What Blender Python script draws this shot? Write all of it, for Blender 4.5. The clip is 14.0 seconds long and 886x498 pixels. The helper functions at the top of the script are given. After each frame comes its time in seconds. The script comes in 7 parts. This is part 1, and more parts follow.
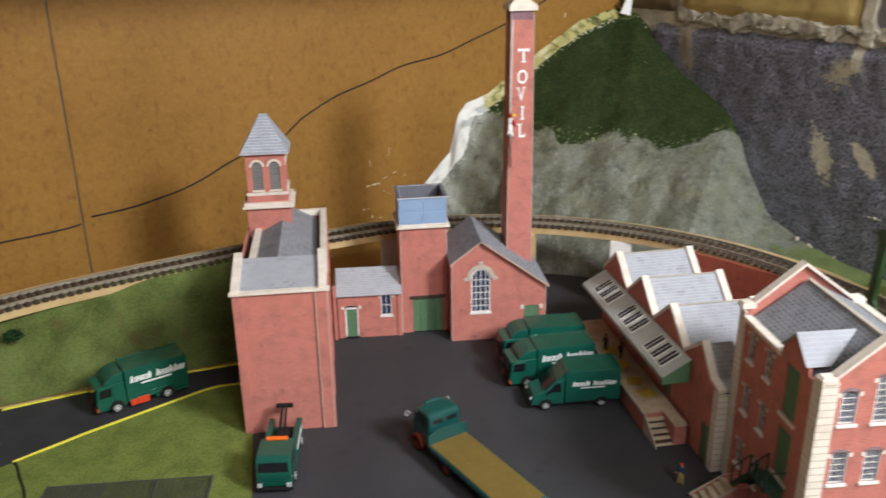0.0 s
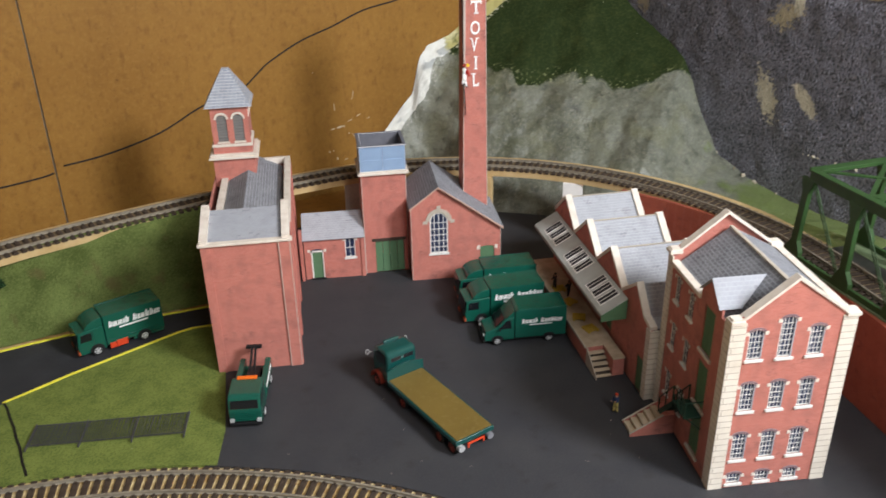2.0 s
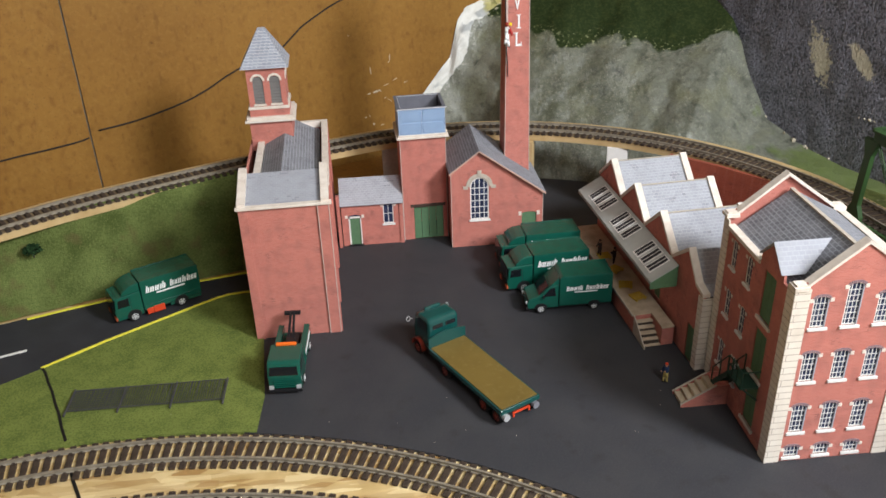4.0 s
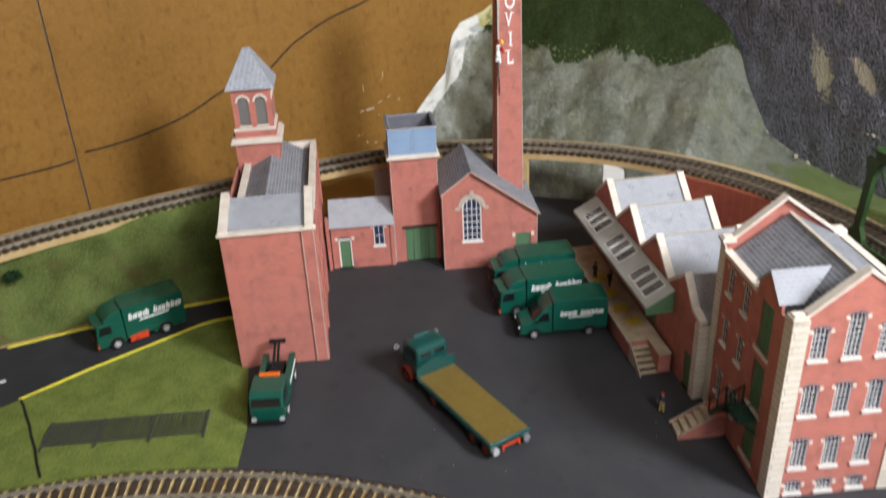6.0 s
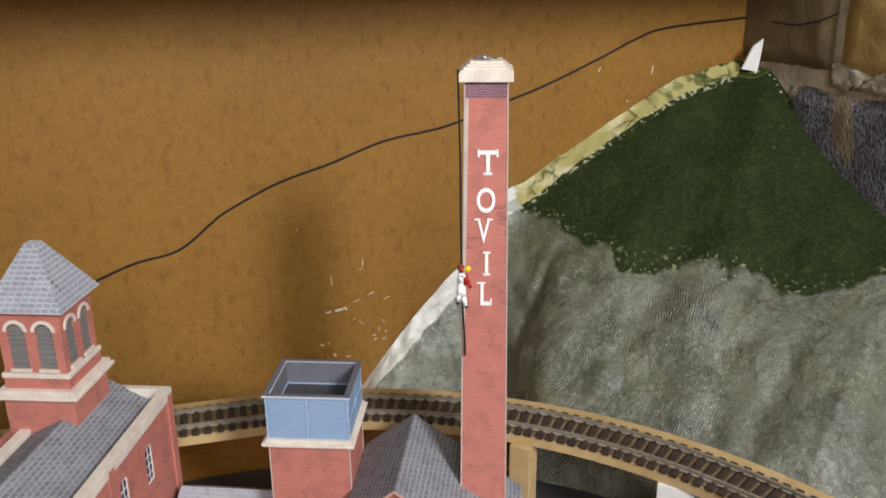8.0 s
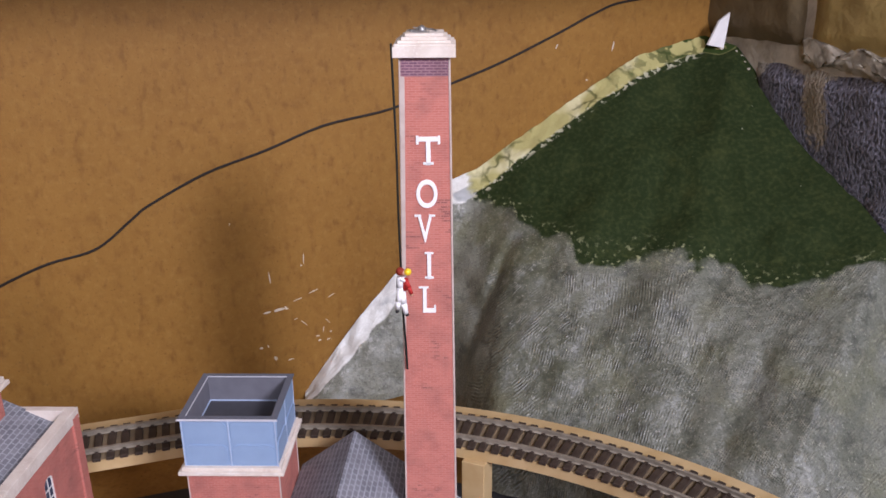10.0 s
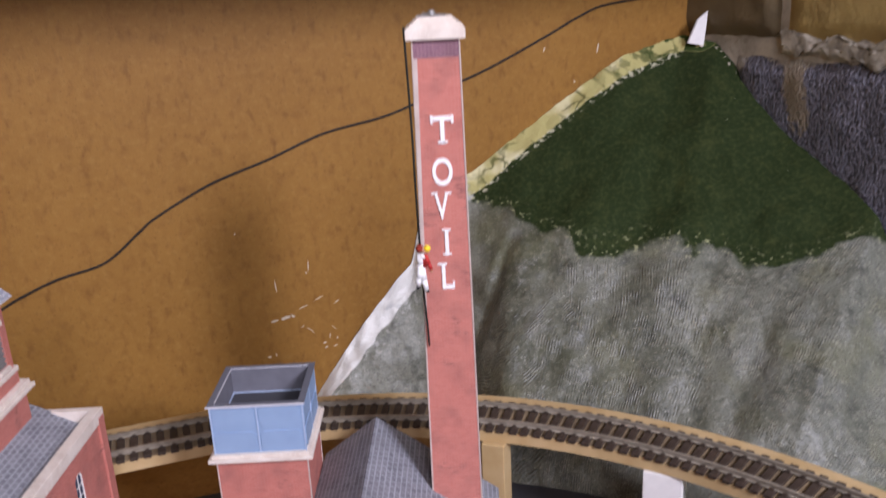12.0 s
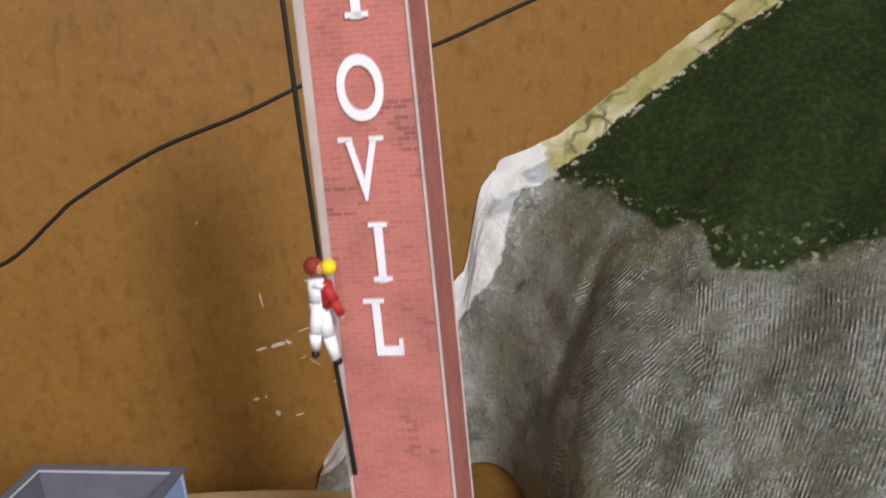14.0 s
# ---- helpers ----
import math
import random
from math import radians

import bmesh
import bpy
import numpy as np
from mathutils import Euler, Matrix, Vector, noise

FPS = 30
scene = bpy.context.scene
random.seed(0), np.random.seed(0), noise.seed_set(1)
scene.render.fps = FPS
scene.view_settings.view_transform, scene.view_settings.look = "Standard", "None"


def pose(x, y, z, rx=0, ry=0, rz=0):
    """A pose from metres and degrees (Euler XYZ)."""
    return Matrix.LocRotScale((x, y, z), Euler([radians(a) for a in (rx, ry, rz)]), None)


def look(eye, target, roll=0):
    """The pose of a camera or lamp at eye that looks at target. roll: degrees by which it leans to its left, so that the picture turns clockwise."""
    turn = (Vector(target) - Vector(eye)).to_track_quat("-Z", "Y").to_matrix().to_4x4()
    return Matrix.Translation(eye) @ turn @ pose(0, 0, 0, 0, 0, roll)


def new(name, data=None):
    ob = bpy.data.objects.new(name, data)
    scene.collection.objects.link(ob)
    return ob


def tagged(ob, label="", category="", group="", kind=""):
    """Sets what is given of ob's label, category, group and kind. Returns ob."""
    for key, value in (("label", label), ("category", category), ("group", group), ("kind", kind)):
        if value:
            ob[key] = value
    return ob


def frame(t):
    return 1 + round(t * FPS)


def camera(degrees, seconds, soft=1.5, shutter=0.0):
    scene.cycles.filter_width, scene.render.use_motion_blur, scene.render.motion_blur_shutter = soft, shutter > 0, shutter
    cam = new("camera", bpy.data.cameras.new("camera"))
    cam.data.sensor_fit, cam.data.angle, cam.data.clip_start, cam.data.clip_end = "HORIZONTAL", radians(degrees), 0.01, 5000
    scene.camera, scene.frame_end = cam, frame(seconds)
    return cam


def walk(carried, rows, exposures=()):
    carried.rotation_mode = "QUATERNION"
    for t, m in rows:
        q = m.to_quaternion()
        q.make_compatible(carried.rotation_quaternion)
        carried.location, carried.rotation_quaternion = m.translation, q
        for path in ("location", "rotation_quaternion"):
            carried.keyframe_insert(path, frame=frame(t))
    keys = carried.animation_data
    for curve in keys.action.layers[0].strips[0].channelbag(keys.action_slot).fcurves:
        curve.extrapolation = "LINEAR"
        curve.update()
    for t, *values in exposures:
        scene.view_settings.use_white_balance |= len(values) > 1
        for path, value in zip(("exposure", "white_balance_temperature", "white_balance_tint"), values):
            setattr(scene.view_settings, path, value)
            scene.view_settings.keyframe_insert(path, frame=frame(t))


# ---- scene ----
from mathutils.geometry import tessellate_polygon

cam = camera(55.18, 14.0, soft=1.6, shutter=0.5)
PATH = [
    (0, (0.0710, 0.0477, 0.3561), (0.1633, 0.9786, 0.0025), -0.79),
    (0.5, (0.0895, 0.0195, 0.3937), (0.2272, 0.9375, 0.0219), -0.45),
    (0.7, (0.0973, -0.0003, 0.4106), (0.2302, 0.9381, 0.0542), -1.01),
    (1, (0.0918, 0.0027, 0.4232), (0.2454, 0.9176, 0.0500), 0.25),
    (1.2, (0.0984, -0.0061, 0.4182), (0.2521, 0.9106, 0.0276), -0.62),
    (1.5, (0.0954, 0.0037, 0.4051), (0.2393, 0.9028, -0.0085), -0.74),
    (2, (0.0878, 0.0139, 0.3918), (0.1973, 0.9057, -0.0472), -1.12),
    (2.5, (0.0815, 0.0217, 0.3855), (0.1690, 0.9112, -0.0632), -1.47),
    (3, (0.0789, 0.0275, 0.3817), (0.1527, 0.9124, -0.0782), -1.68),
    (3.2, (0.0783, 0.0286, 0.3802), (0.1475, 0.9144, -0.0787), -1.79),
    (5.3, (0.0869, 0.0334, 0.3754), (0.1685, 0.9060, -0.1061), -2.38),
    (5.5, (0.0895, 0.0353, 0.3750), (0.1625, 0.9095, -0.1050), -2.47),
    (6, (0.0952, 0.0514, 0.3780), (0.1606, 0.9391, -0.0779), -2.59),
    (6.2, (0.1054, 0.0708, 0.3756), (0.1611, 0.9870, -0.0358), -2.50),
    (6.5, (0.1211, 0.1183, 0.3716), (0.1556, 1.0316, -0.0341), -2.95),
    (6.7, (0.1517, 0.1594, 0.3644), (0.1718, 1.1068, 0.0057), -2.05),
    (7, (0.1934, 0.2615, 0.3573), (0.1770, 1.2016, 0.0169), -2.28),
    (7.2, (0.2123, 0.3117, 0.3460), (0.2025, 1.2447, 0.0157), -1.94),
    (7.5, (0.2344, 0.3642, 0.3374), (0.1754, 1.3008, -0.0079), -0.55),
    (8, (0.2352, 0.3942, 0.3443), (0.1365, 1.3338, 0.0167), -0.54),
    (8.5, (0.2441, 0.4313, 0.3393), (0.1720, 1.3750, 0.0164), -1.28),
    (8.7, (0.2530, 0.4453, 0.3441), (0.1602, 1.3766, -0.0081), -3.02),
    (10.8, (0.2316, 0.4428, 0.3305), (0.1942, 1.3807, -0.0143), 0.69),
    (11, (0.2296, 0.4383, 0.3324), (0.1915, 1.3759, -0.0133), 0.55),
    (11.5, (0.2250, 0.4207, 0.3377), (0.1931, 1.3623, 0.0024), 0.52),
    (12, (0.2253, 0.4234, 0.3156), (0.1949, 1.3740, 0.0066), -2.85),
    (12.3, (0.2359, 0.4992, 0.2810), (0.1399, 1.4352, -0.0377), -1.33),
    (12.5, (0.2500, 0.5445, 0.2617), (0.0899, 1.4684, -0.0858), -3.09),
    (12.7, (0.2532, 0.5591, 0.2542), (0.0777, 1.4883, -0.0781), -3.04),
    (13, (0.2575, 0.5908, 0.2502), (0.0498, 1.5134, -0.0750), -5.38),
    (13.5, (0.2588, 0.6177, 0.2431), (0.0503, 1.5452, -0.0672), -5.49),
    (14, (0.2611, 0.6301, 0.2533), (0.0581, 1.5590, -0.0567), -4.93),
]
TONE = [(0, 0.08, 6250, 8), (6, 0.08, 6200, 8), (7.3, -0.10, 6850, 6), (8.7, -0.03, 5850, 16), (10.8, -0.06, 5850, 26), (12.2, -0.03, 5850, 25), (13, -0.1, 6150, 21), (14, -0.17, 6150, 16)]
walk(cam, [(t, look(eye, target, roll)) for t, eye, target, roll in PATH], TONE)

# ---- light ----
world = bpy.data.worlds.new("world")
world.use_nodes = True
world.node_tree.nodes["Background"].inputs[0].default_value = (0.80, 0.86, 1.0, 1)
world.node_tree.nodes["Background"].inputs[1].default_value = 0.25
scene.world = world


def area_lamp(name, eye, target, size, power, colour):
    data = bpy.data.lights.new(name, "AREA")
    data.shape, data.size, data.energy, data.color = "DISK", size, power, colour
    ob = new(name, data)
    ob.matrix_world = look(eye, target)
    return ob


LAMP = (0.97, -0.22, 0.90)
area_lamp("lamp_or_fill_light", LAMP, (0.2, 0.7, 0.0), 0.34, 23.8, (0.96, 0.95, 0.97))
# added fill light without a known source; brightens fronts and softens shadows
area_lamp("lamp_or_fill_light", (0.42, -0.50, 0.86), (0.0, 0.65, 0.0), 0.4, 6.8, (1.0, 0.97, 0.94))

# ---- materials ----


def material(name, colour, rough=0.7, metal=0.0, spots=0.0, spot_scale=200.0, bump=0.0, bump_scale=800.0, second=None, gloss=0.3, grain=None):
    """A surface with two scales of variation: broad stains and fine grain."""
    m = bpy.data.materials.new(name)
    m.use_nodes = True
    nt = m.node_tree
    n, k = nt.nodes, nt.links
    b = n["Principled BSDF"]
    b.inputs["Roughness"].default_value, b.inputs["Metallic"].default_value = rough, metal
    b.inputs["Specular IOR Level"].default_value = gloss
    tc = n.new("ShaderNodeTexCoord")
    second = second or tuple(c * 0.6 for c in colour)
    big = n.new("ShaderNodeTexNoise")
    big.inputs["Scale"].default_value, big.inputs["Detail"].default_value = spot_scale, 6
    k.new(tc.outputs["Object"], big.inputs["Vector"])
    ramp = n.new("ShaderNodeMapRange")
    ramp.inputs["From Min"].default_value, ramp.inputs["From Max"].default_value = 0.38, 0.72
    ramp.inputs["To Max"].default_value = spots
    k.new(big.outputs["Fac"], ramp.inputs["Value"])
    mix = n.new("ShaderNodeMix")
    mix.data_type = "RGBA"
    mix.inputs["A"].default_value, mix.inputs["B"].default_value = (*colour, 1), (*second, 1)
    k.new(ramp.outputs["Result"], mix.inputs["Factor"])
    last = mix.outputs["Result"]
    for scale, low, high, tint, amount in grain or ():
        t = n.new("ShaderNodeTexNoise")
        t.inputs["Scale"].default_value, t.inputs["Detail"].default_value = scale, 3
        k.new(tc.outputs["Object"], t.inputs["Vector"])
        r = n.new("ShaderNodeMapRange")
        r.inputs["From Min"].default_value, r.inputs["From Max"].default_value, r.inputs["To Max"].default_value = low, high, amount
        k.new(t.outputs["Fac"], r.inputs["Value"])
        x = n.new("ShaderNodeMix")
        x.data_type = "RGBA"
        x.inputs["B"].default_value = (*tint, 1)
        k.new(r.outputs["Result"], x.inputs["Factor"]), k.new(last, x.inputs["A"])
        last = x.outputs["Result"]
    k.new(last, b.inputs["Base Color"])
    if bump:
        fine = n.new("ShaderNodeTexNoise")
        fine.inputs["Scale"].default_value, fine.inputs["Detail"].default_value = bump_scale, 4
        k.new(tc.outputs["Object"], fine.inputs["Vector"])
        bp = n.new("ShaderNodeBump")
        bp.inputs["Strength"].default_value, bp.inputs["Distance"].default_value = bump, 0.001
        k.new(fine.outputs["Fac"], bp.inputs["Height"])
        k.new(bp.outputs["Normal"], b.inputs["Normal"])
    return m


def courses(name, a, b_, joint, length, height, mode="wall", rough=0.75, spots=0.35, joint_width=0.0002, dark=(0.12, 0.06, 0.06), odd_bricks=0.75):
    """Printed card with courses of bricks or slates. mode: which way the courses run."""
    m = bpy.data.materials.new(name)
    m.use_nodes = True
    nt = m.node_tree
    n, k = nt.nodes, nt.links
    b = n["Principled BSDF"]
    b.inputs["Roughness"].default_value = rough
    b.inputs["Specular IOR Level"].default_value = 0.25
    tc, sep, com = n.new("ShaderNodeTexCoord"), n.new("ShaderNodeSeparateXYZ"), n.new("ShaderNodeCombineXYZ")
    k.new(tc.outputs["Object"], sep.inputs[0])
    if mode == "wall":
        add = n.new("ShaderNodeMath")
        k.new(sep.outputs["X"], add.inputs[0]), k.new(sep.outputs["Y"], add.inputs[1])
        k.new(add.outputs[0], com.inputs["X"]), k.new(sep.outputs["Z"], com.inputs["Y"])
    elif mode == "along_x":
        k.new(sep.outputs["X"], com.inputs["X"]), k.new(sep.outputs["Y"], com.inputs["Y"])
    else:
        k.new(sep.outputs["Y"], com.inputs["X"]), k.new(sep.outputs["X"], com.inputs["Y"])
    t = n.new("ShaderNodeTexBrick")
    t.inputs["Scale"].default_value = 1.0
    t.inputs["Brick Width"].default_value, t.inputs["Row Height"].default_value = length, height
    t.inputs["Mortar Size"].default_value = joint_width
    t.inputs["Color1"].default_value, t.inputs["Color2"].default_value, t.inputs["Mortar"].default_value = (*a, 1), (*b_, 1), (*joint, 1)
    k.new(com.outputs[0], t.inputs["Vector"])
    noise_big = n.new("ShaderNodeTexNoise")
    noise_big.inputs["Scale"].default_value, noise_big.inputs["Detail"].default_value = 90.0, 8
    k.new(tc.outputs["Object"], noise_big.inputs["Vector"])
    ramp = n.new("ShaderNodeMapRange")
    ramp.inputs["From Min"].default_value, ramp.inputs["From Max"].default_value, ramp.inputs["To Max"].default_value = 0.45, 0.75, spots
    k.new(noise_big.outputs["Fac"], ramp.inputs["Value"])
    mix = n.new("ShaderNodeMix")
    mix.data_type = "RGBA"
    mix.inputs["B"].default_value = (*dark, 1)
    k.new(ramp.outputs["Result"], mix.inputs["Factor"]), k.new(t.outputs["Color"], mix.inputs["A"])
    odd = n.new("ShaderNodeTexBrick")
    for key in ("Scale", "Brick Width", "Row Height", "Mortar Size"):
        odd.inputs[key].default_value = t.inputs[key].default_value
    odd.inputs["Color1"].default_value, odd.inputs["Color2"].default_value, odd.inputs["Mortar"].default_value = (0, 0, 0, 1), (1, 1, 1, 1), (0, 0, 0, 1)
    k.new(com.outputs[0], odd.inputs["Vector"])
    place = n.new("ShaderNodeTexNoise")
    place.inputs["Scale"].default_value, place.inputs["Detail"].default_value = 75.0, 2
    k.new(tc.outputs["Object"], place.inputs["Vector"])
    near, pick, both = n.new("ShaderNodeMapRange"), n.new("ShaderNodeMapRange"), n.new("ShaderNodeMath")
    near.inputs["From Min"].default_value, near.inputs["From Max"].default_value = 0.58, 0.68
    pick.inputs["From Min"].default_value, pick.inputs["From Max"].default_value, pick.inputs["To Max"].default_value = 0.55, 0.62, odd_bricks
    both.operation = "MULTIPLY"
    k.new(place.outputs["Fac"], near.inputs["Value"]), k.new(odd.outputs["Color"], pick.inputs["Value"])
    k.new(near.outputs["Result"], both.inputs[0]), k.new(pick.outputs["Result"], both.inputs[1])
    mark = n.new("ShaderNodeMix")
    mark.data_type = "RGBA"
    mark.inputs["B"].default_value = (*dark, 1)
    k.new(both.outputs[0], mark.inputs["Factor"]), k.new(mix.outputs["Result"], mark.inputs["A"])
    k.new(mark.outputs["Result"], b.inputs["Base Color"])
    bp = n.new("ShaderNodeBump")
    bp.inputs["Strength"].default_value, bp.inputs["Distance"].default_value = 0.25, 0.0002
    k.new(t.outputs["Fac"], bp.inputs["Height"])
    bp.invert = True
    k.new(bp.outputs["Normal"], b.inputs["Normal"])
    return m


BRICK = courses("red_brick_card", (0.525, 0.186, 0.143), (0.465, 0.150, 0.117), (0.535, 0.222, 0.178), 0.0030, 0.0010, joint_width=0.00014, odd_bricks=0.5)
SLATE_X = courses("slate_card_a", (0.385, 0.395, 0.43), (0.335, 0.345, 0.38), (0.46, 0.47, 0.50), 0.0036, 0.0021, "along_x", dark=(0.24, 0.24, 0.26))
SLATE_BIG = courses("slate_card_d", (0.36, 0.37, 0.41), (0.335, 0.345, 0.385), (0.40, 0.41, 0.44), 0.0038, 0.0021, "along_x", dark=(0.24, 0.24, 0.26), joint_width=0.0002)
SLATE_Y = courses("slate_card_b", (0.24, 0.245, 0.27), (0.17, 0.175, 0.20), (0.35, 0.36, 0.39), 0.0042, 0.0023, "along_y", dark=(0.1, 0.1, 0.11), joint_width=0.00028, odd_bricks=0.4)
QUOIN = courses("quoin_card", (0.76, 0.70, 0.61), (0.73, 0.665, 0.57), (0.46, 0.39, 0.32), 0.25, 0.0046, dark=(0.5, 0.42, 0.34), joint_width=0.00028, odd_bricks=0.0)
RETAIN = courses("brown_brick_paper", (0.33, 0.085, 0.045), (0.28, 0.07, 0.04), (0.36, 0.12, 0.08), 0.0032, 0.0011, dark=(0.14, 0.04, 0.03))
CREAM = material("cream_card", (0.76, 0.685, 0.60), 0.7, spots=0.55, spot_scale=140, second=(0.54, 0.44, 0.36), grain=((700, 0.55, 0.72, (0.84, 0.80, 0.74), 0.5),))
STONE = material("stone_card", (0.52, 0.46, 0.38), 0.75, spots=0.5, spot_scale=300)
WHITE = material("white_card", (0.80, 0.78, 0.74), 0.6, spots=0.2, spot_scale=200)
PANE = material("printed_pane", (0.012, 0.017, 0.045), 0.4, spots=0.5, spot_scale=260, second=(0.07, 0.10, 0.20))
JAMB = material("grey_jamb_card", (0.42, 0.43, 0.48), 0.7, spots=0.3)
DOOR = material("green_door_card", (0.105, 0.20, 0.105), 0.6, spots=0.3, spot_scale=300)
TANK = material("blue_tank_card", (0.27, 0.38, 0.55), 0.6, spots=0.35, spot_scale=90, second=(0.20, 0.29, 0.45))
TANK_IN = material("grey_tank_inside", (0.16, 0.16, 0.185), 0.7, spots=0.4, spot_scale=120)
RIM = material("dark_rim", (0.14, 0.15, 0.18), 0.6, spots=0.2)
CANOPY = material("canopy_card", (0.44, 0.45, 0.42), 0.6, spots=0.5, spot_scale=120, second=(0.34, 0.34, 0.32))
SLIT = material("black_slit", (0.02, 0.02, 0.025), 0.5)
DOCK = material("dock_top", (0.58, 0.47, 0.34), 0.8, spots=0.6, spot_scale=90, second=(0.26, 0.20, 0.12))
TARMAC = material("tarmac", (0.034, 0.0345, 0.040), 0.7, spots=0.8, spot_scale=26, second=(0.048, 0.047, 0.050), bump=0.25, bump_scale=2500, gloss=0.35, grain=((900, 0.5, 0.75, (0.075, 0.073, 0.07), 0.5), (120, 0.74, 0.80, (0.09, 0.085, 0.075), 0.35), (55, 0.60, 0.72, (0.024, 0.023, 0.022), 0.5)))
ROAD = material("road", (0.03, 0.03, 0.034), 0.8, spots=0.6, spot_scale=40, second=(0.045, 0.045, 0.05), bump=0.25, bump_scale=2500)
YELLOW = material("yellow_paint", (0.86, 0.78, 0.07), 0.6, spots=0.35, spot_scale=300, second=(0.5, 0.42, 0.05))
GRASS = material("grass_scatter", (0.205, 0.25, 0.060), 0.95, spots=0.9, spot_scale=60, second=(0.118, 0.155, 0.036), bump=1.0, bump_scale=1600, gloss=0.1, grain=((800, 0.48, 0.66, (0.25, 0.30, 0.075), 0.4), (800, 0.50, 0.36, (0.06, 0.095, 0.018), 0.4), (240, 0.75, 0.80, (0.42, 0.42, 0.22), 0.5)))
SLOPE = material("slope_grass", (0.140, 0.175, 0.052), 0.95, spots=1.0, spot_scale=30, second=(0.060, 0.080, 0.020), bump=1.0, bump_scale=900, gloss=0.1, grain=((600, 0.52, 0.70, (0.21, 0.23, 0.08), 0.35), (600, 0.48, 0.34, (0.05, 0.072, 0.016), 0.4), (48, 0.56, 0.72, (0.11, 0.085, 0.035), 0.65), (170, 0.73, 0.80, (0.42, 0.40, 0.27), 0.55)))
LEDGE = material("ledge_scatter", (0.125, 0.150, 0.045), 0.95, spots=1.0, spot_scale=55, second=(0.062, 0.072, 0.024), bump=1.0, bump_scale=1200, gloss=0.1, grain=((170, 0.60, 0.70, (0.30, 0.29, 0.17), 0.6), (420, 0.52, 0.66, (0.19, 0.20, 0.07), 0.4)))
PLY = material("ply_edge", (0.55, 0.40, 0.20), 0.6, spots=0.6, spot_scale=80, second=(0.42, 0.27, 0.1))
TRACK_DIRT = material("track_dirt", (0.25, 0.185, 0.105), 0.9, spots=0.9, spot_scale=60, second=(0.115, 0.082, 0.05), bump=0.5, bump_scale=900)
SLEEPER = material("sleeper_plastic", (0.042, 0.029, 0.021), 0.6, spots=0.6, spot_scale=300, second=(0.085, 0.062, 0.045))
RAIL = material("rail_metal", (0.35, 0.31, 0.24), 0.5, 0.3, spots=0.5, spot_scale=200, second=(0.12, 0.09, 0.06))
GREEN_PAINT = material("green_truck_paint", (0.008, 0.085, 0.058), 0.2, spots=0.4, spot_scale=120, second=(0.006, 0.066, 0.046), bump=0.15, bump_scale=500, gloss=0.7)
TEAL_PAINT = material("teal_truck_paint", (0.008, 0.066, 0.058), 0.2, spots=0.4, spot_scale=120, second=(0.006, 0.050, 0.045), bump=0.15, bump_scale=500, gloss=0.7)
DARK_RED = material("dark_red_paint", (0.20, 0.025, 0.012), 0.4, spots=0.4, spot_scale=200, second=(0.13, 0.015, 0.008))
CHROME = material("chrome", (0.72, 0.72, 0.72), 0.35, 0.45, spots=0.3)
TYRE = material("tyre_rubber", (0.012, 0.012, 0.012), 0.8)
RED = material("red_plastic", (0.62, 0.06, 0.02), 0.4, spots=0.3)
ORANGE = material("orange_plastic", (0.85, 0.16, 0.015), 0.4)
BLACK = material("black_plastic", (0.012, 0.012, 0.013), 0.45)
GLASS = material("dark_window", (0.008, 0.010, 0.012), 0.12, gloss=0.6)
DECK = material("flatbed_deck", (0.170, 0.116, 0.027), 0.5, spots=0.6, spot_scale=45, second=(0.125, 0.082, 0.018), grain=((300, 0.55, 0.72, (0.24, 0.18, 0.07), 0.35),))
BRIDGE = material("bridge_green", (0.036, 0.082, 0.024), 0.45, spots=0.5, spot_scale=90, second=(0.022, 0.052, 0.016))
FENCE = material("fence_grey", (0.075, 0.075, 0.072), 0.5, spots=0.5, spot_scale=150)
FIG_WHITE = material("figure_white", (0.85, 0.85, 0.84), 0.5)


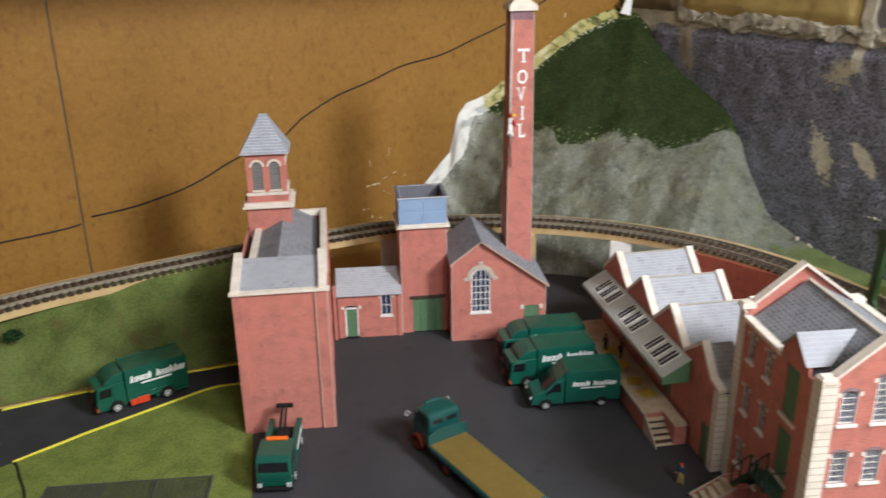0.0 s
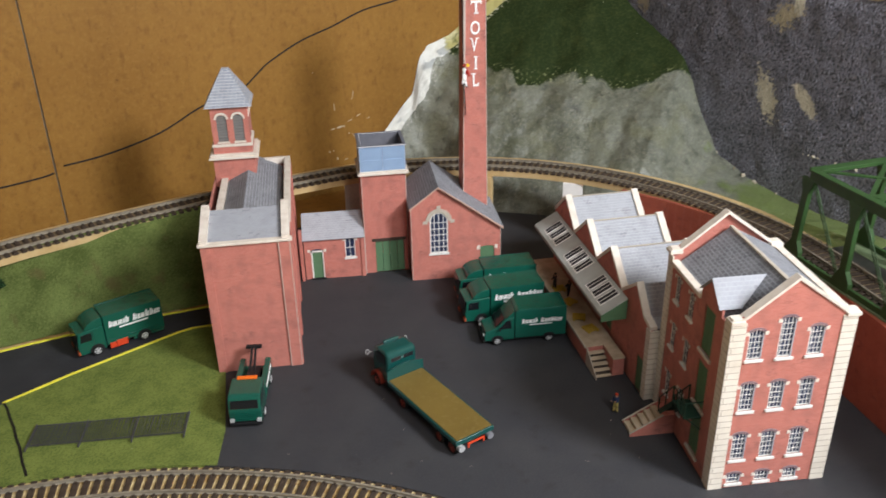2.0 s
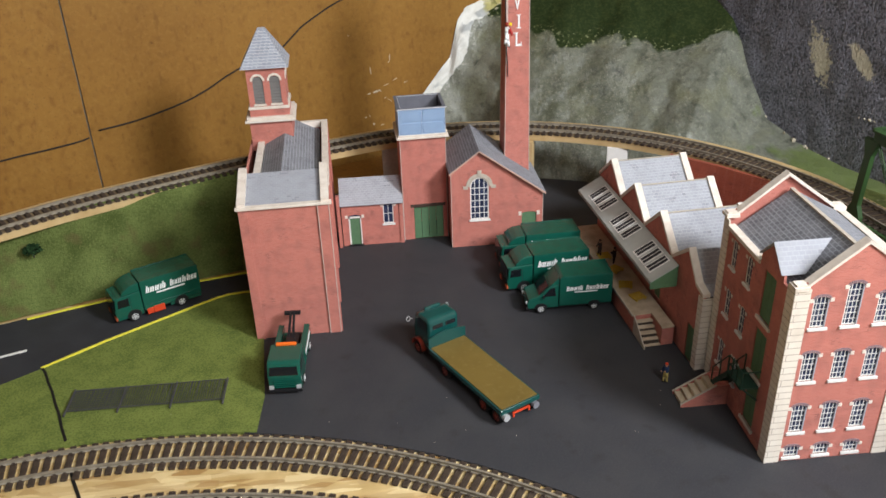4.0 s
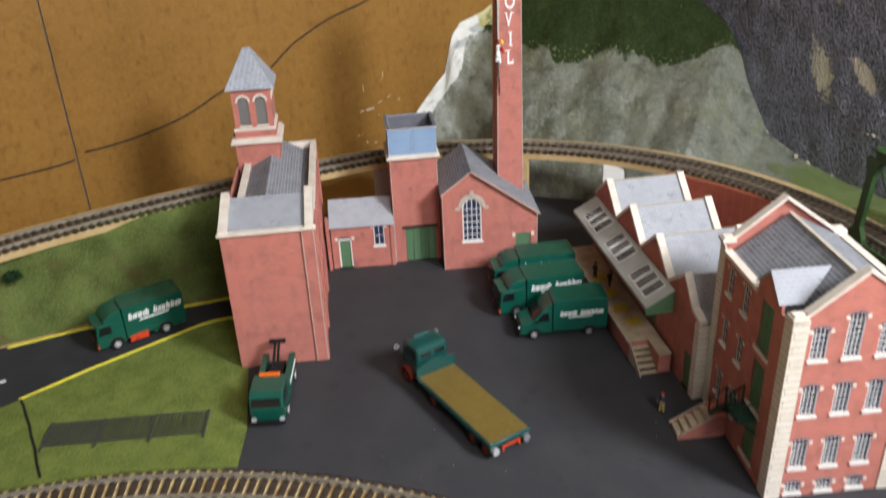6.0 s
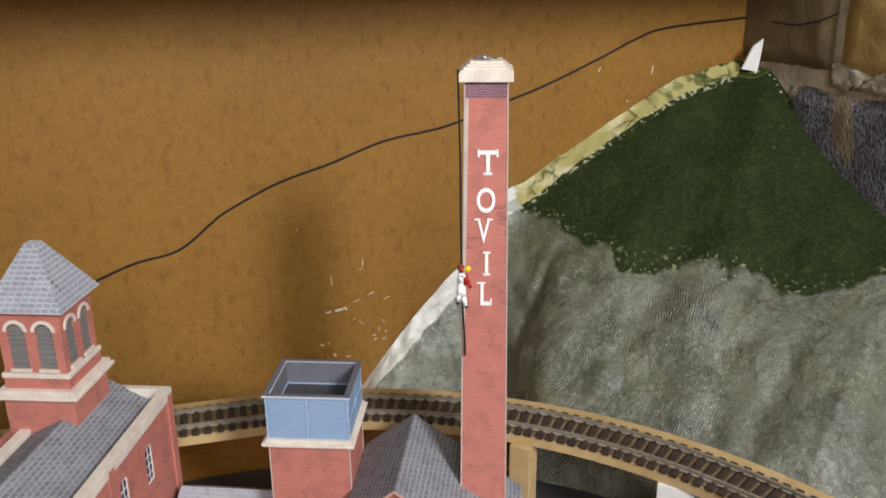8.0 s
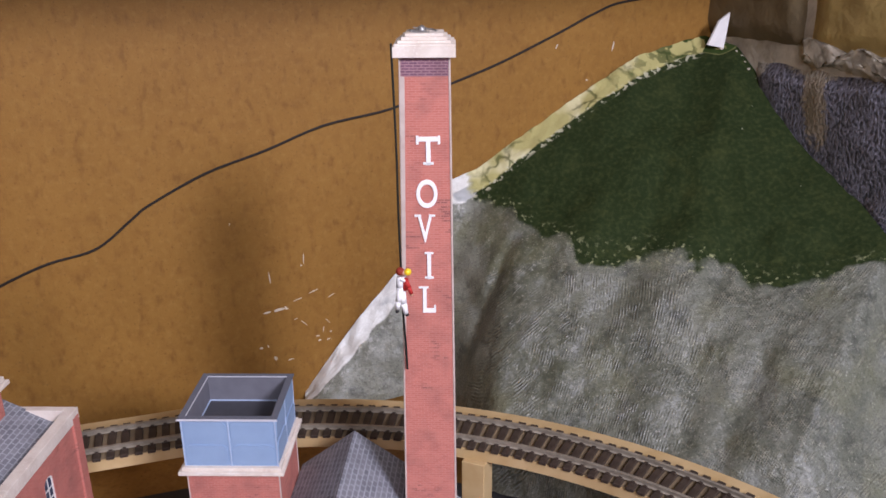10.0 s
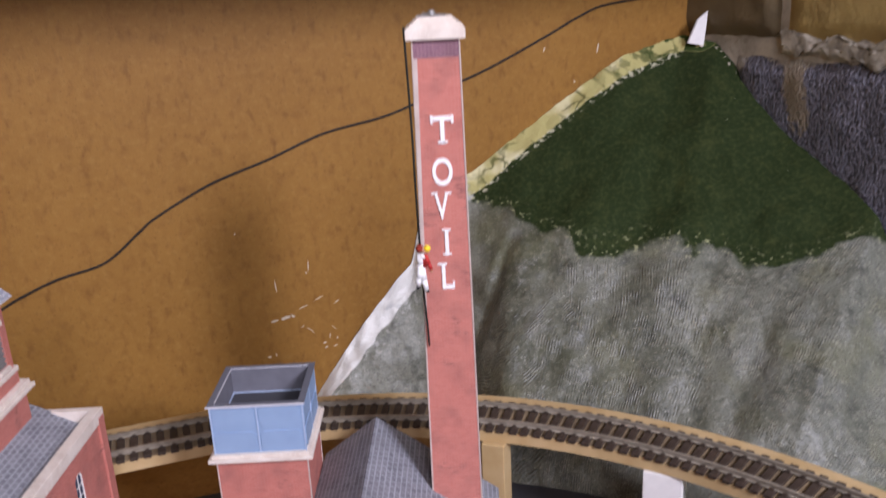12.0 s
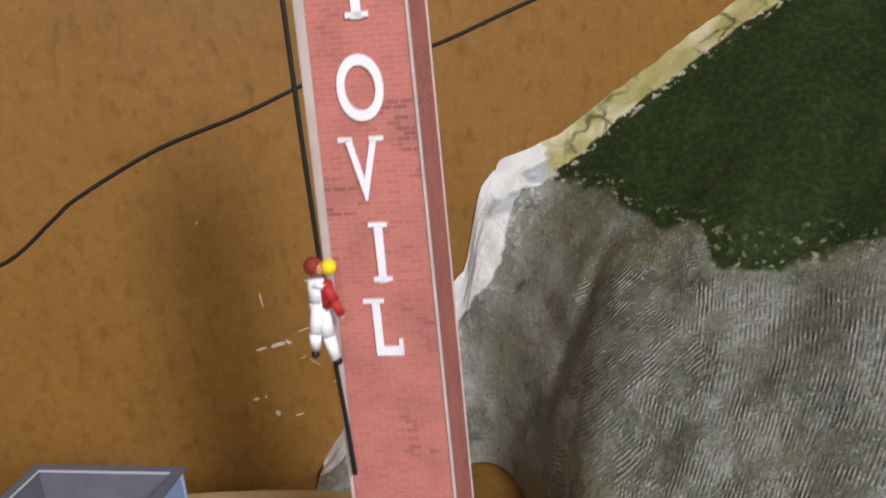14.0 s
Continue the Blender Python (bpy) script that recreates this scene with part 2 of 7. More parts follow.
def hardboard():
    m = material("hardboard", (0.300, 0.153, 0.032), 0.5, spots=0.7, spot_scale=9, second=(0.225, 0.108, 0.021), bump=0.15, bump_scale=700, gloss=0.22)
    n, k = m.node_tree.nodes, m.node_tree.links
    b = n["Principled BSDF"]
    base = b.inputs["Base Color"].links[0].from_socket
    tc = n.new("ShaderNodeTexCoord")
    last = base
    for scale, low, high, tint, amount in ((90, 0.50, 0.78, (0.19, 0.088, 0.018), 0.5), (230, 0.50, 0.72, (0.38, 0.215, 0.062), 0.30), (170, 0.54, 0.74, (0.15, 0.066, 0.014), 0.5), (520, 0.60, 0.72, (0.11, 0.045, 0.01), 0.45), (60, 0.75, 0.78, (0.09, 0.04, 0.01), 0.6)):
        t = n.new("ShaderNodeTexNoise")
        t.inputs["Scale"].default_value, t.inputs["Detail"].default_value = scale, 3
        if scale == 170:
            # pressed fibres run upwards
            lie = n.new("ShaderNodeMapping")
            lie.inputs["Scale"].default_value = (1, 1, 0.5)
            k.new(tc.outputs["Object"], lie.inputs["Vector"]), k.new(lie.outputs[0], t.inputs["Vector"])
        else:
            k.new(tc.outputs["Object"], t.inputs["Vector"])
        r = n.new("ShaderNodeMapRange")
        r.inputs["From Min"].default_value, r.inputs["From Max"].default_value, r.inputs["To Max"].default_value = low, high, amount
        k.new(t.outputs["Fac"], r.inputs["Value"])
        x = n.new("ShaderNodeMix")
        x.data_type = "RGBA"
        x.inputs["B"].default_value = (*tint, 1)
        k.new(r.outputs["Result"], x.inputs["Factor"]), k.new(last, x.inputs["A"])
        last = x.outputs["Result"]
    k.new(last, b.inputs["Base Color"])
    return m


HARDBOARD = hardboard()


def strand_board():
    """Pressed board of long flat strands lying at two angles."""
    m = material("strand_board", (0.68, 0.50, 0.23), 0.45, spots=0.8, spot_scale=30, second=(0.42, 0.27, 0.09), gloss=0.5)
    n, k = m.node_tree.nodes, m.node_tree.links
    b = n["Principled BSDF"]
    last = b.inputs["Base Color"].links[0].from_socket
    tc = n.new("ShaderNodeTexCoord")
    heights = []
    for turn, amount in ((12, 0.9), (-28, 0.7), (75, 0.55)):
        mp = n.new("ShaderNodeMapping")
        mp.inputs["Rotation"].default_value[2] = radians(turn)
        mp.inputs["Scale"].default_value = (42, 220, 1)
        k.new(tc.outputs["Object"], mp.inputs["Vector"])
        v = n.new("ShaderNodeTexVoronoi")
        v.inputs["Scale"].default_value = 1.0
        k.new(mp.outputs[0], v.inputs["Vector"])
        sep = n.new("ShaderNodeSeparateColor")
        k.new(v.outputs["Color"], sep.inputs[0])
        r = n.new("ShaderNodeMapRange")
        r.inputs["From Min"].default_value, r.inputs["From Max"].default_value, r.inputs["To Max"].default_value = 0.55, 0.6, amount
        k.new(sep.outputs[0], r.inputs["Value"])
        c = n.new("ShaderNodeMix")
        c.data_type = "RGBA"
        c.inputs["A"].default_value, c.inputs["B"].default_value = (0.34, 0.18, 0.05, 1), (0.86, 0.70, 0.38, 1)
        k.new(sep.outputs[1], c.inputs["Factor"])
        x = n.new("ShaderNodeMix")
        x.data_type = "RGBA"
        k.new(r.outputs["Result"], x.inputs["Factor"]), k.new(last, x.inputs["A"]), k.new(c.outputs["Result"], x.inputs["B"])
        last = x.outputs["Result"]
        heights.append(v.outputs["Distance"])
    k.new(last, b.inputs["Base Color"])
    bp = n.new("ShaderNodeBump")
    bp.inputs["Strength"].default_value, bp.inputs["Distance"].default_value = 0.3, 0.001
    k.new(heights[0], bp.inputs["Height"])
    k.new(bp.outputs["Normal"], b.inputs["Normal"])
    return m


OSB = strand_board()
# pale and dark grains put glints and shade of the stipple into the colour
ROUGHCAST = material("painted_roughcast", (0.190, 0.188, 0.225), 0.36, spots=0.9, spot_scale=45, second=(0.125, 0.122, 0.142), bump=1.0, bump_scale=400, gloss=0.7, grain=((480, 0.55, 0.66, (0.42, 0.42, 0.50), 0.6), (400, 0.50, 0.41, (0.022, 0.021, 0.028), 0.8)))
ROUGHCAST.node_tree.nodes["Bump"].inputs["Distance"].default_value = 0.0026
# the stipple was dabbed with upright strokes
for node in [t for t in ROUGHCAST.node_tree.nodes if t.type == "TEX_NOISE" and t.inputs["Scale"].default_value > 100]:
    strokes = ROUGHCAST.node_tree.nodes.new("ShaderNodeMapping")
    strokes.inputs["Scale"].default_value = (1.2, 1.0, 0.8)
    ROUGHCAST.node_tree.links.new(node.inputs["Vector"].links[0].from_socket, strokes.inputs["Vector"])
    ROUGHCAST.node_tree.links.new(strokes.outputs[0], node.inputs["Vector"])
GREY_PAINT = material("lavender_grey_paint", (0.31, 0.305, 0.35), 0.42, spots=0.8, spot_scale=40, second=(0.20, 0.195, 0.23), bump=0.8, bump_scale=380, gloss=0.5, grain=((260, 0.60, 0.68, (0.11, 0.10, 0.12), 0.7), (500, 0.58, 0.68, (0.42, 0.42, 0.48), 0.4)))
GREY_PAINT.node_tree.nodes["Bump"].inputs["Distance"].default_value = 0.0012


def bare_spots(m, rows):
    """Ragged places where the paint is gone: along the wall, height, half width, half height, slant, colour."""
    n, k = m.node_tree.nodes, m.node_tree.links
    b = n["Principled BSDF"]
    last = b.inputs["Base Color"].links[0].from_socket
    tc, ragged = n.new("ShaderNodeTexCoord"), n.new("ShaderNodeTexNoise")
    ragged.inputs["Scale"].default_value, ragged.inputs["Detail"].default_value, ragged.inputs["Roughness"].default_value = 190, 7, 0.72
    k.new(tc.outputs["Object"], ragged.inputs["Vector"])
    for x, z, w, h, slant, rag, tint in rows:
        mp, flat, far, add, r, mix = n.new("ShaderNodeMapping"), n.new("ShaderNodeVectorMath"), n.new("ShaderNodeVectorMath"), n.new("ShaderNodeMath"), n.new("ShaderNodeMapRange"), n.new("ShaderNodeMix")
        mp.vector_type = "TEXTURE"
        mp.inputs["Location"].default_value, mp.inputs["Rotation"].default_value, mp.inputs["Scale"].default_value = (x, 0, z), (0, radians(slant), 0), (w, 1, h)
        flat.operation, far.operation, add.operation, mix.data_type = "MULTIPLY", "LENGTH", "MULTIPLY_ADD", "RGBA"
        flat.inputs[1].default_value = (1, 0, 1)
        add.inputs[1].default_value = rag
        r.inputs["From Min"].default_value, r.inputs["From Max"].default_value = 0.95 + rag / 2, 0.75 + rag / 2
        mix.inputs["B"].default_value = (*tint, 1)
        k.new(tc.outputs["Object"], mp.inputs["Vector"]), k.new(mp.outputs[0], flat.inputs[0]), k.new(flat.outputs[0], far.inputs[0])
        k.new(ragged.outputs["Fac"], add.inputs[0]), k.new(far.outputs["Value"], add.inputs[2]), k.new(add.outputs[0], r.inputs["Value"])
        k.new(r.outputs["Result"], mix.inputs["Factor"]), k.new(last, mix.inputs["A"])
        last = mix.outputs["Result"]
    k.new(last, b.inputs["Base Color"])


bare_spots(ROUGHCAST, (
    (0.318, 0.126, 0.012, 0.032, -22, 3.4, (0.54, 0.49, 0.36)),
    (0.366, 0.131, 0.0085, 0.024, -42, 1.6, (0.56, 0.50, 0.37)),
    (0.341, 0.229, 0.0075, 0.017, 5, 1.8, (0.58, 0.53, 0.40)),
    (0.326, 0.214, 0.018, 0.012, -30, 5.0, (0.40, 0.34, 0.22)),
    (0.120, 0.222, 0.012, 0.036, -14, 1.8, (0.30, 0.245, 0.17)),
    (0.114, 0.246, 0.030, 0.010, 0, 1.6, (0.40, 0.35, 0.26)),
    (0.055, 0.240, 0.016, 0.010, 0, 1.5, (0.50, 0.47, 0.40)),
))
MORTAR = material("cream_mortar", (0.66, 0.60, 0.47), 0.8, spots=1.0, spot_scale=40, second=(0.22, 0.18, 0.12), bump=1.0, bump_scale=200)
POINTING = material("smeared_pointing", (0.60, 0.54, 0.42), 0.7, spots=1.0, spot_scale=60, second=(0.22, 0.19, 0.14), bump=1.0, bump_scale=180, grain=((120, 0.56, 0.70, (0.78, 0.72, 0.58), 0.6), (90, 0.46, 0.36, (0.12, 0.10, 0.08), 0.6)))
BROWN_BRICK = material("ochre_brick", (0.57, 0.42, 0.15), 0.5, spots=0.8, spot_scale=26, second=(0.30, 0.20, 0.07), bump=0.6, bump_scale=250, gloss=0.4)
DULL_BRICK = material("dull_brown_brick", (0.20, 0.15, 0.075), 0.7, spots=0.8, spot_scale=26, second=(0.11, 0.085, 0.05), bump=0.6, bump_scale=250)
PLASTER = material("room_plaster", (0.36, 0.35, 0.33), 0.9, spots=0.2, spot_scale=3)

CARD_EDGE = material("bare_card", (0.56, 0.47, 0.42), 0.8, spots=0.6, spot_scale=150, second=(0.40, 0.30, 0.26))

# ---- building blocks ----


def part(name, bm, mat, parent, label=""):
    me = bpy.data.meshes.new(name)
    bmesh.ops.recalc_face_normals(bm, faces=bm.faces)
    bm.to_mesh(me)
    bm.free()
    if mat:
        me.materials.append(mat)
    ob = new(name, me)
    ob.parent = parent
    if label:
        ob["label"] = label
    return ob


def thing(name, place, turn, label, category, group="", kind=""):
    ob = new(name)
    ob.empty_display_size = 0.01
    ob.matrix_basis = pose(*place, 0, 0, turn)
    return tagged(ob, label, category, group, kind)


def solo(name, bm, mat, label, category, kind="", group="", place=(0, 0, 0), turn=0):
    ob = part(name, bm, mat, None)
    ob.matrix_basis = pose(*place, 0, 0, turn)
    return tagged(ob, label, category, group, kind)


def block(bm, x0, y0, z0, x1, y1, z1, m=None):
    v = [bm.verts.new((x, y, z)) for z in (z0, z1) for x, y in ((x0, y0), (x1, y0), (x1, y1), (x0, y1))]
    for f in ((3, 2, 1, 0), (4, 5, 6, 7), (0, 1, 5, 4), (1, 2, 6, 5), (2, 3, 7, 6), (3, 0, 4, 7)):
        bm.faces.new([v[i] for i in f])
    if m:
        bmesh.ops.transform(bm, matrix=m, verts=v)
    return v


def boxes(*rows, bevel=0.0):
    bm = bmesh.new()
    for r in rows:
        block(bm, *r)
    if bevel:
        bmesh.ops.bevel(bm, geom=bm.edges[:], offset=bevel, segments=3, affect="EDGES", profile=0.6)
    return bm


def prism(bm, pts, vec):
    """A flat polygon drawn out along vec."""
    a = [bm.verts.new(p) for p in pts]
    b = [bm.verts.new(Vector(p) + Vector(vec)) for p in pts]
    bm.faces.new(a), bm.faces.new(b[::-1])
    for i in range(len(a)):
        j = (i + 1) % len(a)
        bm.faces.new((a[i], b[i], b[j], a[j]))
    return a + b


def prisms(*rows, bevel=0.0):
    bm = bmesh.new()
    for pts, vec in rows:
        prism(bm, pts, vec)
    bmesh.ops.recalc_face_normals(bm, faces=bm.faces)
    if bevel:
        bmesh.ops.bevel(bm, geom=bm.edges[:], offset=bevel, segments=3, affect="EDGES", profile=0.6)
    return bm


def rod(bm, a, b, r, seg=10, r2=None):
    a, b = Vector(a), Vector(b)
    m = Matrix.Translation((a + b) / 2) @ (b - a).to_track_quat("Z", "Y").to_matrix().to_4x4()
    bmesh.ops.create_cone(bm, cap_ends=True, segments=seg, radius1=r, radius2=r if r2 is None else r2, depth=(b - a).length, matrix=m)


def beam(bm, a, b, w, h, up=(0, 0, 1)):
    """A square bar from a to b, w across and h along up."""
    a, b = Vector(a), Vector(b)
    z = (b - a).normalized()
    x = Vector(up).cross(z).normalized()
    y = z.cross(x)
    m = Matrix((x, y, z)).transposed().to_4x4()
    m.translation = a
    block(bm, -w / 2, -h / 2, 0, w / 2, h / 2, (b - a).length, m)


def arch(cx, z0, w, h, rise, seg=10):
    """An opening with a round or flat-arched head: points (x, z), anticlockwise."""
    pts = [(cx - w / 2, z0), (cx + w / 2, z0)]
    if rise <= 0:
        return pts + [(cx + w / 2, z0 + h), (cx - w / 2, z0 + h)]
    for i in range(seg + 1):
        a = math.pi * i / seg
        pts.append((cx + w / 2 * math.cos(a), z0 + h - rise + rise * math.sin(a)))
    return pts


FRONT = Matrix.Identity(4)


def side(x, right):
    """The plane of a side wall at x: its drawn x runs along y."""
    m = Matrix(((0, -1 if right else 1, 0, x), (1, 0, 0, 0), (0, 0, 1, 0), (0, 0, 0, 1)))
    return m


def panel(outline, holes, thick, m):
    """A wall of an outline (x, z) with openings cut through, its face in the plane y = 0, thick to the back, moved by m."""
    from_pts = [[Vector((x, 0, z)) for x, z in outline]] + [[Vector((x, 0, z)) for x, z in h] for h in holes]
    flat = [p for ring in from_pts for p in ring]
    faces = tessellate_polygon([[Vector((p.x, p.z, 0)) for p in ring] for ring in from_pts])
    bm = bmesh.new()
    v = [bm.verts.new(p) for p in flat]
    back = [bm.verts.new(p + Vector((0, thick, 0))) for p in flat]
    for tri in faces:
        bm.faces.new([v[i] for i in tri])
        bm.faces.new([back[i] for i in reversed(tri)])
    start = 0
    for ring in from_pts:
        for i in range(len(ring)):
            a, b = start + i, start + (i + 1) % len(ring)
            bm.faces.new((v[a], v[b], back[b], back[a]))
        start += len(ring)
    bmesh.ops.transform(bm, matrix=m, verts=bm.verts)
    return bm


def window(owner, m, cx, z0, w, h, rise=0.0, nx=3, ny=5, sill=True, stone=True, glaze=PANE, bar=0.0005, deep=0.0009, jamb=0.0):
    """A card window in an opening: pane, white frame and bars, sill and stone springers; m carries it to its wall."""
    bm = bmesh.new()
    prism(bm, [(x, deep, z) for x, z in arch(cx, z0, w, h, rise)], (0, 0.0004, 0))
    bmesh.ops.transform(bm, matrix=m, verts=bm.verts)
    win = part("window", bm, glaze, owner)
    bm = bmesh.new()
    inner = arch(cx, z0 + bar * 1.6, w - 3.2 * bar, h - 3.2 * bar, max(rise - bar, 0))
    outer = arch(cx, z0, w, h, rise)
    for i in range(len(outer)):
        j = (i + 1) % len(outer)
        a, b, c, d = outer[i], outer[j], inner[j], inner[i]
        prism(bm, [(a[0], deep - 0.0005, a[1]), (b[0], deep - 0.0005, b[1]), (c[0], deep - 0.0005, c[1]), (d[0], deep - 0.0005, d[1])], (0, 0.0004, 0))
    for i in range(1, nx):
        x = cx - w / 2 + w * i / nx
        t = abs(x - cx) / (w / 2)
        top = z0 + h - rise + rise * math.sqrt(max(0, 1 - t * t)) if rise else z0 + h
        block(bm, x - bar / 2, deep - 0.0004, z0, x + bar / 2, deep - 0.0001, top)
    for j in range(1, ny):
        z = z0 + (h - rise * 0.5) * j / ny
        block(bm, cx - w / 2, deep - 0.0004, z - bar / 2, cx + w / 2, deep - 0.0001, z + bar / 2)
    bmesh.ops.transform(bm, matrix=m, verts=bm.verts)
    part("window_frame", bm, WHITE, win)
    if jamb:
        rows = ((cx - w / 2, deep - 0.0009, z0, cx - w / 2 + jamb, deep - 0.0005, z0 + h - rise), (cx + w / 2 - jamb, 0.0001, z0, cx + w / 2, deep - 0.0005, z0 + h - rise))
        for row, mat, lab in zip(rows, (WHITE, JAMB), ("white window jamb", "grey window jamb")):
            bm = boxes(row)
            bmesh.ops.transform(bm, matrix=m, verts=bm.verts)
            part("jamb", bm, mat, win, lab)
    if sill:
        bm = boxes((cx - w / 2 - 0.0012, -0.0013, z0 - 0.0017, cx + w / 2 + 0.0012, deep - 0.0006, z0))
        bmesh.ops.transform(bm, matrix=m, verts=bm.verts)
        part("window_sill", bm, WHITE, win)
    if stone:
        zt = z0 + h - max(rise, 0.001)
        for s in (-1, 1):
            x = cx + s * (w / 2 + 0.0013)
            bm = boxes((x - 0.0011, -0.0004, zt - 0.0012, x + 0.0011, 0.0002, zt + 0.0012))
            bmesh.ops.transform(bm, matrix=m, verts=bm.verts)
            part("springer", bm, CREAM, win)
    return win


def card_corners(own, corners, z1):
    """Bare cut card showing along upright corners."""
    for x, y in corners:
        bm = bmesh.new()
        rod(bm, (x, y, 0.0002), (x, y, z1), 0.00035, 6)
        part("corner_edge", bm, CARD_EDGE, own, "pale bare card edge")


def slab(a, b, c, d, t, bm=None):
    """A thin sheet with the corners a, b, c, d, t thick downwards along its normal."""
    bm = bm or bmesh.new()
    a, b, c, d = map(Vector, (a, b, c, d))
    n = (b - a).cross(d - a).normalized()
    prism(bm, [a, b, c, d], -n * t)
    return bm

# ---- the room ----
BOARD_AT, BOARD_TURN = (0.4188, 1.1627), 25.0
WALL_TURN = -63.5
ROOM = pose(*BOARD_AT, 0, 0, 0, BOARD_TURN)

# the hardboard sheet on the back wall, in two pieces with a joint
bm = bmesh.new()
block(bm, -0.686, 0.0, -0.12, 0.0, 0.004, 0.42)
back = part("wall_north", bm, HARDBOARD, None)
back.matrix_basis = ROOM
tagged(back, "brown hardboard sheet lining the wall behind the layout", "wall", kind="structure")
bm = bmesh.new()
block(bm, -1.9, -0.0015, -0.12, -0.6878, 0.004, 0.42)
ob = part("wall_north_lining", bm, HARDBOARD, None)
ob.matrix_basis = ROOM
tagged(ob, "second brown hardboard sheet beside the joint", "wall", kind="structure")

bm = bmesh.new()
block(bm, -2.2, 0.006, -1.0, 0.3, 0.1, 1.1)
ob = part("wall_north_masonry", bm, PLASTER, None)
ob.matrix_basis = ROOM
tagged(ob, "plain plastered wall behind the hardboard", "wall", kind="structure")

# unseen board, added to cast the dark band along the hardboard's top
bm = bmesh.new()
block(bm, -1.9, -0.20, 0.375, 0.0, 0.0, 0.395)
ob = part("shelf", bm, PLY, None)
ob.matrix_basis = ROOM
tagged(ob, "unseen plain board added to shade the top of the hardboard", "shelf", kind="structure")

# the right-hand wall: rough painted courses with cream mortar
EAST = pose(*BOARD_AT, 0, 0, 0, WALL_TURN)


def rough_sheet(x0, x1, z0, z1, nx, nz, depth, seed, edge=0.0):
    """A lumpy upright sheet in the plane y = 0, facing -y."""
    bm = bmesh.new()
    rows = []
    for j in range(nz + 1):
        row = []
        for i in range(nx + 1):
            x, z = x0 + (x1 - x0) * i / nx, z0 + (z1 - z0) * j / nz
            d = noise.fractal(Vector((x * 28 + seed, z * 28, seed)), 1.0, 2.0, 4) * depth + noise.noise(Vector((x * 130, z * 130, seed))) * depth * 0.5
            rim = min(1, min(i, nx - i, j, nz - j) / 2)
            row.append(bm.verts.new((x + edge * noise.noise(Vector((z * 60, seed, 1))), -0.004 * rim - abs(d) * rim, z + edge * noise.fractal(Vector((x * 35, seed, 2 + 1.7 * j / nz)), 1.0, 2.0, 4))))
        rows.append(row)
    for j in range(nz):
        for i in range(nx):
            f = bm.faces.new((rows[j][i], rows[j][i + 1], rows[j + 1][i + 1], rows[j + 1][i]))
            f.smooth = True
    return bm


bm = bmesh.new()
block(bm, -0.02, 0.0, -1.0, 2.3, 0.1, 1.1)
east = part("wall_east", bm, MORTAR, None)
east.matrix_basis = EAST
tagged(east, "old masonry wall with cream mortar and dark paint", "wall", kind="structure")


def wall_piece(name, bm, mat, label=""):
    ob = part(name, bm, mat, east, label)
    return ob


wall_piece("render_patch", rough_sheet(0.055, 2.3, -0.12, 0.243, 420, 70, 0.0022, 3.0, 0.0035), ROUGHCAST, "rough dark grey-purple painted lower courses")
for x0, x1, z0, z1, nx, deep, seed, mat in (
    (-0.02, 0.098, 0.258, 0.34, 24, 0.002, 9.0, DULL_BRICK),
    (0.106, 0.338, 0.258, 0.335, 40, 0.002, 12.0, BROWN_BRICK),
    (0.353, 0.60, 0.262, 0.345, 44, 0.003, 15.0, GREY_PAINT),
    (0.612, 0.86, 0.262, 0.345, 44, 0.003, 18.0, GREY_PAINT),
    (-0.02, 0.22, 0.352, 0.43, 40, 0.002, 21.0, BROWN_BRICK),
    (0.235, 0.48, 0.352, 0.43, 44, 0.002, 24.0, GREY_PAINT),
    (0.49, 0.74, 0.352, 0.43, 44, 0.002, 27.0, GREY_PAINT),
):
    wall_piece("brick", rough_sheet(x0, x1, z0, z1, nx, 16, deep, seed, 0.003), mat)
# lumpy pointing smeared over the joints
for x0, x1, z0, z1, nx, nz, deep, seed in ((0.100, 0.95, 0.245, 0.262, 440, 16, 0.0008, 31.0), (0.338, 0.356, 0.240, 0.35, 14, 70, 0.0010, 33.0), (0.03, 0.9, 0.338, 0.354, 220, 8, 0.0012, 35.0)):
    wall_piece("pointing", rough_sheet(x0, x1, z0, z1, nx, nz, deep, seed, 0.010 if nz < 20 else 0.006), POINTING, "lumpy cream pointing smeared along the joint")

# the rest of the room, out of view
for name, box, label in (
    ("wall_south", (-2.2, -2.1, -1.0, 0.3, -2.0, 1.1), "plain plaster wall behind the camera"),
    ("wall_west", (-2.3, -2.1, -1.0, -2.2, 0.1, 1.1), "plain plaster wall"),
):
    ob = part(name, boxes(box), PLASTER, None)
    ob.matrix_basis = ROOM
    tagged(ob, label, "wall", kind="structure")
ob = part("ceiling", boxes((-2.3, -2.1, 1.1, 0.4, 0.1, 1.15)), PLASTER, None)
ob.matrix_basis = ROOM
tagged(ob, "plain white ceiling", "ceiling", kind="structure")
ob = part("floor", boxes((-2.3, -2.1, -1.05, 0.4, 0.1, -1.0)), PLASTER, None)
ob.matrix_basis = ROOM
tagged(ob, "plain room floor", "floor", kind="structure")

# ---- the baseboard and ground ----
bm = bmesh.new()
prism(bm, [(-0.9, -0.02, -0.02), (0.62, -0.02, -0.02), (0.62, 0.74, -0.02), (0.44, 1.10, -0.02), (0.39, 1.135, -0.02), (-0.9, 0.533, -0.02)], (0, 0, 0.018))
ob = part("baseboard", bm, OSB, None)
tagged(ob, "bare strand board baseboard of the layout", "board", kind="structure")


